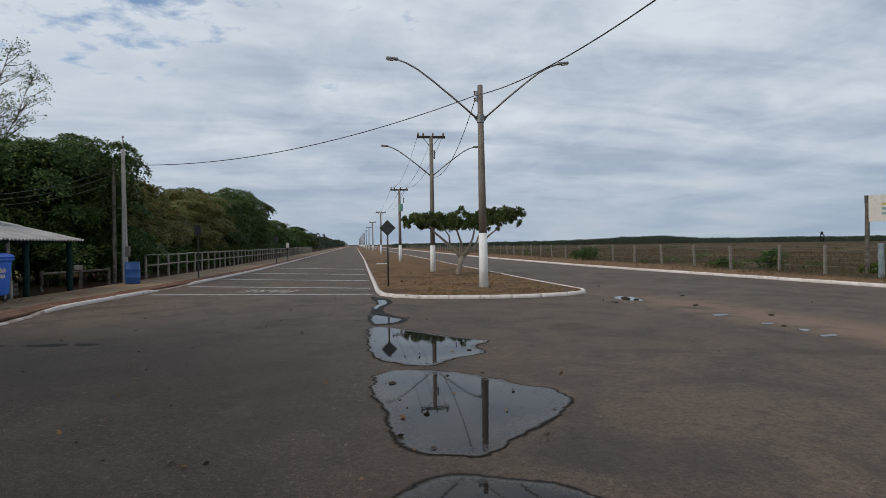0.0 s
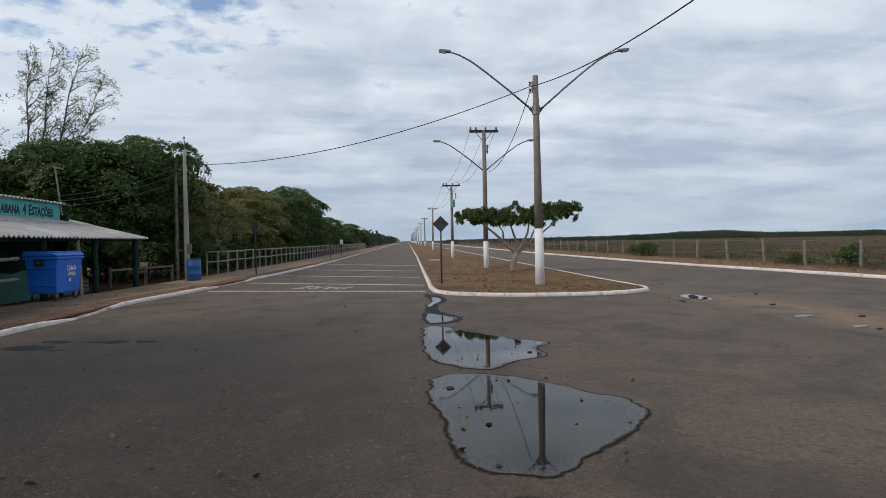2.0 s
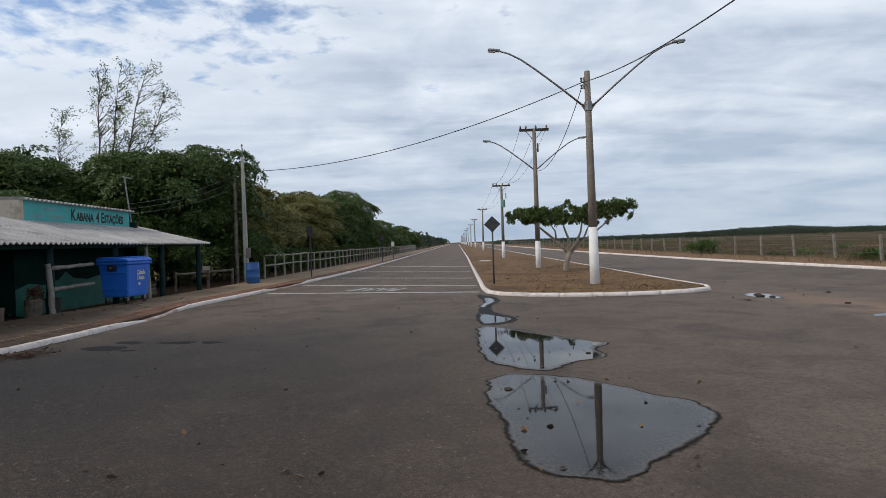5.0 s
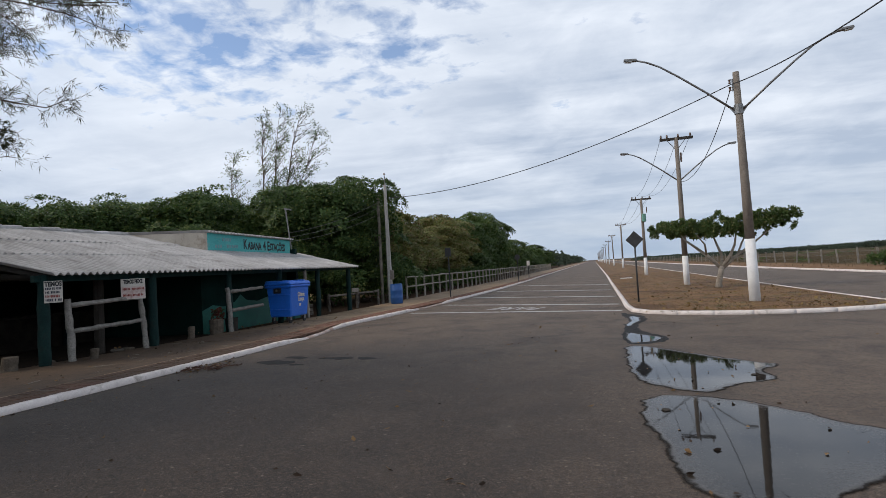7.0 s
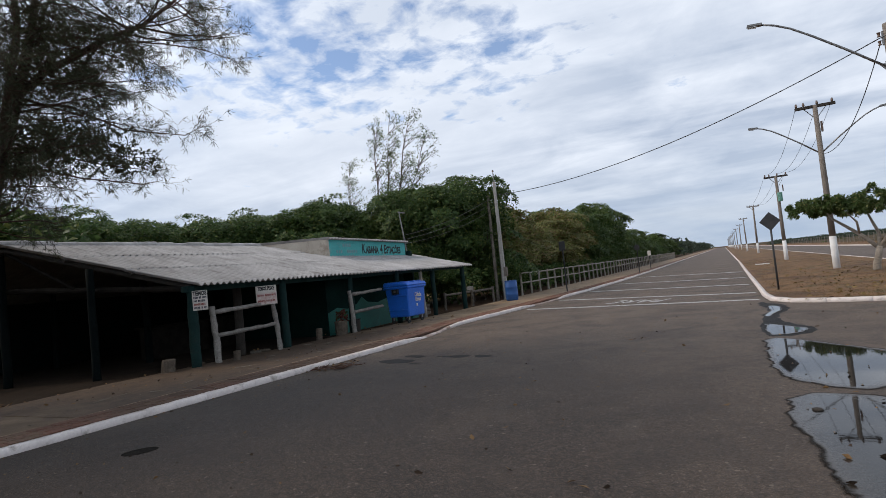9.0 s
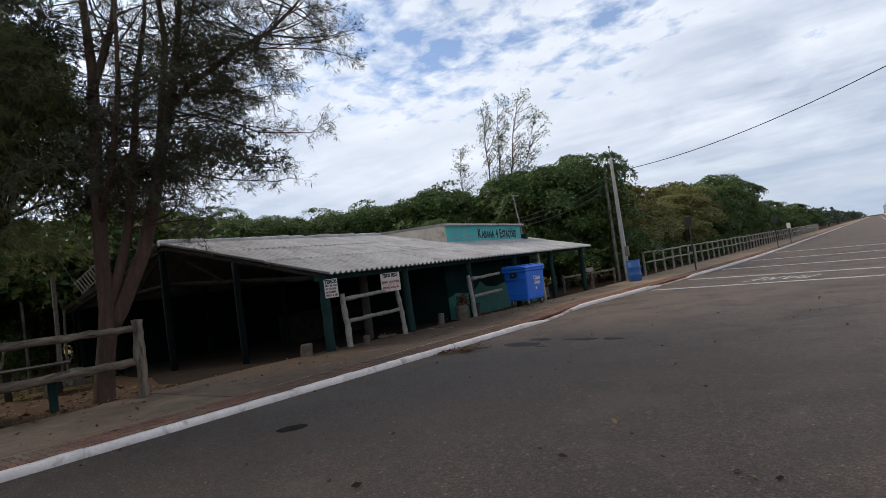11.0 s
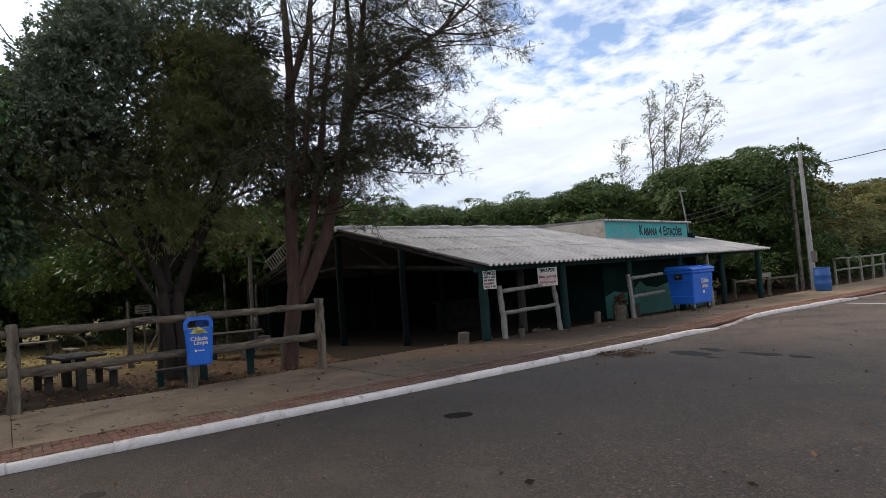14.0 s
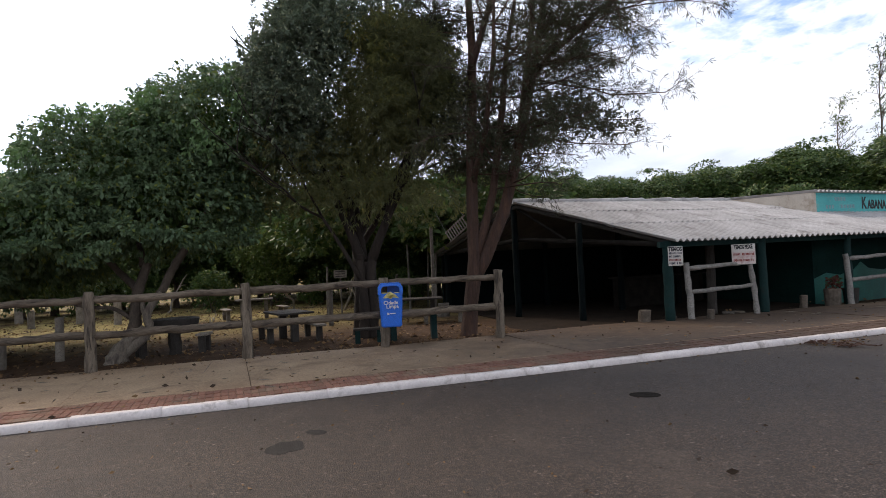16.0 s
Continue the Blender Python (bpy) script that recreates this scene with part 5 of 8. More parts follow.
def field_board():
    root = thing("notice_board", pose(21.9, 21.6, 0.1, 0, 0, -45), "white notice board on wooden posts beside the pasture", "sign board")
    for x in (0.0, 2.4):
        part("post", rough_log((x, 0, -0.2), (x, 0, 3.4), 0.10, 7), OLD_WOOD, root)
    part("board", box(0.05, -0.1, 2.25, 2.35, -0.07, 3.4), WHITE, root, "white board")
    for k, (x0, z0, w, mt) in enumerate(((0.5, 2.95, 1.3, YELLOW), (0.5, 2.75, 1.3, FADED), (0.5, 2.55, 0.8, FADED))):
        part("text_bar", box(x0, -0.108, z0, x0 + w, -0.1, z0 + 0.1), mt, root)


field_board()


# ---- kiosk ----
EAVE_A, EAVE_B = Vector((-11.98, 9.9, 2.11)), Vector((-11.05, 24.3, 2.06))
RIDGE_A, RIDGE_B = Vector((-16.2, 7.95, 3.50)), Vector((-16.7, 24.2, 3.52))
REAR_A, REAR_B = Vector((-20.7, 7.0, 2.15)), Vector((-21.5, 24.0, 2.15))


def patch(a, b, c, d, u, v):
    return (a * (1 - u) + b * u) * (1 - v) + (c * (1 - u) + d * u) * v


def roof_sheet(a, b, c, d, u0, u1, v0, v1, lift, waves, mat=FIBRO):
    """One corrugated sheet of a roof slope between four corners."""
    verts, faces, n = [], [], waves * 8
    for j, v in enumerate((v0, v1)):
        for i in range(n + 1):
            p = patch(a, b, c, d, u0 + (u1 - u0) * i / n, v)
            wave = 0.036 * math.cos(2 * math.pi * i / 8)
            top = p + Vector((0, 0, wave + lift + (0.010 if j == 0 else 0.0)))
            verts.append(top)
    for j, v in enumerate((v0, v1)):
        for i in range(n + 1):
            verts.append(verts[j * (n + 1) + i] - Vector((0, 0, 0.012)))
    w = n + 1
    for i in range(n):
        faces.append((i, i + 1, w + i + 1, w + i))
        faces.append((2 * w + i, 3 * w + i, 3 * w + i + 1, 2 * w + i + 1))
        faces.append((i, 2 * w + i, 2 * w + i + 1, i + 1))
        faces.append((w + i, w + i + 1, 3 * w + i + 1, 3 * w + i))
    for i in (0, n):
        faces.append((i, w + i, 3 * w + i, 2 * w + i))
    me = mesh_of("roof_sheet", verts, faces, mat)
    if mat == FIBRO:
        # troughs take a darker colour: washed-in dirt plus painted corrugation shading
        me.materials.append(TROUGH_DARK)
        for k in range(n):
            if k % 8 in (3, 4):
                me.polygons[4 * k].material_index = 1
    return me


def eave_x(y):
    return EAVE_A.x + (EAVE_B.x - EAVE_A.x) * (y - EAVE_A.y) / (EAVE_B.y - EAVE_A.y)


def kiosk():
    root = thing("beach_kiosk", pose(0, 0, 0), "low open beach kiosk with dark green posts and corrugated grey roof", "kiosk")
    cols = 13
    r = random.Random(12)
    for k in range(cols):
        for j, (v0, v1) in enumerate(((-0.05, 0.345), (0.33, 0.675), (0.66, 1.0))):
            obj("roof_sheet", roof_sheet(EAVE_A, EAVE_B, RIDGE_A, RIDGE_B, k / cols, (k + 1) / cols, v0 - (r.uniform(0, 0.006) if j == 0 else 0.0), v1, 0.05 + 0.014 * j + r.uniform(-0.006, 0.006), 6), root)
        obj("rear_roof_sheet", roof_sheet(RIDGE_A, RIDGE_B, REAR_A, REAR_B, k / cols, (k + 1) / cols, 0.0, 1.0, 0.06, 6, DIM_SHEET), root)
    for k in range(cols * 2):
        a_, c_ = RIDGE_A.lerp(RIDGE_B, k / (cols * 2)), RIDGE_A.lerp(RIDGE_B, (k + 1.12) / (cols * 2))
        jog = r.uniform(-0.022, 0.022)
        part("ridge_cap", tube([a_ + Vector((0, 0, 0.085 + jog)), c_ + Vector((0, 0, 0.10 + jog))], [0.085, 0.095], 8), FIBRO, root)
    # posts along the pavement, and the gable's own
    for k, y in enumerate((10.08, 13.05, 16.1, 18.85, 21.5, 24.15)):
        x = eave_x(y) - 0.16
        part("post", rough_log((x, y, -0.1), (x + 0.02, y, 2.08), 0.125 if k < 2 else 0.105, 200 + k, 10, 0.95), GREEN_POST, root, smooth=True)
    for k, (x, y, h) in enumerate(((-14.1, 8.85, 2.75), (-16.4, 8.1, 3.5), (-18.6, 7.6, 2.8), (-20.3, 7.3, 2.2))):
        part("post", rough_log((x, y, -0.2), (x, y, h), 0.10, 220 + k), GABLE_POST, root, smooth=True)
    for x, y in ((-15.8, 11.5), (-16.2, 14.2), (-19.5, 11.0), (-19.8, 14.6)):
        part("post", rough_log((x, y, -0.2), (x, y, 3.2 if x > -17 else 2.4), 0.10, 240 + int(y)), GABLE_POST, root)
    # beams
    part("front_beam", box(-0.06, 0, 1.93, 0.06, 14.4, 2.08, 0.01, m=pose(eave_x(9.85) - 0.16, 9.85, 0, 0, 0, -math.degrees(math.atan2(EAVE_B.x - EAVE_A.x, EAVE_B.y - EAVE_A.y)))), GREEN_POST, root)
    part("verge_beam", tube([EAVE_A + Vector((-0.1, 0.15, -0.06)), RIDGE_A + Vector((0, 0.15, -0.06))], 0.06, 6), DARK_WOOD, root)
    part("verge_beam", tube([RIDGE_A + Vector((0, 0.15, -0.06)), REAR_A + Vector((0, 0.15, -0.06))], 0.06, 6), DARK_WOOD, root)
    part("tie_beam", tube([(-12.1, 10.0, 2.02), (-16.3, 8.2, 2.42), (-20.4, 7.3, 2.15)], 0.07, 8), DIM_WOOD, root)
    part("truss_strut", tube([(-14.7, 8.85, 2.3), (-16.2, 8.15, 3.35)], 0.045, 6), DIM_WOOD, root)
    part("truss_strut", tube([(-17.6, 7.9, 2.35), (-16.3, 8.1, 3.35)], 0.045, 6), DIM_WOOD, root)
    for k in range(1, 6):
        u = k / 6
        part("rafter", tube([EAVE_A.lerp(EAVE_B, u) + Vector((0, 0, -0.03)), RIDGE_A.lerp(RIDGE_B, u) + Vector((0, 0, -0.03))], 0.05, 6), DARK_WOOD, root)
    for v in (0.3, 0.65):
        part("purlin", tube([EAVE_A.lerp(RIDGE_A, v) + Vector((0, 0, -0.0)), EAVE_B.lerp(RIDGE_B, v)], 0.04, 6), DARK_WOOD, root)
    part("floor", plate([(-12.3, 6.3), (-11.5, 16.0), (-20.7, 16.0), (-20.7, 7.6), (-16.3, 7.4), (-14.2, 6.6)], -0.05, 0.055), KIOSK_FLOOR, root, "trodden earth floor, coloured dark for the roof's shade")
    # unseen back wall, added near black to close the interior; then the kitchen
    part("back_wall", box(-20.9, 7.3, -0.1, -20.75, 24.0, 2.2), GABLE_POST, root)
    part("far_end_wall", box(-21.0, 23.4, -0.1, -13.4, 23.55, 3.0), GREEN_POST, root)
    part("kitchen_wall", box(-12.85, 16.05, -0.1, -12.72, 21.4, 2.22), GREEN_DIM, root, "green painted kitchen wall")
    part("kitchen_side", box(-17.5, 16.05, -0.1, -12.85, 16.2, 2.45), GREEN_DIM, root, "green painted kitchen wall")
    part("kitchen_panel", plate([(16.06, -0.1), (21.38, -0.1), (21.38, 0.95), (20.0, 1.05), (19.2, 0.92), (18.5, 1.0), (18.15, 1.22), (17.8, 0.98), (17.2, 0.86), (16.6, 0.95), (16.06, 0.8)], 0.0, 0.012), GREEN_WALL, root, "bright green lower wall paint", m=Matrix(((0, 0, 1, -12.72), (1, 0, 0, 0), (0, 1, 0, 0), (0, 0, 0, 1))))
    part("counter", box(-16.9, 12.0, -0.1, -16.3, 15.4, 1.0, 0.02), DIM_WOOD, root)
    part("counter_top", box(-17.0, 11.9, 1.0, -16.1, 15.5, 1.06, 0.01), DIM_WOOD, root)
    part("side_board", box(-12.55, 21.4, -0.05, -12.45, 21.9, 1.0, 0.01), GREEN_WALL, root)
    # parapet with the painted name
    a, c = Vector((-14.05, 18.05, 0)), Vector((-13.6, 23.3, 0))
    d = (c - a).normalized()
    nrm = Vector((d.y, -d.x, 0))
    o = [(0, 2.4), (5.27, 2.4), (5.27, 3.39), (0, 3.55)]
    frame_m = Matrix((( d.x, 0, nrm.x, a.x), (d.y, 0, nrm.y, a.y), (0, 1, 0, 0), (0, 0, 0, 1)))
    part("sign_wall", plate(o, -0.12, 0.0), TURQ, root, "turquoise painted name wall", m=frame_m)
    side = bmesh.new()
    back = Vector((-16.4, 17.0, 0))
    for p in (a, back):
        side.verts.new((p.x, p.y, 2.5))
        side.verts.new((p.x, p.y, 3.55 if p is a else 3.58))
    vs = side.verts[:]
    side.verts.ensure_lookup_table()
    f = side.faces.new((vs[0], vs[2], vs[3], vs[1]))
    ext = bmesh.ops.extrude_face_region(side, geom=[f])
    bmesh.ops.translate(side, verts=[e for e in ext["geom"] if isinstance(e, bmesh.types.BMVert)], vec=(0.02, 0.14, 0))
    part("parapet_side", side, PLASTER, root, "stained plaster parapet side")
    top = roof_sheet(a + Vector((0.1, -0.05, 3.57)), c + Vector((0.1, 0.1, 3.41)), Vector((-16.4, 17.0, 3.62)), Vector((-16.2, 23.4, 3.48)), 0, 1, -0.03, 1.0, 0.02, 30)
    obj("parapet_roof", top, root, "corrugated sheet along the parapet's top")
    x = 2.15
    for k, (piece, size, gap) in enumerate((("K", 0.56, 0.015), ("ABANA", 0.42, 0.12), ("4", 0.54, 0.12), ("E", 0.54, 0.015), ("STAÇÕES", 0.42, 0.0))):
        ob = text_part(piece, size, BLACK, root, None, "dark painted name", depth=0.004, align="LEFT", stretch=0.60, bold=0.014)
        xs = [v.co.x for v in ob.data.vertices]
        base = min(v.co.y for v in ob.data.vertices) if k != 4 else -0.15
        ob.matrix_basis = frame_m @ pose(x - min(xs), 2.965 - 0.030 * (x - 2.2) - base, 0.004, 0, 0, -1.6)
        x += max(xs) - min(xs) + gap
    for k, (x, z, w, h) in enumerate(((0.95, 3.32, 0.55, 0.13), (0.55, 3.06, 0.5, 0.12), (1.2, 3.06, 0.75, 0.12))):
        for j in range(int(w / 0.13)):
            part("faded_letter_bar", box(x + j * 0.13, z - h / 2, 0.001, x + j * 0.13 + 0.085, z + h / 2, 0.005), FADED, root, m=frame_m)
    part("post", rough_log((eave_x(20.6) - 0.1, 20.6, -0.1), (eave_x(20.6) - 0.14, 20.55, 1.98), 0.075, 265), BLEACHED, root, "bleached log prop", smooth=True)
    # mast at the parapet's end
    part("mast", tube([(-13.55, 23.35, 3.0), (-13.75, 23.35, 4.85)], 0.03, 8), STEEL, root)
    part("mast_arm", box(-0.02, -0.05, 0, 0.02, 0.55, 0.06, m=pose(-13.75, 23.3, 4.82)), STEEL, root)


kiosk()


def rail_frame(y0, y1, two_posts, seed):
    """A rustic rail between two posts beside the kiosk."""
    root = thing("rustic_rail", pose(0, 0, 0), "short weathered log rail in front of the kiosk", "fence", "log rails by the kiosk")
    x0, x1 = eave_x(y0) - 0.02, eave_x(y1) - 0.02
    part("post", rough_log((x0 - 0.05, y0, -0.1), (x0 - 0.1, y0 - 0.05, 1.52), 0.085, seed, 10, 0.85, 10, 0.2), RAIL_LOG, root, smooth=True)
    if two_posts:
        part("post", rough_log((x1 + 0.03, y1, -0.1), (x1 - 0.05, y1 - 0.1, 1.6), 0.072, seed + 1, 10, 0.85, 10, 0.2), RAIL_LOG, root, smooth=True)
    for z in (1.38, 0.78):
        part("rail", rough_log((x0 - 0.05, y0, z), (x1 - 0.03, y1 - 0.02, z + 0.06), 0.058, seed + 3 + int(z * 10), 10, 0.92, 12, 0.15), RAIL_LOG, root, smooth=True)


rail_frame(10.65, 12.65, True, 300)
rail_frame(16.05, 17.7, False, 320)


def board_sign(y, x, z, w, h, words, bars, turn, label, washed=False):
    root = thing("painted_sign", pose(x, y, z, 0, 0, turn), label, "sign", "painted boards at the kiosk")
    part("board", box(-w / 2, -0.012, -h / 2, w / 2, 0.012, h / 2, 0.004), WHITE, root)
    if washed:
        part("washed_paint", box(-w * 0.48, -0.0150, -h * 0.47, w * 0.48, -0.0122, h * 0.12), PINKISH, root, "red paint washed down by rain")
    face = Matrix(((1, 0, 0, 0), (0, 0, -1, -0.014), (0, 1, 0, 0), (0, 0, 0, 1)))
    text_part(words, 0.14, BLACK, root, face @ pose(0, h * 0.35, 0), depth=0.001, stretch=w * 1.45 / len(words) / 0.14, bold=0.008)
    r = random.Random(int(y * 10))
    for bz, widths, mt in bars:
        x0 = -w * 0.43
        for wd in widths:
            end = x0 + wd * w
            while x0 < end - 0.012:
                wide, tall = r.uniform(0.016, 0.024), r.uniform(0.020, 0.030)
                part("text_bar", box(x0, -0.018, bz * h - tall, min(x0 + wide, end), -0.0125, bz * h + tall), mt, root)
                x0 += wide + 0.008
            x0 = end + 0.05 * w


board_sign(10.1, -11.86, 1.71, 0.34, 0.48, "TEMOS", ((0.15, (0.32, 0.16, 0.28), FADED_INK), (-0.02, (0.24, 0.52), FADED_INK), (-0.20, (0.80,), RED_INK), (-0.37, (0.44, 0.12, 0.2), FADED_INK)), 52,
           "white hand-painted sign on a kiosk post")
board_sign(12.22, -11.75, 1.665, 0.55, 0.52, "TEMOS PEIXE", ((0.0, (0.32, 0.5), RED_INK), (-0.30, (0.36, 0.28, 0.1), RED_INK)), 50, "white hand-painted fish sign with washed red lines above a log rail", True)


def stump(x, y, r, h, seed, label="sawn tree stump on the dirt", mat=None, name="stump"):
    b = tube([(0, 0, -0.1), (0, 0, 0.05), (0.01, 0.005, h * 0.5), (0.02, 0.01, h - 0.015), (0.02, 0.01, h)], [r * 1.12, r * 1.06, r, r * 0.98, r * 0.9], 12, None, 0.05, seed)
    ob = part(name, b, mat or WEATHERED, None, smooth=False, m=pose(x, y, 0))
    return tagged(ob, label, "stump")


stump(-12.35, 9.45, 0.15, 0.40, 501, mat=OLD_LOG)
stump(-11.85, 14.4, 0.10, 0.46, 502, mat=OLD_LOG)
stump(-11.72, 10.95, 0.09, 0.34, 503, "small sawn log beside a post", OLD_LOG)
stump(-12.9, 12.25, 0.12, 2.15, 504, "dark wooden post inside the kiosk", DARK_WOOD)


def crate(x, y, turn):
    """A slatted wooden crate."""
    root = thing("wooden_crate", pose(x, y, 0.0, 0, 0, turn), "brown slatted wooden crate on the dirt", "crate")
    for s in (-1, 1):
        for k in range(3):
            part("slat", box(-0.35, s * 0.22 - 0.01, 0.03 + 0.16 * k, 0.35, s * 0.22 + 0.01, 0.16 + 0.16 * k, 0.004), OLD_WOOD, root)
            part("slat", box(s * 0.34 - 0.01, -0.21, 0.03 + 0.16 * k, s * 0.34 + 0.01, 0.21, 0.16 + 0.16 * k, 0.004), OLD_WOOD, root)
    part("base", box(-0.34, -0.21, 0.0, 0.34, 0.21, 0.03), OLD_WOOD, root)


crate(-12.9, 23.0, 70)
tagged(part("wooden_tub", tube([(0, 0, -0.02), (0, 0, 0.08), (0, 0.01, 0.44), (0, 0.01, 0.46), (0, 0.01, 0.42)], [0.17, 0.18, 0.21, 0.21, 0.17], 14, None, 0.04, 21), DARK_WOOD, None, m=pose(-12.0, 16.55, 0.05)), "dark wooden tub behind a log rail", "tub")
for k, (x, y, turn) in enumerate(((-12.55, 12.45, 20), (-12.45, 12.7, 65), (-12.8, 10.7, 10))):
    tagged(part("stone", box(-0.14, -0.09, 0.0, 0.14, 0.09, 0.07, 0.018), OLD_LOG if k else OLD_WOOD, None, m=pose(x, y, 0.055, 0, 3, turn)), "flat pale stone on the kiosk's earth floor", "stone", "flat stones in the kiosk")


def flower_pot():
    root = thing("planter", pose(-11.98, 15.75, 0.0), "brown wooden planter with reddish plants by the kiosk", "planter")
    part("tub", tube([(0, 0, 0), (0, 0, 0.1), (0.01, 0, 0.52), (0.01, 0, 0.55)], [0.19, 0.20, 0.22, 0.19], 12, None, 0.05, 8), OLD_LOG, root)
    part("plant", bm_from(crown_mesh("plant", [(0.05, 0, 0.68, 0.10, 0.12, 0.16)], 40, 4, 0.13, RED_LEAF, 3)), RED_LEAF, root)


def bm_from(me):
    b = bmesh.new()
    b.from_mesh(me)
    return b


RED_LEAF = leaf_mat("reddish_leaf", (0.08, 0.02, 0.014), (0.13, 0.04, 0.024), (0.05, 0.09, 0.03), 0.3)
flower_pot()


# ---- bins and drums ----
def dumpster():
    root = thing("wheeled_dumpster", pose(-11.15, 18.75, 0.108, 0, 0, -4) @ Matrix.Diagonal((0.95, 0.95, 1.15, 1)), "large blue plastic wheeled waste container on the pavement", "dumpster")
    b = box(-0.53, -0.62, 0.2, 0.53, 0.62, 1.12, 0.04)
    for v in b.verts:
        if v.co.z < 0.6:
            v.co.x *= 0.86
            v.co.y *= 0.90
    part("body", b, BLUE, root)
    part("rim", box(-0.57, -0.67, 1.10, 0.57, 0.67, 1.17, 0.02), BLUE, root)
    lid = box(-0.58, -0.69, 1.175, 0.58, 0.69, 1.27, 0.03)
    for v in lid.verts:
        if v.co.z > 1.22:
            v.co.x *= 0.92
            v.co.z += 0.05 * (0.6 - v.co.x)
    lid_ob = part("lid", lid, BLUE, root)
    for y in (-0.4, 0.0, 0.4):
        part("lid_rib", box(-0.5, y - 0.05, 1.27, 0.48, y + 0.05, 1.315, 0.015), BLUE, lid_ob)
    part("slot", box(-0.17, -0.70, 0.93, 0.12, -0.61, 1.09, 0.01), BLACK, root, "dark lifting pocket")
    part("front_rib", box(-0.45, -0.655, 0.86, 0.45, -0.60, 0.90, 0.01), BLUE, root)
    part("front_rib", box(-0.43, -0.61, 0.40, 0.43, -0.57, 0.44, 0.01), BLUE, root)
    for s in (-1, 1):
        part("trunnion", tube([(0, s * 0.66, 1.02), (0, s * 0.78, 1.02)], 0.03, 8), STEEL, root)
    for word_, wz_ in (("Cidade", 0.86), ("Limpa", 0.72)):
        text_part(word_, 0.19, WHITE, root, Matrix(((0, 0, 1, 0.537 if wz_ > 0.8 else 0.526), (1, 0, 0, 0.05), (0, 1, 0, wz_), (0, 0, 0, 1))), "white printed words", depth=0.004, stretch=0.85, bold=0.004)
    part("marking", box(0.494, -0.05, 0.5, 0.501, 0.05, 0.58), WHITE, root, "white printed marking")
    for x in (-0.36, 0.36):
        for y in (-0.46, 0.46):
            w = part("caster", box(x - 0.03, y - 0.05, 0.09, x + 0.03, y + 0.05, 0.24, 0.01), STEEL, root)
            part("wheel", tube([(x - 0.025, y, 0.1), (x + 0.025, y, 0.1)], 0.1, 14), RUBBER, w)


dumpster()


def drum():
    root = thing("plastic_drum", pose(-9.98, 27.1, 0.108), "faded blue plastic drum on the pavement", "drum")
    z = [(0, 0.27), (0.03, 0.30), (0.28, 0.31), (0.31, 0.325), (0.34, 0.31), (0.62, 0.31), (0.65, 0.325), (0.68, 0.31), (0.93, 0.30), (0.97, 0.28)]
    part("body", tube([(0, 0, a) for a, _ in z], [c for _, c in z], 20), BARREL_BLUE, root, smooth=True)
    part("rim", tube([(0, 0, 0.955), (0, 0, 0.985)], 0.305, 20), BARREL_BLUE, root)


drum()


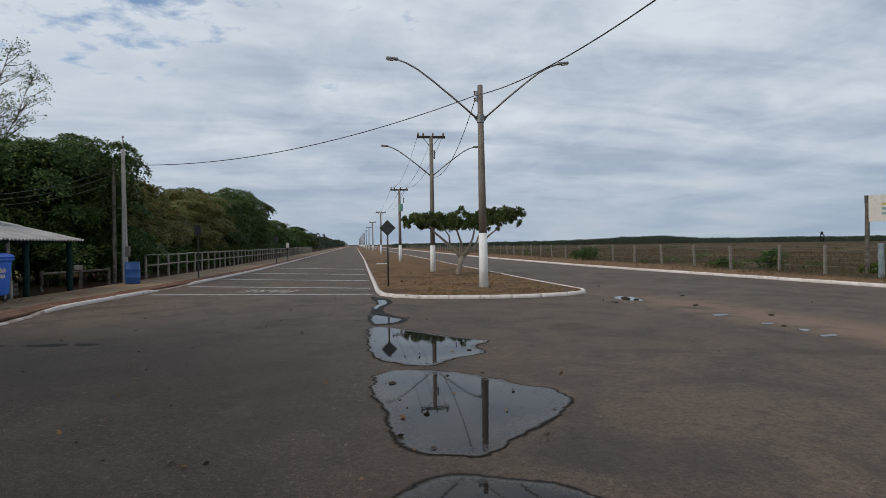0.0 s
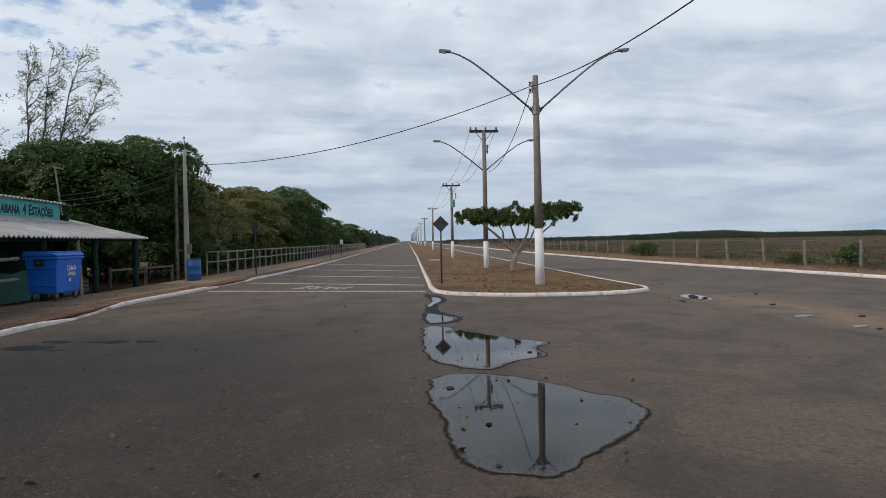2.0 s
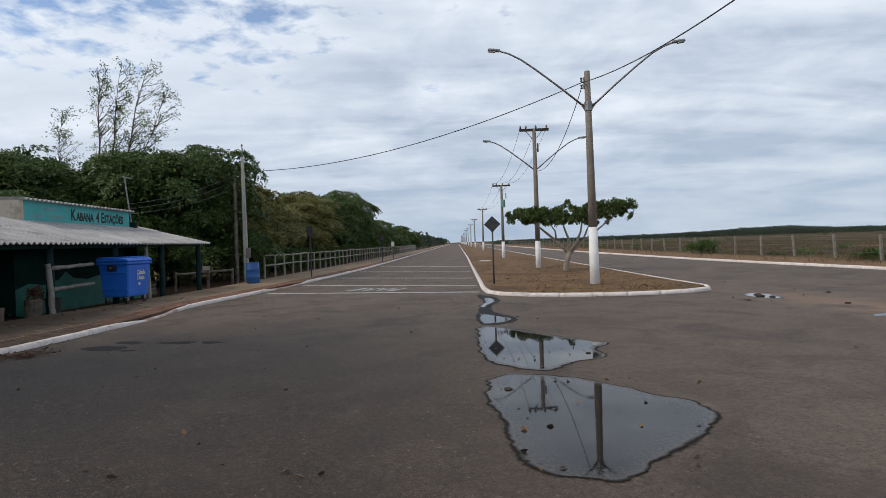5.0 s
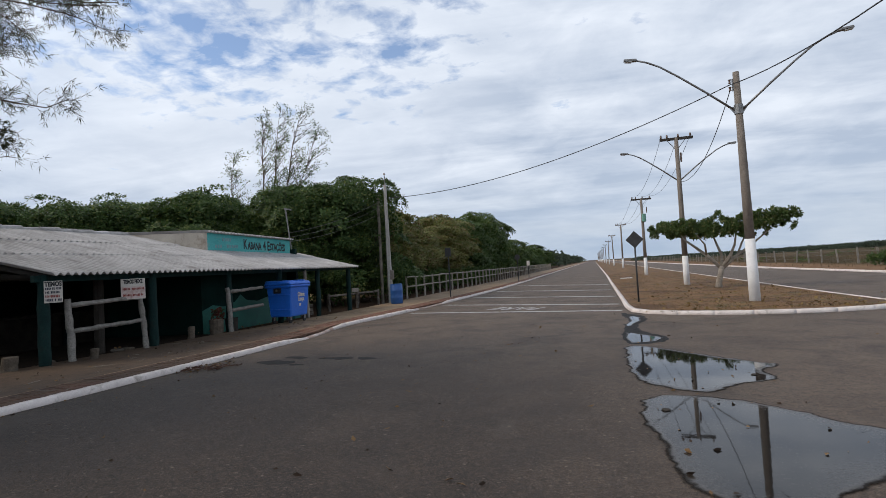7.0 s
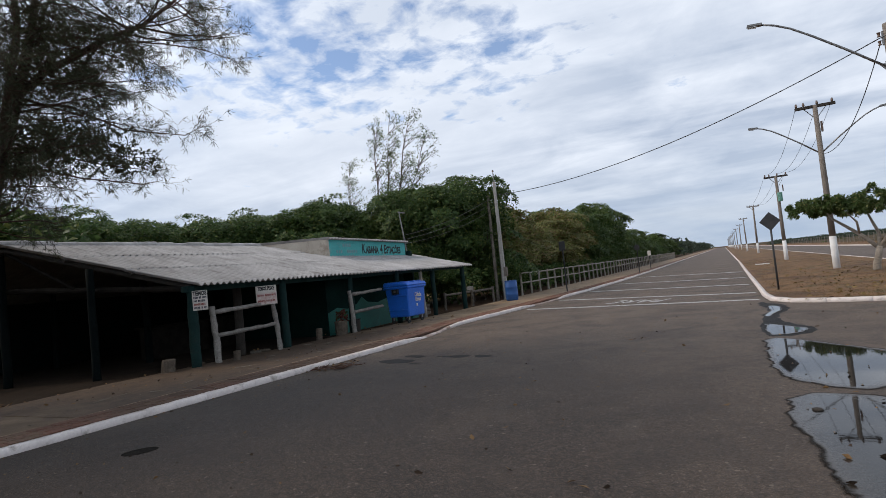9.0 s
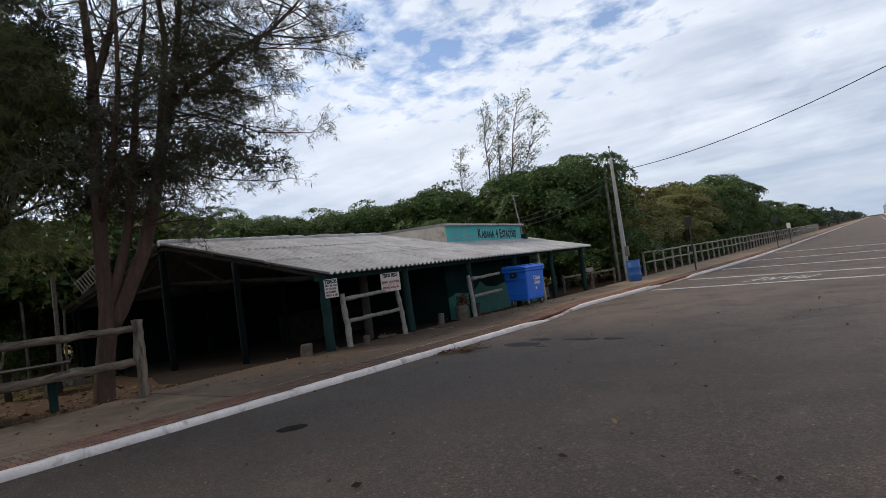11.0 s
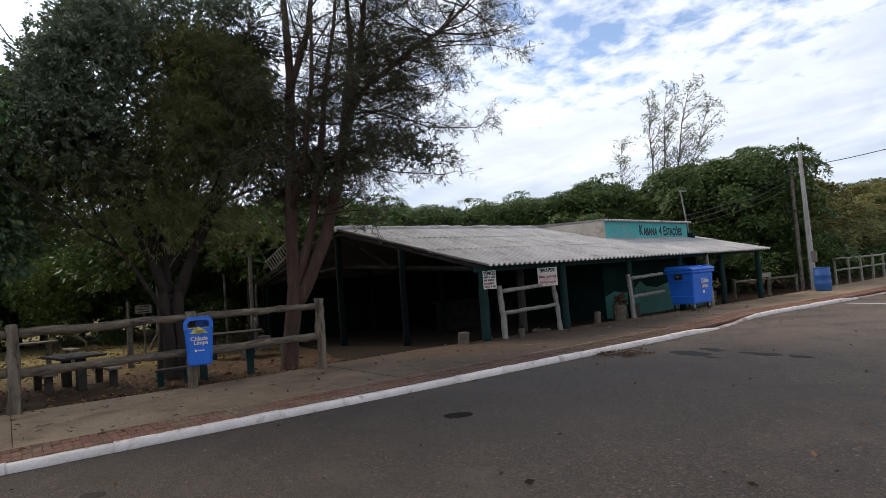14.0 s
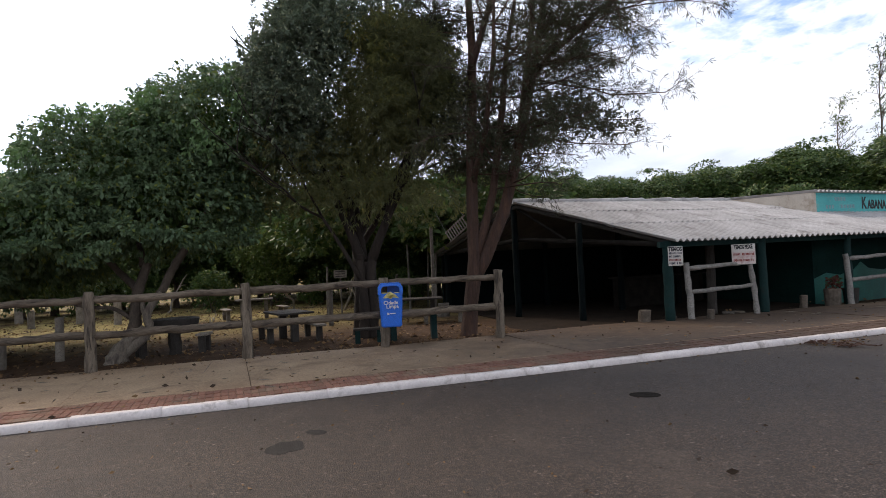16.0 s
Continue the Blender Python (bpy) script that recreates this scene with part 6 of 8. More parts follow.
def litter_bin():
    root = thing("litter_bin", pose(-12.39, 2.94, 0.178, 0, 0, 76) @ Matrix.Diagonal((0.95, 1, 0.885, 1)), "blue plastic litter bin with yellow bag on a fence post", "litter bin")
    b = bmesh.new()
    rings = []
    for z, w, d in ((0.42, 0.20, 0.13), (0.45, 0.225, 0.15), (0.9, 0.25, 0.17), (1.22, 0.265, 0.185)):
        rings.append([b.verts.new((w * cx, d * cy, z)) for cx, cy in ((-1, -0.7), (-0.8, -1), (0.8, -1), (1, -0.7), (1, 0.7), (0.8, 1), (-0.8, 1), (-1, 0.7))])
    for p, q in zip(rings, rings[1:]):
        for k in range(8):
            b.faces.new((p[k], p[(k + 1) % 8], q[(k + 1) % 8], q[k]))
    b.faces.new(rings[0][::-1])
    body = part("body", b, BLUE, root)
    # the hood: an arch above the mouth
    hood = bmesh.new()
    prof = [(-0.275, 1.2), (-0.27, 1.36), (-0.2, 1.46), (0.2, 1.46), (0.27, 1.36), (0.275, 1.2)]
    inner = [(-0.2, 1.2), (-0.2, 1.33), (-0.15, 1.385), (0.15, 1.385), (0.2, 1.33), (0.2, 1.2)]
    for y0, y1, pr, pi in ((-0.19, -0.13, prof, inner), (-0.13, 0.19, prof, [(x * 1.2, z + 0.02) for x, z in inner])):
        for k in range(5):
            vs = []
            for y in (y0, y1):
                vs.append([hood.verts.new((x, y, z)) for x, z in (pr[k], pr[k + 1], pi[k + 1], pi[k])])
            hood.faces.new(vs[0])
            hood.faces.new(vs[1][::-1])
            for j in range(4):
                hood.faces.new((vs[0][j], vs[1][j], vs[1][(j + 1) % 4], vs[0][(j + 1) % 4]))
    box(-0.25, 0.15, 1.2, 0.25, 0.19, 1.42, 0.0, hood)
    part("hood", hood, BLUE, root)
    bag = bmesh.new()
    r = random.Random(2)
    lo, hi = [], []
    for k in range(28):
        a = 2 * math.pi * k / 28
        x, y = math.cos(a), math.sin(a)
        s = 1 / max(abs(x), abs(y)) ** 0.7
        lo.append(bag.verts.new((0.278 * x * s * 0.93, 0.205 * y * s * 0.93, 1.10 + r.uniform(-0.035, 0.02))))
        hi.append(bag.verts.new((0.272 * x * s * 0.93, 0.20 * y * s * 0.93, 1.225 + r.uniform(-0.01, 0.02))))
    for k in range(28):
        bag.faces.new((lo[k], lo[(k + 1) % 28], hi[(k + 1) % 28], hi[k]))
    tube([(-0.02, -0.21, 1.16), (0.02, -0.25, 1.19), (-0.01, -0.22, 1.25)], [0.05, 0.065, 0.02], 7, bag, 0.3, 5)
    part("bin_bag", bag, YELLOW, root, "knotted yellow bin bag")
    for x0, z0, w, h in ((-0.09, 0.715, 0.045, 0.05), (-0.03, 0.73, 0.12, 0.022)):
        part("marking", box(x0, -0.185, z0, x0 + w, -0.172, z0 + h, 0.002), WHITE, body, "white printed marking")
    for word_, wx_, wz_ in (("Cidade", 0.0, 0.995), ("Limpa", 0.03, 0.905)):
        text_part(word_, 0.125, WHITE, body, Matrix(((1, 0, 0, wx_), (0, 0, -1, -0.183), (0, 1, 0, wz_), (0, 0, 0, 1))), "white printed words", depth=0.002, stretch=0.9, bold=0.003)
    part("bracket", box(-0.06, 0.17, 0.9, 0.06, 0.26, 0.98), STEEL, root)


litter_bin()


# ---- poles beside the kiosk ----
def service_pole():
    root = thing("service_pole", pose(-10.98, 29.0, 0.05), "slim pale concrete service pole at the pavement's edge", "pole")
    b = box(-0.11, -0.09, -0.2, 0.11, 0.09, 6.35, 0.015)
    for v in b.verts:
        if v.co.z > 3:
            v.co.x *= 0.62
            v.co.y *= 0.62
    part("shaft", b, surf("pale_concrete", (0.34, 0.32, 0.29), (0.44, 0.42, 0.39), 2.0, 0.9, 0.3, 30.0, (0.2, 0.18, 0.15), (0.55, 0.75), 2.0), root)
    part("rod", tube([(0, 0, 6.3), (0, 0, 6.95)], 0.02, 6), STEEL, root)
    part("insulator", tube([(0, 0, 6.9), (0, 0, 7.0)], [0.06, 0.03], 8), CERAMIC, root)
    part("meter_box", box(0.06, -0.16, 1.25, 0.24, 0.02, 1.75, 0.02), POLE, root)


service_pole()
for k, (x, y, h) in enumerate(((-11.5, 29.1, 5.75), (-11.2, 29.3, 3.4), (-11.62, 29.4, 2.9))):
    tagged(part("wooden_pole", rough_log((0, 0, -0.2), (0.05, 0, h), 0.075 if k else 0.085, 700 + k), OLD_WOOD, None, m=pose(x, y, 0)), "grey wooden pole beside the service pole", "pole", "wooden poles")
for k, z in enumerate((5.5, 5.2, 4.85)):
    cable("service_cable", (-11.5, 29.1, z), (-13.7, 23.4, 3.75 - 0.2 * k), 0.22, "thin grey service cable to the kiosk", 0.009, mat=GREY_CABLE)


def low_rail():
    root = thing("low_rail", pose(0, 0, 0), "low dark log rail with a small white plate beyond the kiosk", "fence")
    for x, y in ((-12.6, 24.9), (-11.9, 26.6), (-11.4, 28.2)):
        part("post", rough_log((x, y, -0.1), (x, y, 0.85), 0.07, int(y * 9)), OLD_WOOD, root)
    part("rail", rough_log((-12.6, 24.9, 0.72), (-11.4, 28.2, 0.74), 0.055, 91), OLD_WOOD, root)
    part("plate", box(-0.2, -0.02, -0.1, 0.2, 0.0, 0.1, m=pose(-11.85, 26.3, 0.92, 0, 0, 60)), BLEACHED, root, "small white plate")


low_rail()


# ---- yard furniture ----
def table(x, y, turn, w, d, h, seed, top_mat, leg_mat, label, benches=True):
    root = thing("picnic_table", pose(x, y, 0, 0, 0, turn), label, "table", "rustic yard tables")
    r = random.Random(seed)
    n = max(2, int(d / 0.2))
    for k in range(n):
        part("plank", box(-w / 2 + r.uniform(-0.03, 0.03), -d / 2 + k * d / n + 0.005, h - 0.05, w / 2 + r.uniform(-0.03, 0.03), -d / 2 + (k + 1) * d / n - 0.005, h, 0.008), top_mat, root)
    for s in (-1, 1):
        part("leg", box(s * w * 0.32 - 0.07, -0.09, -0.1, s * w * 0.32 + 0.07, 0.09, h - 0.05, 0.012), leg_mat, root)


def bench(x, y, turn, w, h, seed, top_mat, leg_mat, label="low plank bench on two posts"):
    root = thing("bench", pose(x, y, 0, 0, 0, turn), label, "bench", "rustic yard benches")
    part("seat", box(-w / 2, -0.13, h - 0.05, w / 2, 0.13, h, 0.01), top_mat, root)
    for s in (-1, 1):
        part("leg", box(s * w * 0.36 - 0.06, -0.07, -0.1, s * w * 0.36 + 0.06, 0.07, h - 0.05, 0.01), leg_mat, root)


def round_table(x, y):
    root = thing("round_table", pose(x, y, 0), "thick round dark wooden table on one post", "table", "rustic yard tables")
    part("top", tube([(0, 0, 0.72), (0, 0, 0.74), (0, 0, 0.86), (0, 0, 0.88)], [0.5, 0.53, 0.53, 0.5], 22, None, 0.03, 3), DARK_WOOD, root)
    part("leg", rough_log((0, 0, -0.1), (0, 0, 0.73), 0.14, 31), DARK_WOOD, root)


round_table(-15.1, -1.42)
bench(-15.1, -2.12, 20, 0.55, 0.5, 1, OLD_WOOD, DARK_WOOD, "short plank seat beside the round table")
bench(-15.05, -0.80, -15, 0.5, 0.5, 2, WEATHERED, DARK_WOOD, "short plank seat beside the round table")
table(-15.75, 1.15, 12, 1.5, 0.85, 0.80, 3, DARK_WOOD, DARK_WOOD, "dark plank picnic table in the yard")
bench(-15.85, 0.6, 8, 1.5, 0.5, 4, OLD_WOOD, DARK_WOOD)
bench(-15.65, 1.75, 8, 1.5, 0.48, 5, WEATHERED, DARK_WOOD)
table(-23.55, 0.65, 84, 1.35, 0.8, 0.83, 6, OLD_WOOD, OLD_WOOD, "grey plank picnic table near the bushes")
bench(-23.75, -0.35, 8, 1.3, 0.5, 7, WEATHERED, OLD_WOOD)
bench(-23.5, 1.7, 8, 1.2, 0.5, 8, WEATHERED, OLD_WOOD)
table(-13.6, 3.8, 80, 1.5, 0.6, 0.74, 9, OLD_WOOD, GREEN_POST, "plank table on green legs behind the fence")
bench(-13.75, 2.75, 80, 0.7, 0.42, 10, DARK_WOOD, GREEN_POST, "low bench on green legs behind the fence")
table(-17.4, 5.1, 70, 1.6, 0.8, 0.8, 11, DARK_WOOD, DARK_WOOD, "dark plank table under the trees")
bench(-16.4, 5.6, 75, 1.4, 0.45, 12, WEATHERED, OLD_WOOD)
for k, (x, y, r_, h) in enumerate(((-15.7, -3.8, 0.085, 1.05), (-15.2, -4.75, 0.11, 0.58), (-31.2, -9.0, 0.16, 0.95), (-28.1, -6.0, 0.15, 0.95), (-26.0, -4.3, 0.14, 0.95), (-27.0, -7.4, 0.12, 0.8), (-18.5, 6.4, 0.2, 0.5), (-19.5, 4.4, 0.16, 0.7), (-18.4, 2.67, 0.075, 1.3))):
    stump(x, y, r_, h, 520 + k, "upright grey log post in the yard", WEATHERED if k in (0, 2, 3, 4) else OLD_WOOD, "log_post")
for k, (x, y, h, lx, ly) in enumerate(((-22.3, 3.2, 1.9, 0.0, 0.05), (-23.2, 7.5, 3.0, 0.1, 0.1), (-21.5, 6.2, 2.6, 0.1, -0.05), (-18.0, 5.9, 3.0, -0.05, 0.05), (-21.0, 5.2, 1.5, 0.3, 0.3), (-20.2, 4.0, 1.3, -0.2, 0.4), (-20.6, 6.9, 2.2, 0.0, 0.1))):
    tagged(part("stick_post", rough_log((0, 0, -0.1), (lx, ly, h), 0.045 if k != 3 else 0.06, 560 + k, 7), OLD_WOOD, None, m=pose(x, y, 0)), "thin crooked stick standing in the yard", "stick", "sticks in the yard")


def yard_sign():
    root = thing("small_sign", pose(-20.2, 3.35, 0, 0, 0, 80), "small weathered notice on a stick in the yard", "sign")
    part("stake", rough_log((0, 0, -0.1), (0, 0, 1.65), 0.03, 3, 6), OLD_WOOD, root)
    part("board", box(-0.22, -0.03, 1.5, 0.22, -0.005, 1.76, 0.004), WEATHERED, root)
    for z in (1.54, 1.62, 1.70):
        part("text_bar", box(-0.17, -0.036, z, 0.15, -0.03, z + 0.025), BLACK, root)


yard_sign()


# ---- trees ----
def needle_mesh(name, ends, per, mat, seed, length=0.32, twig=0.75, droop=0.55, width=0.018):
    """Fine drooping needles along short twigs from the boughs' ends."""
    r = np.random.default_rng(seed)
    E = np.array([tuple(p) for p, _ in ends])
    D = np.array([tuple(v) for _, v in ends])
    sprigs = 9
    n = len(ends) * sprigs
    S = np.repeat(E, sprigs, axis=0)
    T = np.repeat(D, sprigs, axis=0) * 0.6 + rand_dirs(r, n) * 0.9
    T /= np.linalg.norm(T, axis=1, keepdims=True)
    T *= twig * r.uniform(0.4, 1.2, (n, 1))
    m = n * per
    f = r.random((m, 1)) ** 0.8
    P = np.repeat(S, per, axis=0) + np.repeat(T, per, axis=0) * f
    P[:, 2] -= 0.25 * f[:, 0] ** 2
    A = np.repeat(T, per, axis=0) / twig * 0.8 + rand_dirs(r, m) * 0.5
    A[:, 2] -= droop
    return leaf_mesh(name, P, A, rand_dirs(r, m), length * r.uniform(0.6, 1.3, m), np.full(m, width), mat, 0.0)


def casuarina():
    """Steep stems, long level boughs and sprays of short splayed needles."""
    root = thing("casuarina_tree", pose(-13.35, 5.15, 0), "tall casuarina with forked reddish trunk and airy tufted boughs", "tree", "trees in the yard")
    side, deep = Vector((0.36, 0.933, 0)), Vector((-0.933, 0.36, 0))
    r = random.Random(21)

    def at(s, z, w=0.0):
        return side * s + deep * w + Vector((0, 0, z))

    stems = [([at(-0.05, -0.25), at(-0.04, 0.15), at(0.05, 0.85), at(0.15, 1.5), at(0.18, 1.9), at(0.18, 3.0), at(0.25, 4.6), at(0.40, 7.0, 0.2), at(0.36, 9.0, 0.3), at(0.4, 11.2, 0.4)],
              [0.27, 0.195, 0.175, 0.185, 0.15, 0.14, 0.13, 0.105, 0.07, 0.03]),
             ([at(0.14, 1.35), at(0.42, 1.85), at(0.95, 3.0), at(1.3, 4.2), at(1.55, 5.3), at(1.85, 6.4), at(2.1, 7.6), at(2.3, 8.9), at(2.5, 10.8)],
              [0.14, 0.155, 0.145, 0.135, 0.125, 0.11, 0.08, 0.055, 0.025]),
             ([at(0.3, 6.4, 0.1), at(0.55, 7.1), at(0.85, 8.0), at(1.05, 9.2), at(1.3, 11)], [0.09, 0.085, 0.07, 0.05, 0.02]),
             ([at(1.45, 5.0), at(1.62, 6.2, -0.3), at(1.8, 7.4, -0.5), at(1.75, 9.0, -0.6), at(1.9, 10.8, -0.7)], [0.08, 0.08, 0.065, 0.05, 0.02]),
             ([at(1.75, 6.1), at(2.25, 6.75), at(2.85, 7.2), at(3.4, 7.65, -0.1), at(4.2, 8.15, -0.1), at(4.9, 8.85, -0.1), at(5.5, 9.6, -0.1)], [0.075, 0.08, 0.07, 0.06, 0.05, 0.035, 0.015]),
             ([at(0.16, 1.7), at(0.45, 2.6), at(0.72, 3.5), at(0.88, 4.6, -0.1), at(1.05, 5.6, -0.1), at(1.2, 6.8), at(1.5, 8.2), at(1.7, 10.0)], [0.10, 0.105, 0.10, 0.09, 0.08, 0.065, 0.045, 0.02]),
             ([at(0.2, 3.6), at(0.55, 4.8, -0.5), at(0.8, 6.4, -0.9), at(0.9, 8.4, -1.1)], [0.08, 0.07, 0.055, 0.02])]
    b = bmesh.new()
    for k, (pts, rad) in enumerate(stems):
        tube(pts, rad, 12 if k < 2 else 8, b, 0.06, k)

    def reach(z):
        """How far the boughs spread at a height."""
        steps = ((4.0, 3.0), (4.5, 4.2), (5.2, 4.6), (5.9, 5.3), (6.5, 4.4), (7.1, 5.6), (7.7, 6.7), (8.6, 6.9), (12.0, 4.0))
        for (z0, s0), (z1, s1) in zip(steps, steps[1:]):
            if z0 <= z <= z1:
                return s0 + (s1 - s0) * (z - z0) / (z1 - z0)
        return 2.5

    # named boughs first, then many thin ones from the upper stems
    boughs = [[at(1.95, 7.3), at(2.6, 7.6), at(3.6, 7.72), at(4.7, 7.86), at(5.6, 7.9), at(6.5, 7.75)], [at(1.8, 6.35), at(2.3, 6.55), at(3.1, 6.65), at(3.8, 6.5), at(4.4, 6.72)],
              [at(1.7, 6.0), at(2.6, 6.1), at(3.7, 5.68), at(5.0, 5.68), at(5.45, 5.95)], [at(1.4, 4.6), at(1.9, 4.75), at(2.8, 4.55), at(4.0, 4.46), at(4.4, 4.56)],
              [at(4.2, 8.15), at(5.0, 8.15), at(5.9, 8.3), at(6.6, 8.55)], [at(1.4, 5.2), at(2.2, 5.4), at(3.2, 5.1), at(4.5, 5.05)]]
    while len(boughs) < 235:
        pts, _ = stems[r.choice((0, 1, 1, 1, 2, 3, 3, 4, 4, 5, 6))]
        i = r.uniform(1, len(pts) - 1.01)
        p = pts[int(i)].lerp(pts[int(i) + 1], i % 1)
        if p.z < 3.5 or (p.z > 6.6 and r.random() < 0.35):
            continue
        s0 = p.dot(side)
        way = (side * r.gauss(0.45, 0.75) + deep * r.gauss(0, 0.8) + Vector((0, 0, r.gauss(0.14, 0.3)))).normalized()
        ln = r.uniform(0.9, 2.7)
        if way.dot(side) > 0.2:
            ln = min(ln, max(0.6, (reach(p.z) - s0) / way.dot(side)))
        q = p + way * ln
        if q.dot(side) > reach(q.z) or q.z < 3.3 or q.dot(side) < -1.8:
            continue
        bend = Vector((r.gauss(0, 0.08), r.gauss(0, 0.08), r.uniform(-0.12, 0.06))) * ln
        boughs.append([p.lerp(q, t) + bend * math.sin(math.pi * t) for t in (0, 0.25, 0.5, 0.75, 1)])
    ends, twigs = [], []
    for k, line in enumerate(boughs):
        ln = sum((a - c).length for a, c in zip(line, line[1:]))
        n = len(line)
        r0 = 0.03 if k < 6 else 0.010 + 0.006 * ln
        tube(line, [r0 * (1 - 0.8 * i / (n - 1)) for i in range(n)], 5, b)
        for _ in range(int(2 + 3.6 * ln)):
            i = r.uniform(0.25, 1) ** 0.8 * (n - 1.01)
            p = line[int(i)].lerp(line[int(i) + 1], i % 1)
            along = (line[int(i) + 1] - line[int(i)]).normalized()
            way = (along * 0.7 + Vector((r.gauss(0, 0.55), r.gauss(0, 0.55), r.gauss(0.02, 0.5)))).normalized()
            q = p + way * r.uniform(0.2, 0.62)
            mid = p.lerp(q, 0.5) + Vector((0, 0, r.uniform(-0.07, 0.02)))
            twigs.extend(((p, mid), (mid, q)))
            for c, d in ((q, way), (mid, way), (p.lerp(mid, 0.5), way)):
                for _ in range(2):
                    e = c + (d * 0.6 + Vector((r.gauss(0, 0.6), r.gauss(0, 0.6), r.gauss(0.1, 0.5)))).normalized() * r.uniform(0.05, 0.18)
                    twigs.append((c, e))
                    ends.append((e, (e - c).normalized()))
    part("trunk", b, BARK_RED, root, smooth=True)
    g = np.random.default_rng(4)
    P, Q = np.array([tuple(p) for p, _ in twigs]), np.array([tuple(q) for _, q in twigs])
    span = np.linalg.norm(Q - P, axis=1)
    obj("branchwork", leaf_mesh("branchwork", P, Q - P, rand_dirs(g, len(P)), span * 1.08, np.full(len(P), 0.012), BARK_DARK, 0.3), root)
    E, D = np.array([tuple(p) for p, _ in ends]), np.array([tuple(d) for _, d in ends])
    per = 6
    m = len(E) * per
    A = np.repeat(D, per, axis=0) * 0.75 + rand_dirs(g, m) * 0.75
    A[:, 2] -= 0.35
    obj("crown", leaf_mesh("crown", np.repeat(E, per, axis=0), A, rand_dirs(g, m), g.uniform(0.11, 0.24, m), np.full(m, 0.012), NEEDLE, 0.2), root)
    # darker small leaves low on the boughs and behind the stems
    lump = [tuple(at(3.0, 5.3, 0.3)) + (0.9, 1.0, 0.65), tuple(at(3.9, 4.95, 0.3)) + (0.6, 0.7, 0.4), tuple(at(2.2, 5.2, 0.4)) + (0.8, 0.8, 0.7), tuple(at(1.0, 4.8, 0.7)) + (0.8, 1.0, 0.7)]
    near_side = [tuple(at(-0.35, 6.3, 0.6)) + (0.7, 0.8, 1.1), tuple(at(-0.5, 7.7, 0.8)) + (0.8, 0.9, 0.9), tuple(at(-0.25, 5.0, 0.5)) + (0.8, 0.8, 1.1), tuple(at(0.2, 4.2, 0.7)) + (0.9, 0.9, 0.7), tuple(at(0.85, 4.7, 0.6)) + (0.8, 0.8, 0.8), tuple(at(0.55, 5.8, 0.5)) + (0.6, 0.7, 0.8)]
    obj("near_side_foliage", crown_mesh("near_side_foliage", near_side, 2300, 8, 0.14, NEEDLE, 57, 0.5, (0.2, 1.05), 0.0, 0.2), root)
    core = [tuple(at(0.4, 4.9, 0.5)) + (1.2, 1.5, 1.2), tuple(at(1.7, 4.7, 0.3)) + (1.3, 1.6, 1.0), tuple(at(-0.5, 5.6, 0.6)) + (1.1, 1.3, 1.5), tuple(at(2.8, 5.2, 0.2)) + (1.3, 1.4, 0.9)]
    obj("core_foliage", crown_mesh("core_foliage", core, 700, 7, 0.13, NEEDLE, 56, 0.4, (0.25, 1.08), 0.0, 0.16), root)
    obj("inner_foliage", crown_mesh("inner_foliage", lump, 620, 7, 0.11, NEEDLE, 55, 0.35, (0.2, 1.05), 0.0, 0.4), root)


casuarina()


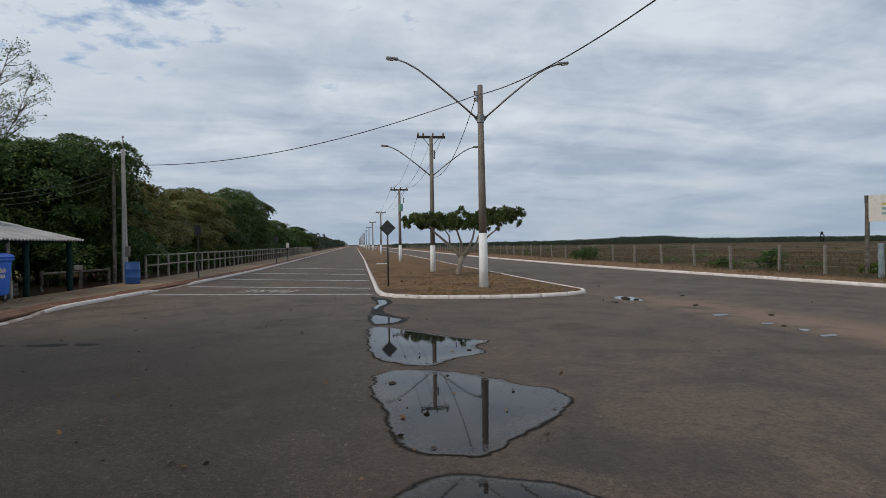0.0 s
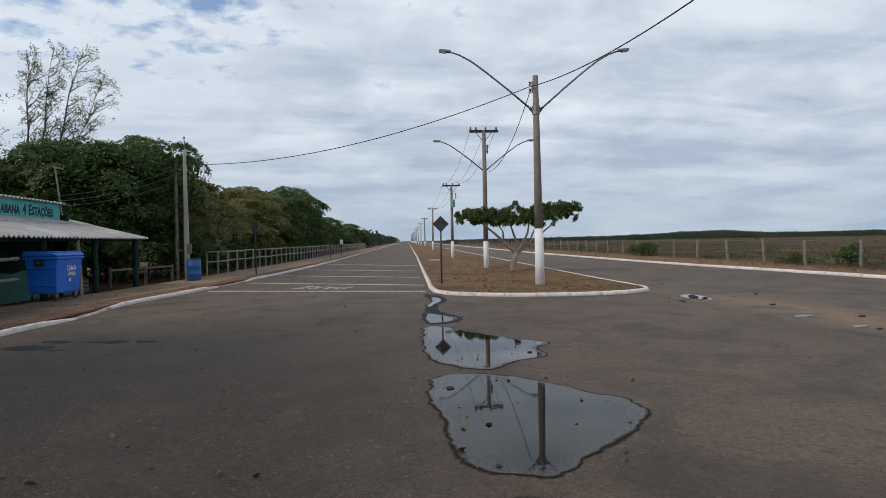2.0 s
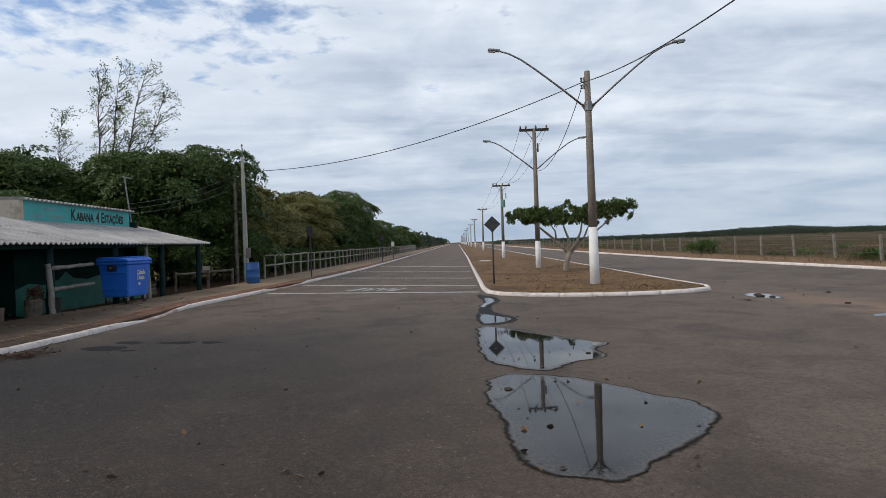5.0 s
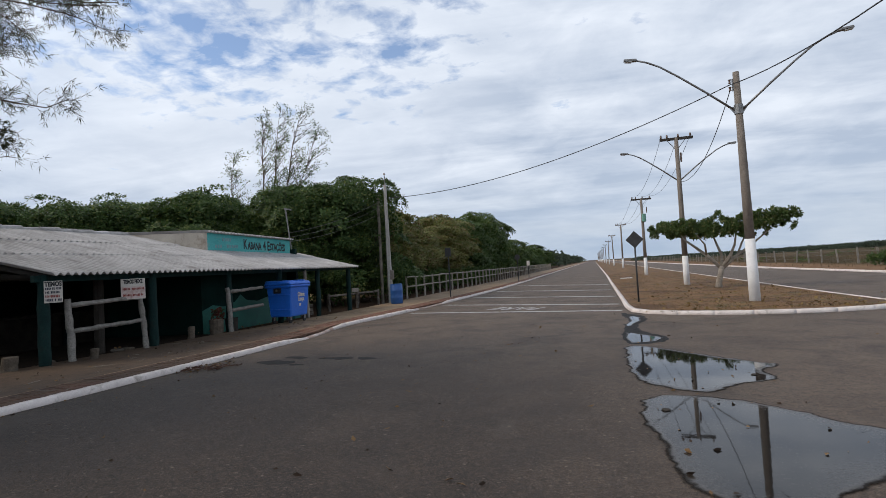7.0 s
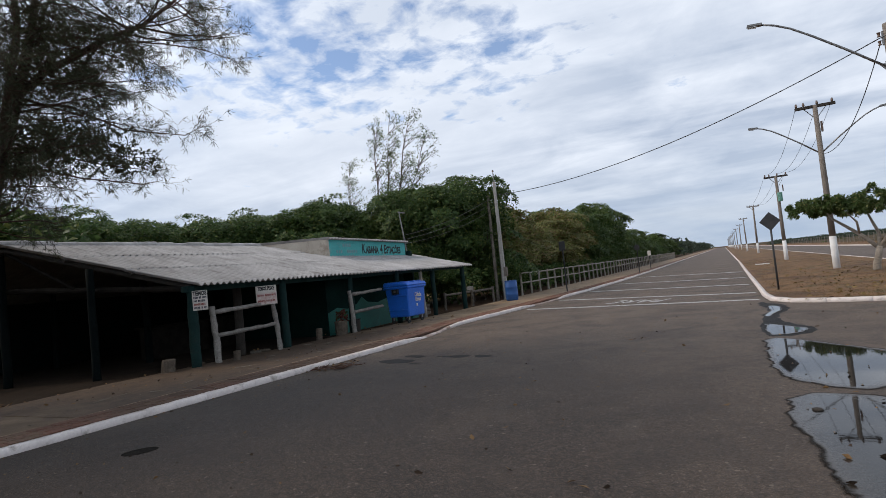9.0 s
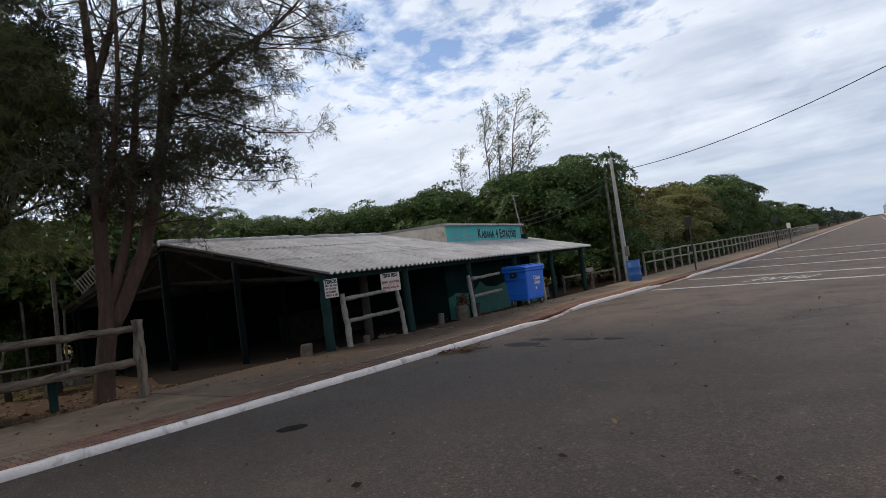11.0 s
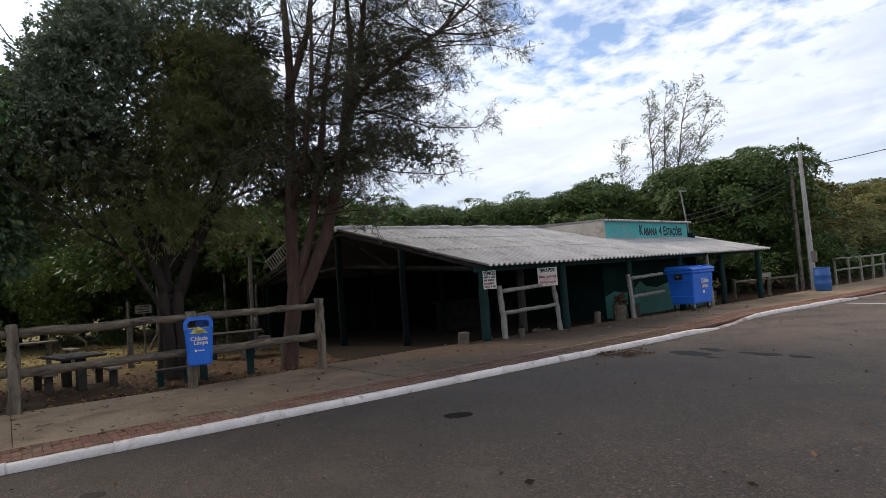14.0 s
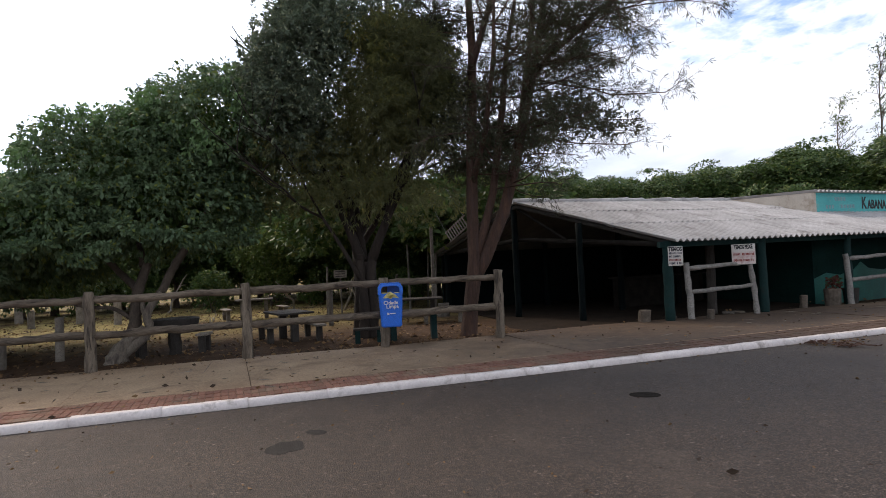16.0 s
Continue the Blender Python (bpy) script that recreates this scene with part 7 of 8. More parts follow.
def drooping_tree():
    root = thing("drooping_tree", pose(-14.7, 2.98, 0), "dense olive tree with drooping foliage above the picnic tables", "tree", "trees in the yard")
    b, _ = limbs(8, [((0, -0.12, 2.0), (-0.1, -0.35, 1.0), 2.0, 0.13), ((0, 0.16, 2.0), (0.0, 0.35, 1.0), 2.0, 0.13), ((-0.1, 0, 1.8), (-0.5, 0.1, 1.0), 2.0, 0.11), ((0.1, -0.16, 1.5), (0.1, -0.6, 1.0), 1.8, 0.06)], 3, 0.5, 0.2, 0.75, (2, 3), 8)
    # several stems grown into one furrowed trunk
    for k, (pts, rad) in enumerate((([(0.06, -0.10, -0.25), (0.04, -0.12, 0.2), (0.05, -0.08, 0.9), (0.02, -0.15, 1.6), (0.0, -0.14, 2.15)], [0.21, 0.135, 0.12, 0.115, 0.10]),
                                   ([(0.04, 0.14, -0.25), (0.05, 0.12, 0.3), (0.02, 0.14, 1.0), (0.04, 0.12, 1.6), (0.0, 0.18, 2.15)], [0.19, 0.13, 0.115, 0.115, 0.10]),
                                   ([(-0.12, 0.0, -0.25), (-0.1, 0.02, 0.4), (-0.1, 0.0, 1.2), (-0.1, 0.0, 1.95)], [0.2, 0.14, 0.12, 0.10]))):
        join(b, tube(smooth_line(pts, 0.16), [float(v) for v in np.interp(np.linspace(0, len(rad) - 1, len(smooth_line(pts, 0.16))), range(len(rad)), rad)], 12, None, 0.14, 40 + k))
    part("trunk", b, BARK_BLACK, root, smooth=True)
    lobes = [(0.6, 0.95, 6.7, 1.3, 1.35, 1.25), (0.7, 1.35, 5.7, 1.3, 1.2, 1.3), (0.7, 0.3, 5.4, 1.3, 1.2, 1.1), (0.4, 1.05, 7.2, 1.1, 1.05, 0.8), (0.2, 1.5, 6.8, 1.0, 0.9, 1.0)]
    obj("crown", crown_mesh("crown", lobes, 9500, 12, 0.125, NEEDLE_DARK, 6, 0.8, (0.55, 1.06), 0.0, 0.13), root)
    low = [(0.1, 0.5, 5.0, 1.5, 2.0, 0.75), (0.2, 0.9, 4.6, 1.5, 1.4, 0.9), (0.1, -1.0, 4.3, 1.6, 1.7, 0.9), (-0.2, 0.2, 3.5, 1.9, 2.8, 0.8), (-1.0, -1.8, 4.6, 1.4, 1.3, 1.2)]
    obj("lower_foliage", crown_mesh("lower_foliage", low, 4400, 10, 0.14, NEEDLE_DARK, 9, 0.7, (0.3, 1.05), 0.0, 0.16), root)
    obj("young_foliage", crown_mesh("young_foliage", [(1.6, 0.15, 6.5, 0.35, 0.35, 0.7), (1.65, 0.45, 5.6, 0.30, 0.40, 0.6), (1.5, 0.25, 7.5, 0.35, 0.55, 0.3), (1.45, -0.35, 7.1, 0.3, 0.4, 0.4)], 150, 7, 0.14, NEEDLE_YOUNG, 10, 0.9, (0.2, 1.05), 0.0, 0.24), root)


drooping_tree()


def small_leaved_tree():
    root = thing("small_leaved_tree", pose(-15.5, 2.95, 0), "tall small-leaved green tree behind the picnic tables", "tree", "trees in the yard")
    b, _ = limbs(57, [((0, 0, 2.2), (-0.3, 0.3, 1.0), 2.4, 0.11), ((0, 0, 2.2), (0.4, -0.3, 1.0), 2.4, 0.11), ((0, 0, 2.2), (0.1, 0.5, 1.1), 2.3, 0.09)], 3, 0.42, 0.2, 0.72, (2, 3), 7)
    join(b, tube([(0.05, 0, -0.25), (0, 0, 0.3), (0.05, 0.05, 1.2), (0, 0, 2.4)], [0.26, 0.19, 0.16, 0.13], 10, None, 0.08, 6))
    part("trunk", b, BARK_BLACK, root, smooth=True)
    lobes = [(1.6, -1.45, 6.5, 1.2, 1.1, 1.2), (1.5, -1.7, 5.4, 1.2, 1.0, 1.1), (1.4, -1.15, 7.3, 1.2, 1.1, 0.9), (1.4, -2.15, 6.1, 0.9, 0.7, 1.1), (0.8, -1.2, 4.7, 1.1, 1.0, 0.6)]
    obj("crown", crown_mesh("crown", lobes, 6000, 8, 0.108, LEAF_SMALL, 58, 0.5, (0.5, 1.07), 0.0, 0.36), root)
    airy = [(0.9, 0.1, 7.9, 1.2, 1.6, 0.6), (1.2, -1.2, 8.2, 1.2, 1.2, 0.6), (1.1, 0.2, 8.6, 1.3, 1.3, 0.6), (0.9, 1.5, 8.9, 1.2, 1.2, 0.6)]
    obj("top_sprays", crown_mesh("top_sprays", airy, 1900, 8, 0.112, LEAF_SMALL, 59, 0.6, (0.2, 1.12), 0.0, 0.34), root)


small_leaved_tree()


def almond_tree():
    root = thing("almond_tree", pose(-14.45, -2.5, 0), "broad windswept tree with a leaning grey trunk beside the fence", "tree", "trees in the yard")
    boughs_, _ = limbs(17, [((-0.30, 1.40, 2.45), (-0.4, 0.5, 1.0), 1.3, 0.07), ((-0.42, 0.50, 2.1), (-0.7, -0.3, 0.9), 1.4, 0.07), ((-1.4, -0.5, 2.45), (-0.5, -0.9, 0.5), 1.5, 0.06)], 3, 0.5, 0.05, 0.60, (2, 2), 7, 0.22)
    # stems above the rail take darker bark, standing in for the crown's shade
    for name, bark, note, lines in (("trunk", BARK_GREY, "twisted pale grey trunk",
                                     (([(0.05, -0.10, -0.25), (0.0, 0.0, 0.1), (-0.04, 0.10, 0.32), (-0.10, 0.36, 0.55), (-0.08, 0.56, 0.72)], [0.32, 0.24, 0.19, 0.16, 0.12]),
                                      ([(0.0, 0.14, 0.25), (0.03, 0.52, 0.55), (-0.02, 0.64, 0.80), (0.04, 0.60, 1.02), (0.0, 0.72, 1.28), (-0.06, 0.88, 1.5)], [0.10, 0.105, 0.085, 0.08, 0.075, 0.065]),
                                      ([(0.02, 0.62, 0.98), (-0.05, 0.52, 1.2), (-0.10, 0.56, 1.45)], [0.06, 0.05, 0.04]),
                                      ([(0.05, -0.05, 0.2), (0.04, 0.22, 0.50), (0.05, 0.46, 0.66)], [0.09, 0.08, 0.05]))),
                                    ("stems", BARK_DARK, "forked stems darkened for the crown's shade",
                                     (([(-0.10, 0.04, 0.2), (-0.16, 0.32, 0.75), (-0.22, 0.37, 1.1), (-0.30, 0.42, 1.55), (-0.44, 0.60, 2.15)], [0.15, 0.125, 0.115, 0.10, 0.09]),
                                      ([(-0.02, 0.76, 1.35), (-0.16, 0.95, 1.62), (-0.20, 1.10, 1.95), (-0.30, 1.42, 2.5)], [0.07, 0.085, 0.085, 0.08]),
                                      ([(-0.18, 0.32, 0.95), (-0.30, -0.10, 1.22), (-0.5, -0.6, 1.26), (-0.7, -1.3, 1.5)], [0.05, 0.04, 0.03, 0.02]),
                                      ([(-0.30, 0.42, 1.5), (-0.55, 0.28, 1.7), (-0.95, 0.0, 1.95), (-1.4, -0.5, 2.5)], [0.08, 0.075, 0.07, 0.06])))):
        b = bmesh.new()
        for k, (pts, rad) in enumerate(lines):
            line = smooth_line(pts, 0.10)
            steps = np.interp(np.linspace(0, len(rad) - 1, len(line)), range(len(rad)), rad)
            join(b, tube(line, [float(v) for v in steps], 13, None, 0.16, 4 + k))
        part(name, b, bark, root, note, smooth=True)
    part("boughs", boughs_, BARK_DARK, root, smooth=True)
    lobes = [(-1.6, 2.3, 5.0, 2.3, 2.2, 2.0), (-1.9, 0.2, 4.15, 2.5, 2.4, 1.7), (-2.3, -2.3, 3.05, 2.5, 2.3, 1.25), (-2.7, -4.9, 2.4, 2.4, 2.2, 0.85), (-4.6, -1.5, 3.0, 2.0, 3.2, 1.2), (-5.0, -5.5, 2.5, 2.0, 2.6, 0.8), (-0.8, 1.2, 3.4, 1.6, 2.0, 1.2), (-0.7, -1.4, 3.1, 1.5, 1.8, 1.0), (-3.6, 1.0, 4.4, 2.4, 2.6, 1.9), (-2.6, -4.6, 1.9, 2.2, 2.2, 0.8), (-5.2, -3.2, 2.0, 2.2, 2.6, 0.9), (-4.0, -7.5, 2.2, 2.2, 2.4, 0.9)]
    obj("crown", crown_mesh("crown", lobes, 27000, 6, 0.128, LEAF_ALMOND, 16, 0.8, (0.70, 1.03), 0.0, 0.44, 0, 0.16), root)
    hanging = [(0.5, 0.7, 2.55, 0.9, 1.7, 0.55), (0.3, -1.6, 2.25, 0.9, 1.6, 0.6), (-0.2, -3.4, 2.0, 1.0, 1.4, 0.6), (-0.6, 2.3, 2.7, 0.8, 1.0, 0.5)]
    obj("hanging_foliage", crown_mesh("hanging_foliage", hanging, 2300, 6, 0.13, LEAF_ALMOND, 29, 1.0, (0.5, 1.05), 0.0, 0.44, 16), root)
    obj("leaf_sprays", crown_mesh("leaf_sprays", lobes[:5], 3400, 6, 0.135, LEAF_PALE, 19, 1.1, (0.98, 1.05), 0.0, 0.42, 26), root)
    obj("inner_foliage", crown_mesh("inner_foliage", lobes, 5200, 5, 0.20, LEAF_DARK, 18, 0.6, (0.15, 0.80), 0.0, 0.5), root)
    return root


almond_tree()


def median_tree():
    root = thing("median_tree", pose(5.05, 28.6, 0.08), "small flat-topped tree with pale forked trunk on the median", "tree")
    b = bmesh.new()
    for pts, rad in (([(0, 0, -0.2), (0.03, 0, 0.25), (0.12, 0, 0.6), (0.2, 0, 0.95)], [0.17, 0.13, 0.125, 0.12]),
                     ([(0.18, 0, 0.85), (-0.25, 0.05, 1.35), (-0.8, 0.1, 1.85), (-1.5, 0.1, 2.45)], [0.085, 0.075, 0.06, 0.03]),
                     ([(0.2, 0, 0.9), (0.25, 0.15, 1.5), (0.1, 0.3, 2.0), (-0.1, 0.35, 2.7)], [0.08, 0.065, 0.05, 0.03]),
                     ([(0.2, 0, 0.9), (0.55, -0.1, 1.4), (0.75, -0.2, 1.9), (0.9, -0.2, 2.7)], [0.08, 0.065, 0.05, 0.03]),
                     ([(0.22, 0, 0.85), (0.8, 0.05, 1.35), (1.5, 0.1, 1.85), (2.3, 0.1, 2.5)], [0.08, 0.065, 0.05, 0.025]),
                     ([(-0.4, 0.05, 1.5), (-0.5, -0.3, 2.0), (-0.9, -0.5, 2.5)], [0.05, 0.04, 0.02]), ([(0.9, 0.05, 1.45), (1.2, 0.4, 2.0), (1.5, 0.5, 2.5)], [0.05, 0.04, 0.02])):
        tube(pts, rad, 9, b, 0.08, 3)
    part("trunk", b, PALE_BARK, root, smooth=True)
    lobes = [(-2.05, 0.1, 2.62, 0.75, 0.9, 0.50), (-1.25, 0.2, 2.56, 0.8, 0.9, 0.66), (-0.5, 0.1, 2.45, 0.65, 0.8, 0.58), (0.2, 0.1, 2.60, 0.7, 0.9, 0.82), (0.9, 0.1, 2.45, 0.65, 0.8, 0.62), (1.6, 0.1, 2.60, 0.7, 0.9, 0.72), (2.4, 0.1, 2.76, 0.8, 0.9, 0.66), (3.05, 0.1, 3.05, 0.5, 0.6, 0.32)]
    obj("crown", crown_mesh("crown", lobes, 5200, 6, 0.125, LEAF_MEDIAN, 26, 0.35, (0.5, 1.08), 0.0, 0.42, 46), root)


median_tree()


def bare_tree(x, y, stems, seed, label, spread=1.0):
    """Slender half-bare stems with short rising side branches and a few small leaves."""
    root = thing("sparse_tree", pose(x, y, 0), label, "tree", "sparse trees above the wood")
    r = random.Random(seed)
    b, ends = bmesh.new(), []
    for top, rad in stems:
        top = Vector(top)
        bow = Vector((r.uniform(-0.3, 0.3), r.uniform(-0.3, 0.3), 0))
        line = [Vector((0, 0, 0)).lerp(top, i / 12) + bow * math.sin(math.pi * i / 12) + Vector((r.gauss(0, 0.06), r.gauss(0, 0.06), 0)) for i in range(13)]
        tube(line, [rad * (1 - 0.9 * i / 12) for i in range(13)], 6, b)
        axis = top.normalized()
        for k in range(42):
            i = r.uniform(5.0, 12)
            p = line[int(i)].lerp(line[min(int(i) + 1, 12)], i % 1)
            d = (axis * 0.95 + Vector((r.gauss(0, 0.5), r.gauss(0, 0.5), r.gauss(0.1, 0.2)))).normalized()
            ln = r.uniform(0.6, 1.9) * (1.25 - i / 16) * spread
            q = p + d * ln + Vector((0.40, 0.22, 0.05)) * ln
            tube([p, p.lerp(q, 0.5) + Vector((0, 0, -0.06 * ln)), q], [0.022, 0.015, 0.006], 4, b)
            ends.append((q, d))
            for _ in range(3):
                s = p.lerp(q, r.uniform(0.35, 0.95))
                e = s + (d + Vector((r.gauss(0, 0.6), r.gauss(0, 0.6), r.gauss(0, 0.4)))).normalized() * r.uniform(0.25, 0.6)
                tube([s, e], [0.011, 0.005], 3, b)
                ends.append((e, d))
    part("trunk", b, BARK_DARK, root)
    obj("crown", needle_mesh("crown", ends, 1, LEAF_DARK, seed, 0.14, 0.25, 0.2, 0.05), root)


bare_tree(-20.5, 32.2, (((0.2, 0.1, 12.2), 0.10), ((1.2, 0.6, 12.3), 0.08), ((2.3, 1.3, 12.5), 0.10), ((3.1, 1.8, 11.0), 0.07)), 71, "tall sparse half-bare tree above the wood")
bare_tree(-22.4, 31.6, (((0.3, 0.2, 9.9), 0.06),), 79, "small half-bare tree above the wood", 0.5)


def wood_tree(seed, mat, lobes, pads, leaves, size):
    root = thing("woodland_tree", pose(0, 0, 0), "bushy dark green tree in the coastal wood", "tree", "trees of the wood")
    b, _ = limbs(seed, [((0, 0, 0.8), (-0.3, 0.1, 1.0), 1.8, 0.11), ((0, 0, 0.8), (0.35, -0.1, 1.0), 1.8, 0.10), ((0, 0, 0.8), (0.0, -0.35, 1.0), 1.6, 0.09)], 2, 0.5, 0.2, 0.75, (2, 3), 6)
    join(b, tube([(0, 0, -0.3), (0, 0, 0.3), (0.03, 0, 0.9)], [0.2, 0.15, 0.12], 8))
    part("trunk", b, BARK_DARK, root)
    obj("crown", pad_crown("crown", lobes, pads, leaves, size, mat, seed), root)
    obj("inner_foliage", crown_mesh("inner_foliage", lobes, 1300, 5, 0.22, mat, seed + 40, 0.2, (0.35, 0.88), 0.0, 0.5), root)
    return root


def lobes_of(seed, height, spread, n):
    r = random.Random(seed)
    out = []
    for k in range(n):
        z = height * (0.22 + 0.6 * k / (n - 1))
        s = spread * (1.0 - 0.35 * abs(z / height - 0.5))
        a = r.uniform(0, 6.28)
        d = r.uniform(0.1, 0.55) * s
        out.append((d * math.cos(a), d * math.sin(a), z, s * r.uniform(0.55, 0.8), s * r.uniform(0.55, 0.8), height * r.uniform(0.16, 0.24)))
    return out


LOBES = [lobes_of(1, 7.5, 3.2, 9), lobes_of(2, 7.5, 3.0, 9), lobes_of(3, 7.5, 3.4, 9), lobes_of(4, 7.5, 2.9, 8)]
WOOD_LEAF = [LEAF_DARK, LEAF_MID, LEAF_DARK, LEAF_TURN]
# kinds 0 to 3 stand in the open edge of the wood, kinds 4 to 6 behind it and far down the road
PROTO = [wood_tree(101 + k, WOOD_LEAF[k], LOBES[k], 135, 250, 0.165) for k in range(4)] + [wood_tree(105 + k, WOOD_LEAF[k], LOBES[k], 125, 190, 0.19) for k in range(3)]
placed = []


def plant(kind, x, y, h, wide=1.0, seed=0):
    r = random.Random(seed)
    m = pose(x, y, -0.05, 0, 0, r.uniform(0, 360)) @ Matrix.Diagonal((wide, wide, h / 7.5, 1))
    if kind not in placed:
        placed.append(kind)
        PROTO[kind].matrix_basis = m
        return PROTO[kind]
    return copy_thing(PROTO[kind], m)


rw = random.Random(77)
# behind the kiosk, on an arc that follows the clearing
CREST = ((20, 8.6), (22, 9.5), (25, 9.6), (28, 9.2), (32, 9.2), (36.5, 9.4), (41.5, 8.6), (44, 8.6), (48.5, 8.1), (54, 8.75), (60, 9.15), (72, 9.2))


def crest(az):
    """How high the wood's edge stands above the horizon, in degrees, at a bearing to the left of the road."""
    return float(np.interp(az, [a for a, _ in CREST], [e for _, e in CREST]))


az = 24.0
while az < 70:
    for k, dist in enumerate((33.5, 38.5)):
        turn_, dd = az + (1.8 if k else 0), dist + rw.uniform(-0.8, 0.8)
        h = (1.7 + dd * math.tan(radians(crest(turn_)))) * rw.uniform(0.93, 0.98) * (0.95 if k else 1.0)
        plant(rw.choice((0, 0, 1, 2)) + 4 * k, -dd * math.sin(radians(turn_)), dd * math.cos(radians(turn_)), h, rw.uniform(0.98, 1.15), rw.random())
    az += 2.9
# along the road behind the far fence
for k in range(20):
    y = 40.0 + 3.1 * k
    h = (6.3 if y < 51 else 7.7 if y < 67 else 8.2 if y < 84 else 5.8) * rw.uniform(0.93, 1.03)
    plant(3 if y < 57 else rw.choice((0, 1, 2)) + (4 if y > 75 else 0), at_y(PAVE_IN, y) - 4.3 - rw.uniform(0, 1.5), y, h, rw.uniform(0.95, 1.15), rw.random())
    if k % 2:
        plant(rw.choice((4, 6)), at_y(PAVE_IN, y) - 9.5, y, h * 0.98, 1.25, rw.random())
for k in range(14):
    y = 104 + 6 * k
    plant(rw.choice((4, 5, 6)), at_y(PAVE_IN, y) - 5.0 - rw.uniform(0, 2), y, 5.4 * rw.uniform(0.85, 1.1), 1.25, rw.random())
# behind the yard
for k in range(15):
    y = -34 + 4.2 * k
    x = -40 - 4 * math.sin(k * 0.8) + (5 if k > 10 else 0)
    plant(rw.choice((4, 4, 6)), x, y, rw.uniform(6.0, 7.4), rw.uniform(1.15, 1.4), rw.random())
# fills behind the yard; the last, out of view, is added for shade
for x, y, h, wd in ((-36, 1.5, 7.2, 1.3), (-33.5, 5.0, 6.6, 1.2), (-38, -6, 7, 1.3), (-33, 14, 7.0, 1.2), (-30, 9.5, 5.5, 1.0), (-36, 8, 6.5, 1.2), (-30.0, 10.5, 6.2, 1.2), (-24.0, -14.5, 6.6, 1.4)):
    plant(rw.choice((4, 6)), x, y, h, wd, rw.random())


# added canopy trees that darken the yard and what lies behind it
def shade_tree():
    root = thing("shade_tree", pose(-37, 0.5, 0), "tall-stemmed tree added to shade the back of the yard", "tree", "shade trees")
    b, _ = limbs(205, [((0, 0, 1.6), (-0.5, 0.2, 0.8), 1.8, 0.09), ((0, 0, 1.6), (0.5, -0.3, 0.8), 1.8, 0.09), ((0, 0, 1.6), (0.1, 0.5, 0.9), 1.7, 0.08)], 2, 0.5, 0.1, 0.75, (2, 3), 6)
    join(b, tube([(0, 0, -0.2), (0.05, 0, 0.6), (0, 0.05, 1.7)], [0.2, 0.14, 0.12], 8, None, 0.08, 2))
    part("trunk", b, BARK_DARK, root)
    lobes = [(2.0 * math.cos(a), 2.0 * math.sin(a), 4.2 + 0.5 * math.sin(3 * a), 2.0, 2.0, 1.3) for a in (0, 1.26, 2.51, 3.77, 5.03)] + [(0, 0, 5.2, 2.2, 2.2, 1.4)]
    obj("crown", crown_mesh("crown", lobes, 2600, 5, 0.30, LEAF_DARK, 206, 0.3, (0.5, 1.05), 0.0, 0.5), root)
    return root


shade = shade_tree()
rs = random.Random(31)
for x, y in ((-36, -3), (-36.5, 4.5), (-35, -10), (-27, 13), (-25.5, 5.5), (-22.8, 9.3), (-31, 7.0)):
    copy_thing(shade, pose(x, y, 0, 0, 0, rs.uniform(0, 360)) @ Matrix.Diagonal((1.05, 1.05, rs.uniform(0.85, 1.0), 1)))


def bush(x, y, h, spread, mat, seed, label):
    root = thing("bush", pose(x, y, 0), label, "bush", "bushes")
    lobes = [(0.35 * spread * math.cos(k * 2.1), 0.35 * spread * math.sin(k * 2.1), h * (0.35 + 0.13 * k), spread * 0.6, spread * 0.6, h * 0.3) for k in range(4)]
    b, _ = limbs(seed, [((0, 0, -0.05), (-0.3, 0.2, 1.0), h * 0.4, 0.04), ((0, 0, -0.05), (0.3, -0.2, 1.0), h * 0.4, 0.04)], 1, 0.4, 0.2, 0.7, (2, 2), 6)
    part("stem", b, BARK_GREY, root)
    obj("foliage", crown_mesh("foliage", lobes, int(260 * spread * h), 6, 0.15, mat, seed, 0.25, (0.4, 1.05), 0.0, 0.45), root)


bush(-31.5, 1.8, 4.0, 2.0, LEAF_FRESH, 41, "fresh green bush at the back of the yard")
bush(-32.3, 4.6, 3.4, 1.7, LEAF_FRESH, 42, "fresh green bush at the back of the yard")
bush(-34.0, -1.0, 1.7, 1.3, LEAF_DARK, 43, "low dark bush in the yard")
bush(-29.6, 3.6, 1.0, 0.8, LEAF_MID, 44, "low leafy shrub beside a stick")
bush(-29.5, -0.9, 2.0, 1.2, LEAF_DARK, 45, "small round shrub by a grey table")
for k, (x, y, h, w) in enumerate(((-34, -4.5, 2.2, 1.6), (-35, -7.5, 2.6, 1.8), (-33, -12, 2.0, 1.6), (-35.5, -1.5, 2.4, 1.7), (-36, 2.5, 2.6, 1.8), (-31, -16, 2.3, 1.8))):
    bush(x, y, h, w, LEAF_DARK, 71 + k, "dense dark shrub behind the yard")
for k in range(8):
    bush(-42.5 + 1.5 * math.sin(k * 2.0), -24 + 4.3 * k, 3.0, 2.3, LEAF_DARK, 81 + k, "dense dark shrub at the wood's edge")
bush(-31.0, 7.0, 3.2, 2.0, LEAF_DARK, 46, "dense dark shrub behind the yard")
# these shrubs are added as dark fill where only shadow lies
bush(-14.2, 28.6, 2.4, 1.4, LEAF_DARK, 61, "dark shrub added for the shadow behind the low rail")
bush(-16.5, 27.0, 2.8, 1.6, LEAF_DARK, 62, "dark shrub added for the shadow behind the low rail")
bush(-13.6, 32.5, 2.6, 1.5, LEAF_DARK, 63, "dark shrub added for the shadow behind the roadside fence")
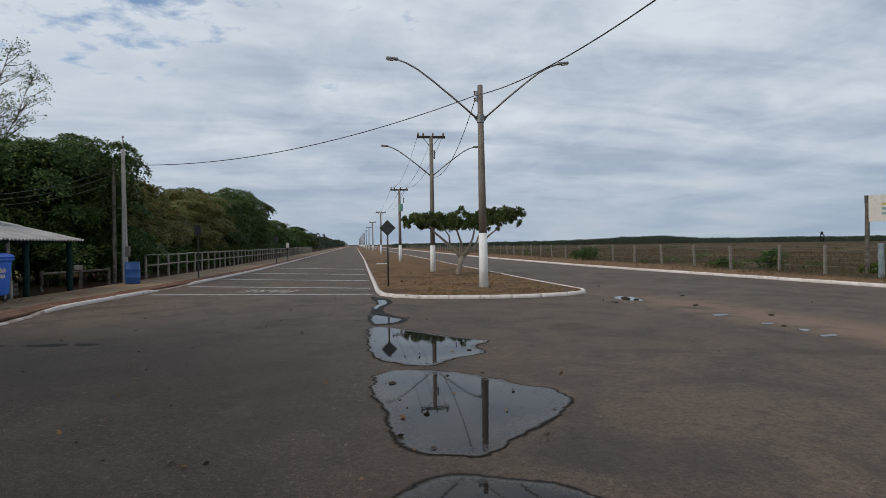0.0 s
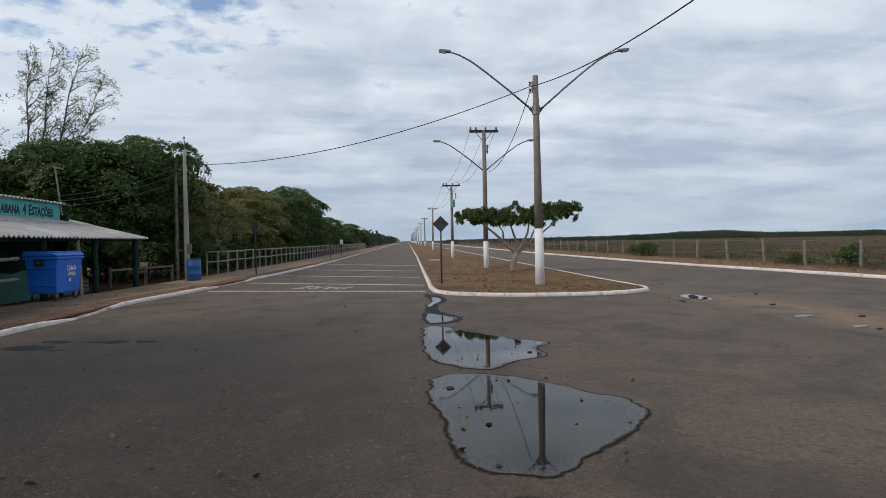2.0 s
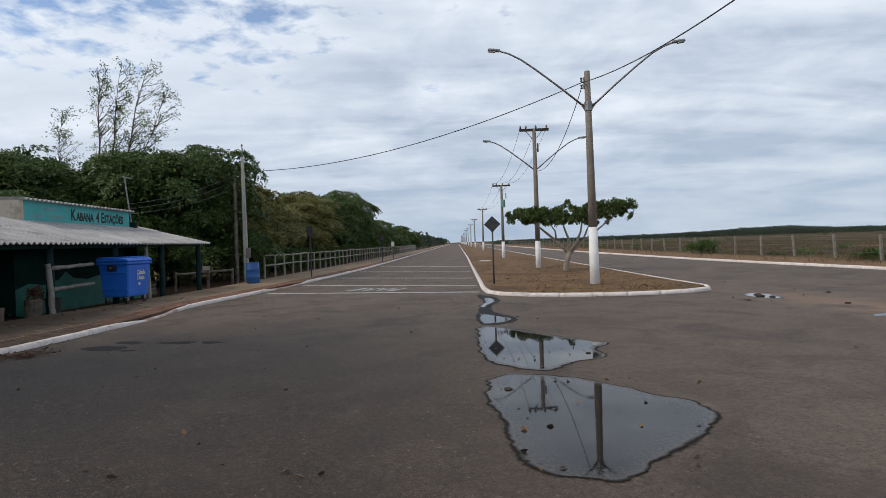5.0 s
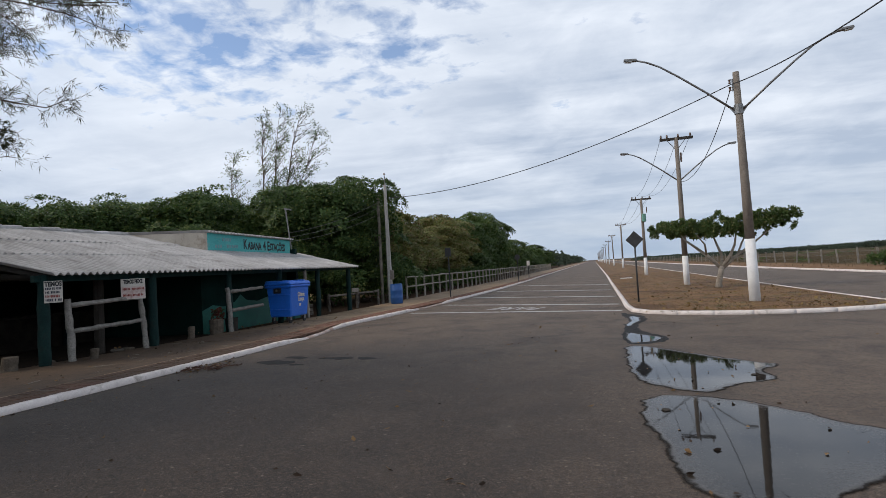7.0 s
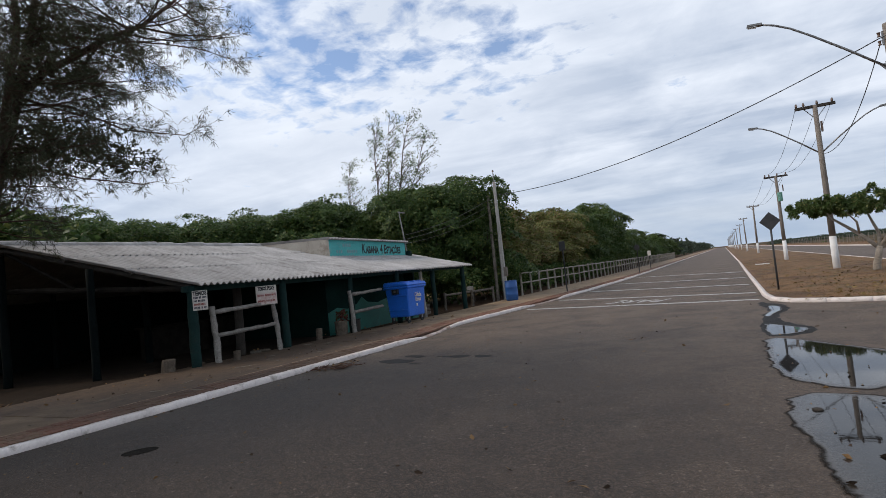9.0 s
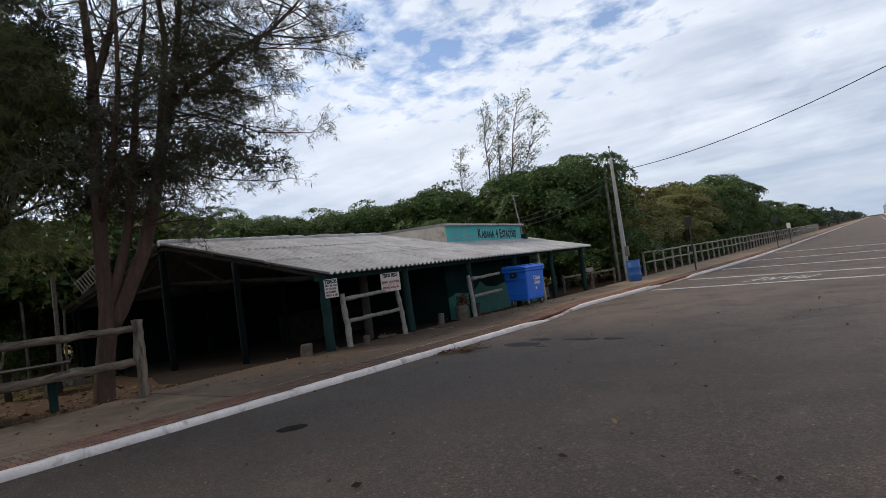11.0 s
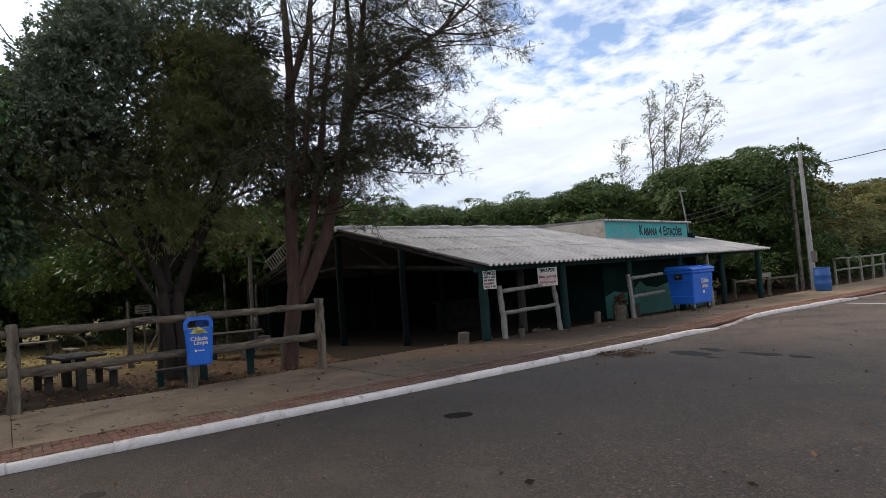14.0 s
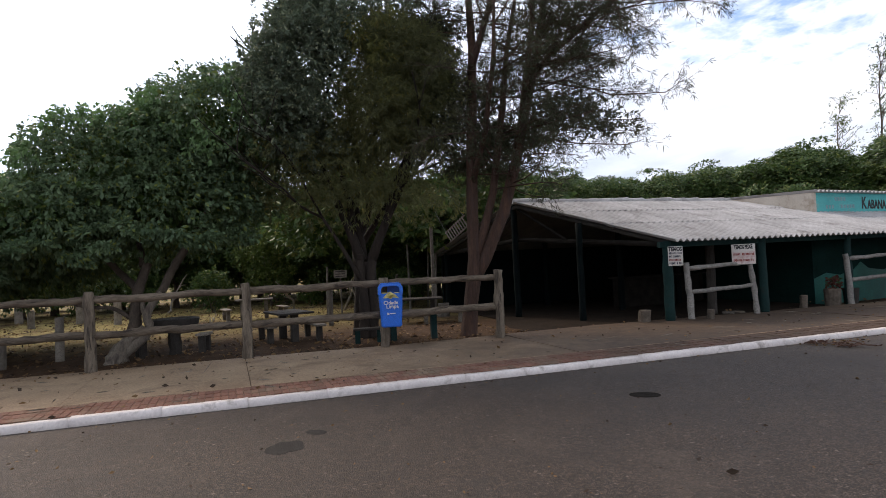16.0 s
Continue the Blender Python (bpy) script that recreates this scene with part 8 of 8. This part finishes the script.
bush(-13.4, 36.5, 2.4, 1.5, LEAF_DARK, 64, "dark shrub added for the shadow behind the roadside fence")
# added row of shrubs that stands in for darkness under the trees
for k in range(10):
    y = 33.5 + 3.4 * k
    bush(at_y(PAVE_IN, y) - 2.3, y, 1.7, 1.5, LEAF_DARK, 101 + k, "low shrub added for the darkness behind the roadside fence")
# added shrubs that cover pale ground and keep the background dark
for k, (x, y, h, w) in enumerate(((-18.0, 28.0, 3.4, 2.0), (-20.5, 26.0, 3.4, 2.0), (-15.2, 25.6, 2.2, 1.3), (-24.0, 6.6, 1.6, 1.2), (-27.0, 7.6, 2.2, 1.5), (-23.5, 9.8, 2.6, 1.6))):
    bush(x, y, h, w, LEAF_DARK, 121 + k, "dense shrub added to darken the pale ground")
for k, (x, y, h, w) in enumerate(((-19.5, 36.5, 3.0, 1.9), (-17.0, 34.0, 2.6, 1.8), (-16.0, 30.5, 2.6, 1.7), (-18.5, 31.5, 2.8, 1.8), (-22.0, 30.0, 3.0, 2.0))):
    bush(x, y, h, w, LEAF_DARK, 141 + k, "dense shrub added to darken the pale ground")
bush(19.0, 45.8, 1.15, 1.35, LEAF_DARK, 47, "round dark bush by the pasture fence")
bush(21.3, 26.8, 1.05, 0.75, LEAF_DARK, 48, "weedy shrub around a fence post")
bush(20.6, 29.9, 0.55, 0.8, LEAF_DARK, 49, "weedy shrub around a fence post")
bush(22.2, 21.6, 0.5, 0.6, LEAF_FRESH, 50, "weedy shrub below the notice board")


def far_woods():
    r = random.Random(3)
    lobes = []
    for k in range(60):
        y = 190 + 9 * k
        lobes.append((-16 - r.uniform(0, 10), y, 2.2, 6, 6, r.uniform(2.6, 4.2)))
    tagged(obj("far_woods", crown_mesh("far_woods", lobes, 6500, 4, 0.9, FAR_WOOD, 51, 0.1, (0.8, 1.05), 0.0, 0.7)), "distant roadside wood", "woods", kind="stuff")
    # the wood that closes the pasture, by its height over the horizon at a few bearings
    edge = ((-2, -0.02), (12, 0.0), (19, 0.06), (22, 0.12), (24.5, 0.20), (26.5, 0.36), (28, 0.34), (29.8, 0.42), (31, 0.30), (33, 0.12), (37, 0.06), (40.5, 0.10), (44, 0.05), (52, 0.12), (62, 0.05))
    lobes = []
    for k in range(330):
        az = -2 + 64 * k / 329
        dist = 246 + r.uniform(0, 34)
        h = 1.72 + dist * math.tan(radians(float(np.interp(az, [p for p, _ in edge], [q for _, q in edge])))) + r.uniform(-0.25, 0.12)
        x = dist * math.sin(radians(az))
        if az > 4:
            lobes.append((x, dist * math.cos(radians(az)), h * 0.35, 3.6, 3.6, h * 0.62))
    tagged(obj("far_woods", crown_mesh("far_woods", lobes, 34000, 4, 0.36, FAR_WOOD, 52, 0.0, (0.80, 1.03), 0.0, 0.8)), "low dark wood beyond the pasture", "woods", kind="stuff")


def water_tower(az, dist, top):
    """A small tank on four legs, far off behind the pasture."""
    root = thing("water_tower", pose(dist * math.sin(radians(az)), dist * math.cos(radians(az)), 0), "small dark water tank on legs far beyond the pasture", "water tower")
    for x in (-0.3, 0.3):
        for y in (-0.3, 0.3):
            part("leg", box(x - 0.07, y - 0.07, -0.1, x + 0.07, y + 0.07, top - 1.0), DIM_WOOD, root)
    part("platform", box(-0.45, -0.45, top - 1.05, 0.45, 0.45, top - 0.93, 0.01), DIM_WOOD, root)
    part("tank", tube([(0, 0, top - 0.93), (0, 0, top - 0.1), (0, 0, top)], [0.42, 0.40, 0.25], 12), DIM_WOOD, root)


water_tower(42.4, 240, 3.75)


far_woods()


# ---- grass, litter ----
def blades(name, xs, ys, zs, h, w, mat, seed, lean=0.5):
    r = np.random.default_rng(seed)
    n = len(xs)
    P = np.stack([xs, ys, zs], 1)
    A = r.normal(size=(n, 3)) * lean
    A[:, 2] = 1.0
    return leaf_mesh(name, P, A, rand_dirs(r, n), h * r.uniform(0.5, 1.4, n), np.full(n, w), mat, 0.1)


def flat_leaves(name, xs, ys, zs, size, mat, seed):
    r = np.random.default_rng(seed)
    n = len(xs)
    A = rand_dirs(r, n)
    A[:, 2] *= 0.25
    B = rand_dirs(r, n)
    B[:, 2] *= 0.3
    L = size * r.uniform(0.6, 1.4, n)
    return leaf_mesh(name, np.stack([xs, ys, zs], 1), A, B, L, L * 0.55, mat, -0.2)


gr = np.random.default_rng(11)
n = 26000
gx, gy = gr.uniform(0.85, 7.2, n), 17.4 + gr.random(n) ** 1.7 * 42
keep = (gy > 18.6 + 0.0 * gx) | ((gx > 1.6) & (gx < 6.6))
tagged(obj("median_grass", blades("median_grass", gx[keep], gy[keep], np.full(keep.sum(), 0.074), 0.050, 0.010, DRY_GRASS, 1, 0.9)), "short dry brown grass on the median", "grass", kind="stuff")
n = 560
lx, ly = 1.0 + 6.1 * gr.random(n) ** 0.65, 17.6 + gr.random(n) ** 1.6 * 16
tagged(obj("dead_leaves", flat_leaves("dead_leaves", lx, ly, np.full(n, 0.10), 0.125, MEDIAN_LEAF, 2)), "fallen dead leaves on the median", "leaves", kind="stuff")
n = 60000
fy = 9 + gr.random(n) ** 1.8 * 110
fx = np.array([at_y(KERB_R, y) for y in np.linspace(0, 130, 131)])[np.clip(fy.astype(int), 0, 130)] + 0.8 + gr.random(n) ** 1.4 * 38
tuft = np.array([noise.noise(Vector((x * 0.35, y * 0.35, 3.0))) for x, y in zip(fx, fy)])
near_kerb = fx - 17
keep = (tuft + gr.normal(size=n) * 0.15 > -0.05) & ((near_kerb > 2.4) | (gr.random(n) < 0.12))
tagged(obj("pasture_grass", blades("pasture_grass", fx[keep], fy[keep], np.full(keep.sum(), 0.08), 0.24, 0.03, FIELD_GRASS, 3, 0.45)), "dry tufted pasture grass behind the fence", "grass", kind="stuff")
rp = random.Random(44)
scrub = []
while len(scrub) < 170:
    y = 14 + rp.random() ** 1.5 * 190
    x = at_y(KERB_R, y) + 5.5 + rp.random() ** 1.3 * 90
    w = rp.uniform(0.25, 0.9)
    scrub.append((x, y, 0.12, w, w, w * rp.uniform(0.25, 0.55)))
tagged(obj("pasture_scrub", crown_mesh("pasture_scrub", scrub, 5200, 5, 0.13, LEAF_DARK, 61, -0.2, (0.3, 1.05), 0.0, 0.4)), "low dark scrub scattered over the pasture", "scrub", kind="stuff")
n = 5500
yx, yy = -12.6 - gr.random(n) ** 1.2 * 20, gr.uniform(-9, 6.4, n)
tagged(obj("dead_leaves", flat_leaves("dead_leaves", yx, yy, np.full(n, 0.095), 0.10, DRY_LEAF, 4)), "brown leaf litter on the yard's dirt", "leaves", kind="stuff")
n = 14000
yx, yy = -18 - gr.random(n) * 24, gr.uniform(-18, 8, n)
tagged(obj("yard_grass", blades("yard_grass", yx, yy, np.full(n, 0.055), 0.075, 0.02, FIELD_GRASS, 5, 0.8)), "thin grass at the back of the yard", "grass", kind="stuff")
n = 130
rx, ry = np.concatenate([gr.normal(9.0, 1.6, 70), gr.uniform(-6.5, 6, 60)]), np.concatenate([gr.uniform(13, 26, 70), gr.uniform(3, 18, 60)])
tagged(obj("road_litter", flat_leaves("road_litter", rx, ry, np.full(n, 0.015), 0.08, DRY_LEAF, 6)), "scattered dead leaves and bark on the asphalt", "leaves", kind="stuff")
n = 620
q = gr.uniform(-5, 22, n)
rx = np.array([at_y(KERB_L, y) for y in q]) + 0.05 + gr.random(n) ** 1.6 * 6.5
tagged(obj("road_litter", flat_leaves("road_litter", rx, q, np.full(n, 0.010), 0.045, DRY_LEAF, 16)), "scattered dead leaves and bark along the kerb", "leaves", kind="stuff")
n = 110
tx, ty = gr.normal(-8.05, 0.25, n), gr.normal(10.0, 0.45, n)
ok = tx > np.array([at_y(KERB_L, y) for y in ty]) + 0.02
tagged(obj("kerb_litter", flat_leaves("kerb_litter", tx[ok], ty[ok], np.full(ok.sum(), 0.014), 0.06, DRY_LEAF, 18)), "small drift of dead leaves against the kerb", "leaves", kind="stuff")
n = 110
q = gr.uniform(-5, 20, n)
tx = np.array([at_y(KERB_L, y) for y in q]) - 0.2 - gr.random(n) * 3.3
A = rand_dirs(gr, n)
A[:, 2] = 0.03
B = np.tile([0.0, 0.0, 1.0], (n, 1)) + rand_dirs(gr, n) * 0.8
tagged(obj("fallen_twigs", leaf_mesh("fallen_twigs", np.stack([tx, q, np.full(n, 0.126)], 1), A, B, gr.uniform(0.08, 0.42, n), np.full(n, 0.018), WEATHERED, 0.3)), "thin fallen twigs on the pavement", "twigs", kind="stuff")
n = 260
px_, py_ = gr.uniform(-13, -9.2, n), gr.uniform(-4, 20, n)
tagged(obj("pavement_litter", flat_leaves("pavement_litter", px_, py_, np.full(n, 0.128), 0.08, DRY_LEAF, 7)), "scattered dead leaves on the pavement", "leaves", kind="stuff")

n = 40
wx, wy = gr.uniform(0.1, 1.9, n), np.concatenate([gr.uniform(4.5, 7.4, 20), gr.uniform(7.8, 11.0, 20)])
tagged(obj("floating_leaves", flat_leaves("floating_leaves", wx, wy, np.full(n, 0.012), 0.06, DRY_LEAF, 8)), "dead leaves floating in and around the puddles", "leaves", kind="stuff")
for k, (x, y, s) in enumerate(((0.28, 6.85, 0.10), (1.62, 8.75, 0.08), (7.6, 15.4, 0.22), (7.78, 15.15, 0.16), (7.72, 15.75, 0.2), (8.5, 13.4, 0.14), (8.9, 11.2, 0.13), (6.9, 14.6, 0.12), (9.6, 15.8, 0.13), (8.0, 9.75, 0.10))):
    b = bmesh.new()
    bmesh.ops.create_icosphere(b, subdivisions=2, radius=s * 0.5)
    for v in b.verts:
        v.co *= 1 + 0.25 * noise.noise(v.co * 20 + Vector((k, 0, 0)))
        v.co.z *= 0.35
    tagged(part("bark_piece", b, DARK_WOOD, None, smooth=True, m=pose(x, y, 0.012, 0, 0, 40 * k)), "dark scrap of bark lying in the puddle", "debris", "scraps in the puddles")



def hanging_rack():
    root = thing("slatted_rack", pose(-17.9, 6.9, 2.75, 12, -28, 20), "pale slatted wooden rack hung under the trees", "rack")
    for z in (0.0, 0.34):
        part("rail", box(-0.55, -0.02, z, 0.55, 0.02, z + 0.05, 0.006), WEATHERED, root)
    for k in range(9):
        part("slat", box(-0.5 + k * 0.115, -0.035, 0.0, -0.455 + k * 0.115, -0.02, 0.39, 0.004), BLEACHED, root)
    for s in (-0.5, 0.5):
        part("hanging_cord", tube([(s, 0, 0.37), (s * 0.9, 0.05, 1.6)], 0.008, 5), GREY_CABLE, root)


hanging_rack()


def dead_branch(x, y, turn, size, seed):
    """A bleached forked branch leaning in the yard."""
    root = thing("dead_branch", pose(x, y, 0, 0, 0, turn), "crooked bleached dead branch standing in the yard", "branch", "dead branches in the yard")
    r = random.Random(seed)
    line = [Vector((0, 0, -0.1))]
    for k in range(6):
        line.append(line[-1] + Vector((r.uniform(-0.02, 0.22), r.uniform(-0.12, 0.12), r.uniform(0.10, 0.30))) * size)
    part("stem", tube(line, [0.045 * (1 - 0.12 * k) * min(size, 1.3) for k in range(7)], 7, None, 0.08, seed), WEATHERED, root, smooth=True)
    for k in (2, 3, 4):
        q, w = line[k], Vector((r.uniform(-0.35, 0.3), r.uniform(-0.3, 0.3), r.uniform(0.05, 0.3))) * size
        part("fork", tube([q, q + w * 0.5 + Vector((0, 0, 0.06)), q + w + Vector((0, 0, 0.02))], [0.026, 0.02, 0.008], 6, None, 0.08, seed + k), WEATHERED, root, smooth=True)


for k, (x, y, turn, size) in enumerate(((-24.5, 4.2, 30, 1.6), (-22.0, 4.6, 200, 1.3), (-31.0, -3.2, 80, 1.6), (-20.6, -0.9, 140, 0.7), (-27.5, 2.6, 300, 1.3), (-21.2, 7.2, 100, 1.4))):
    dead_branch(x, y, turn, size, 900 + k)

# ---- pavers, the nearest as pieces of their own ----
brick_b = box(-0.048, -0.108, -0.05, 0.048, 0.108, 0.0, 0.006)
brick_me = bpy.data.meshes.new("paver")
brick_b.to_mesh(brick_me)
brick_b.free()
brick_me.materials.append(BRICK)
rest_v, rest_f, count = [], [], 0
rb = random.Random(15)
y = -8.0
while y < 46:
    xi, xo = brick_in(y), brick_out(y)
    slope = math.degrees(math.atan2(at_y(KERB_L, y + 0.5) - at_y(KERB_L, y - 0.5), 1.0))
    for k in range(3):
        cx = xi + 0.12 + (xo - xi - 0.24) * k / 2
        z = 0.116 + rb.uniform(-0.004, 0.004)
        if -2.6 < y < 7.6 and count < 300:
            obj("paver", brick_me, PAVE_ROOT, m=pose(cx, y, z, rb.uniform(-1, 1), rb.uniform(-1, 1), 90 - slope + rb.uniform(-1, 1)))
            count += 1
        else:
            q = len(rest_v)
            rest_v.extend([(cx + sx * 0.108, y + sy * 0.048, zz) for zz in (z - 0.05, z) for sx, sy in ((-1, -1), (1, -1), (1, 1), (-1, 1))])
            rest_f.extend([(q + 4, q + 5, q + 6, q + 7), (q, q + 1, q + 5, q + 4), (q + 1, q + 2, q + 6, q + 5), (q + 2, q + 3, q + 7, q + 6), (q + 3, q, q + 4, q + 7)])
    y += 0.102
tagged(obj("far_pavers", mesh_of("far_pavers", rest_v, rest_f, BRICK), PAVE_ROOT), kind="stuff")
band(brick_in, brick_out, 0.112, "far_paver_strip", BRICK, y0=46.0, parent=PAVE_ROOT)
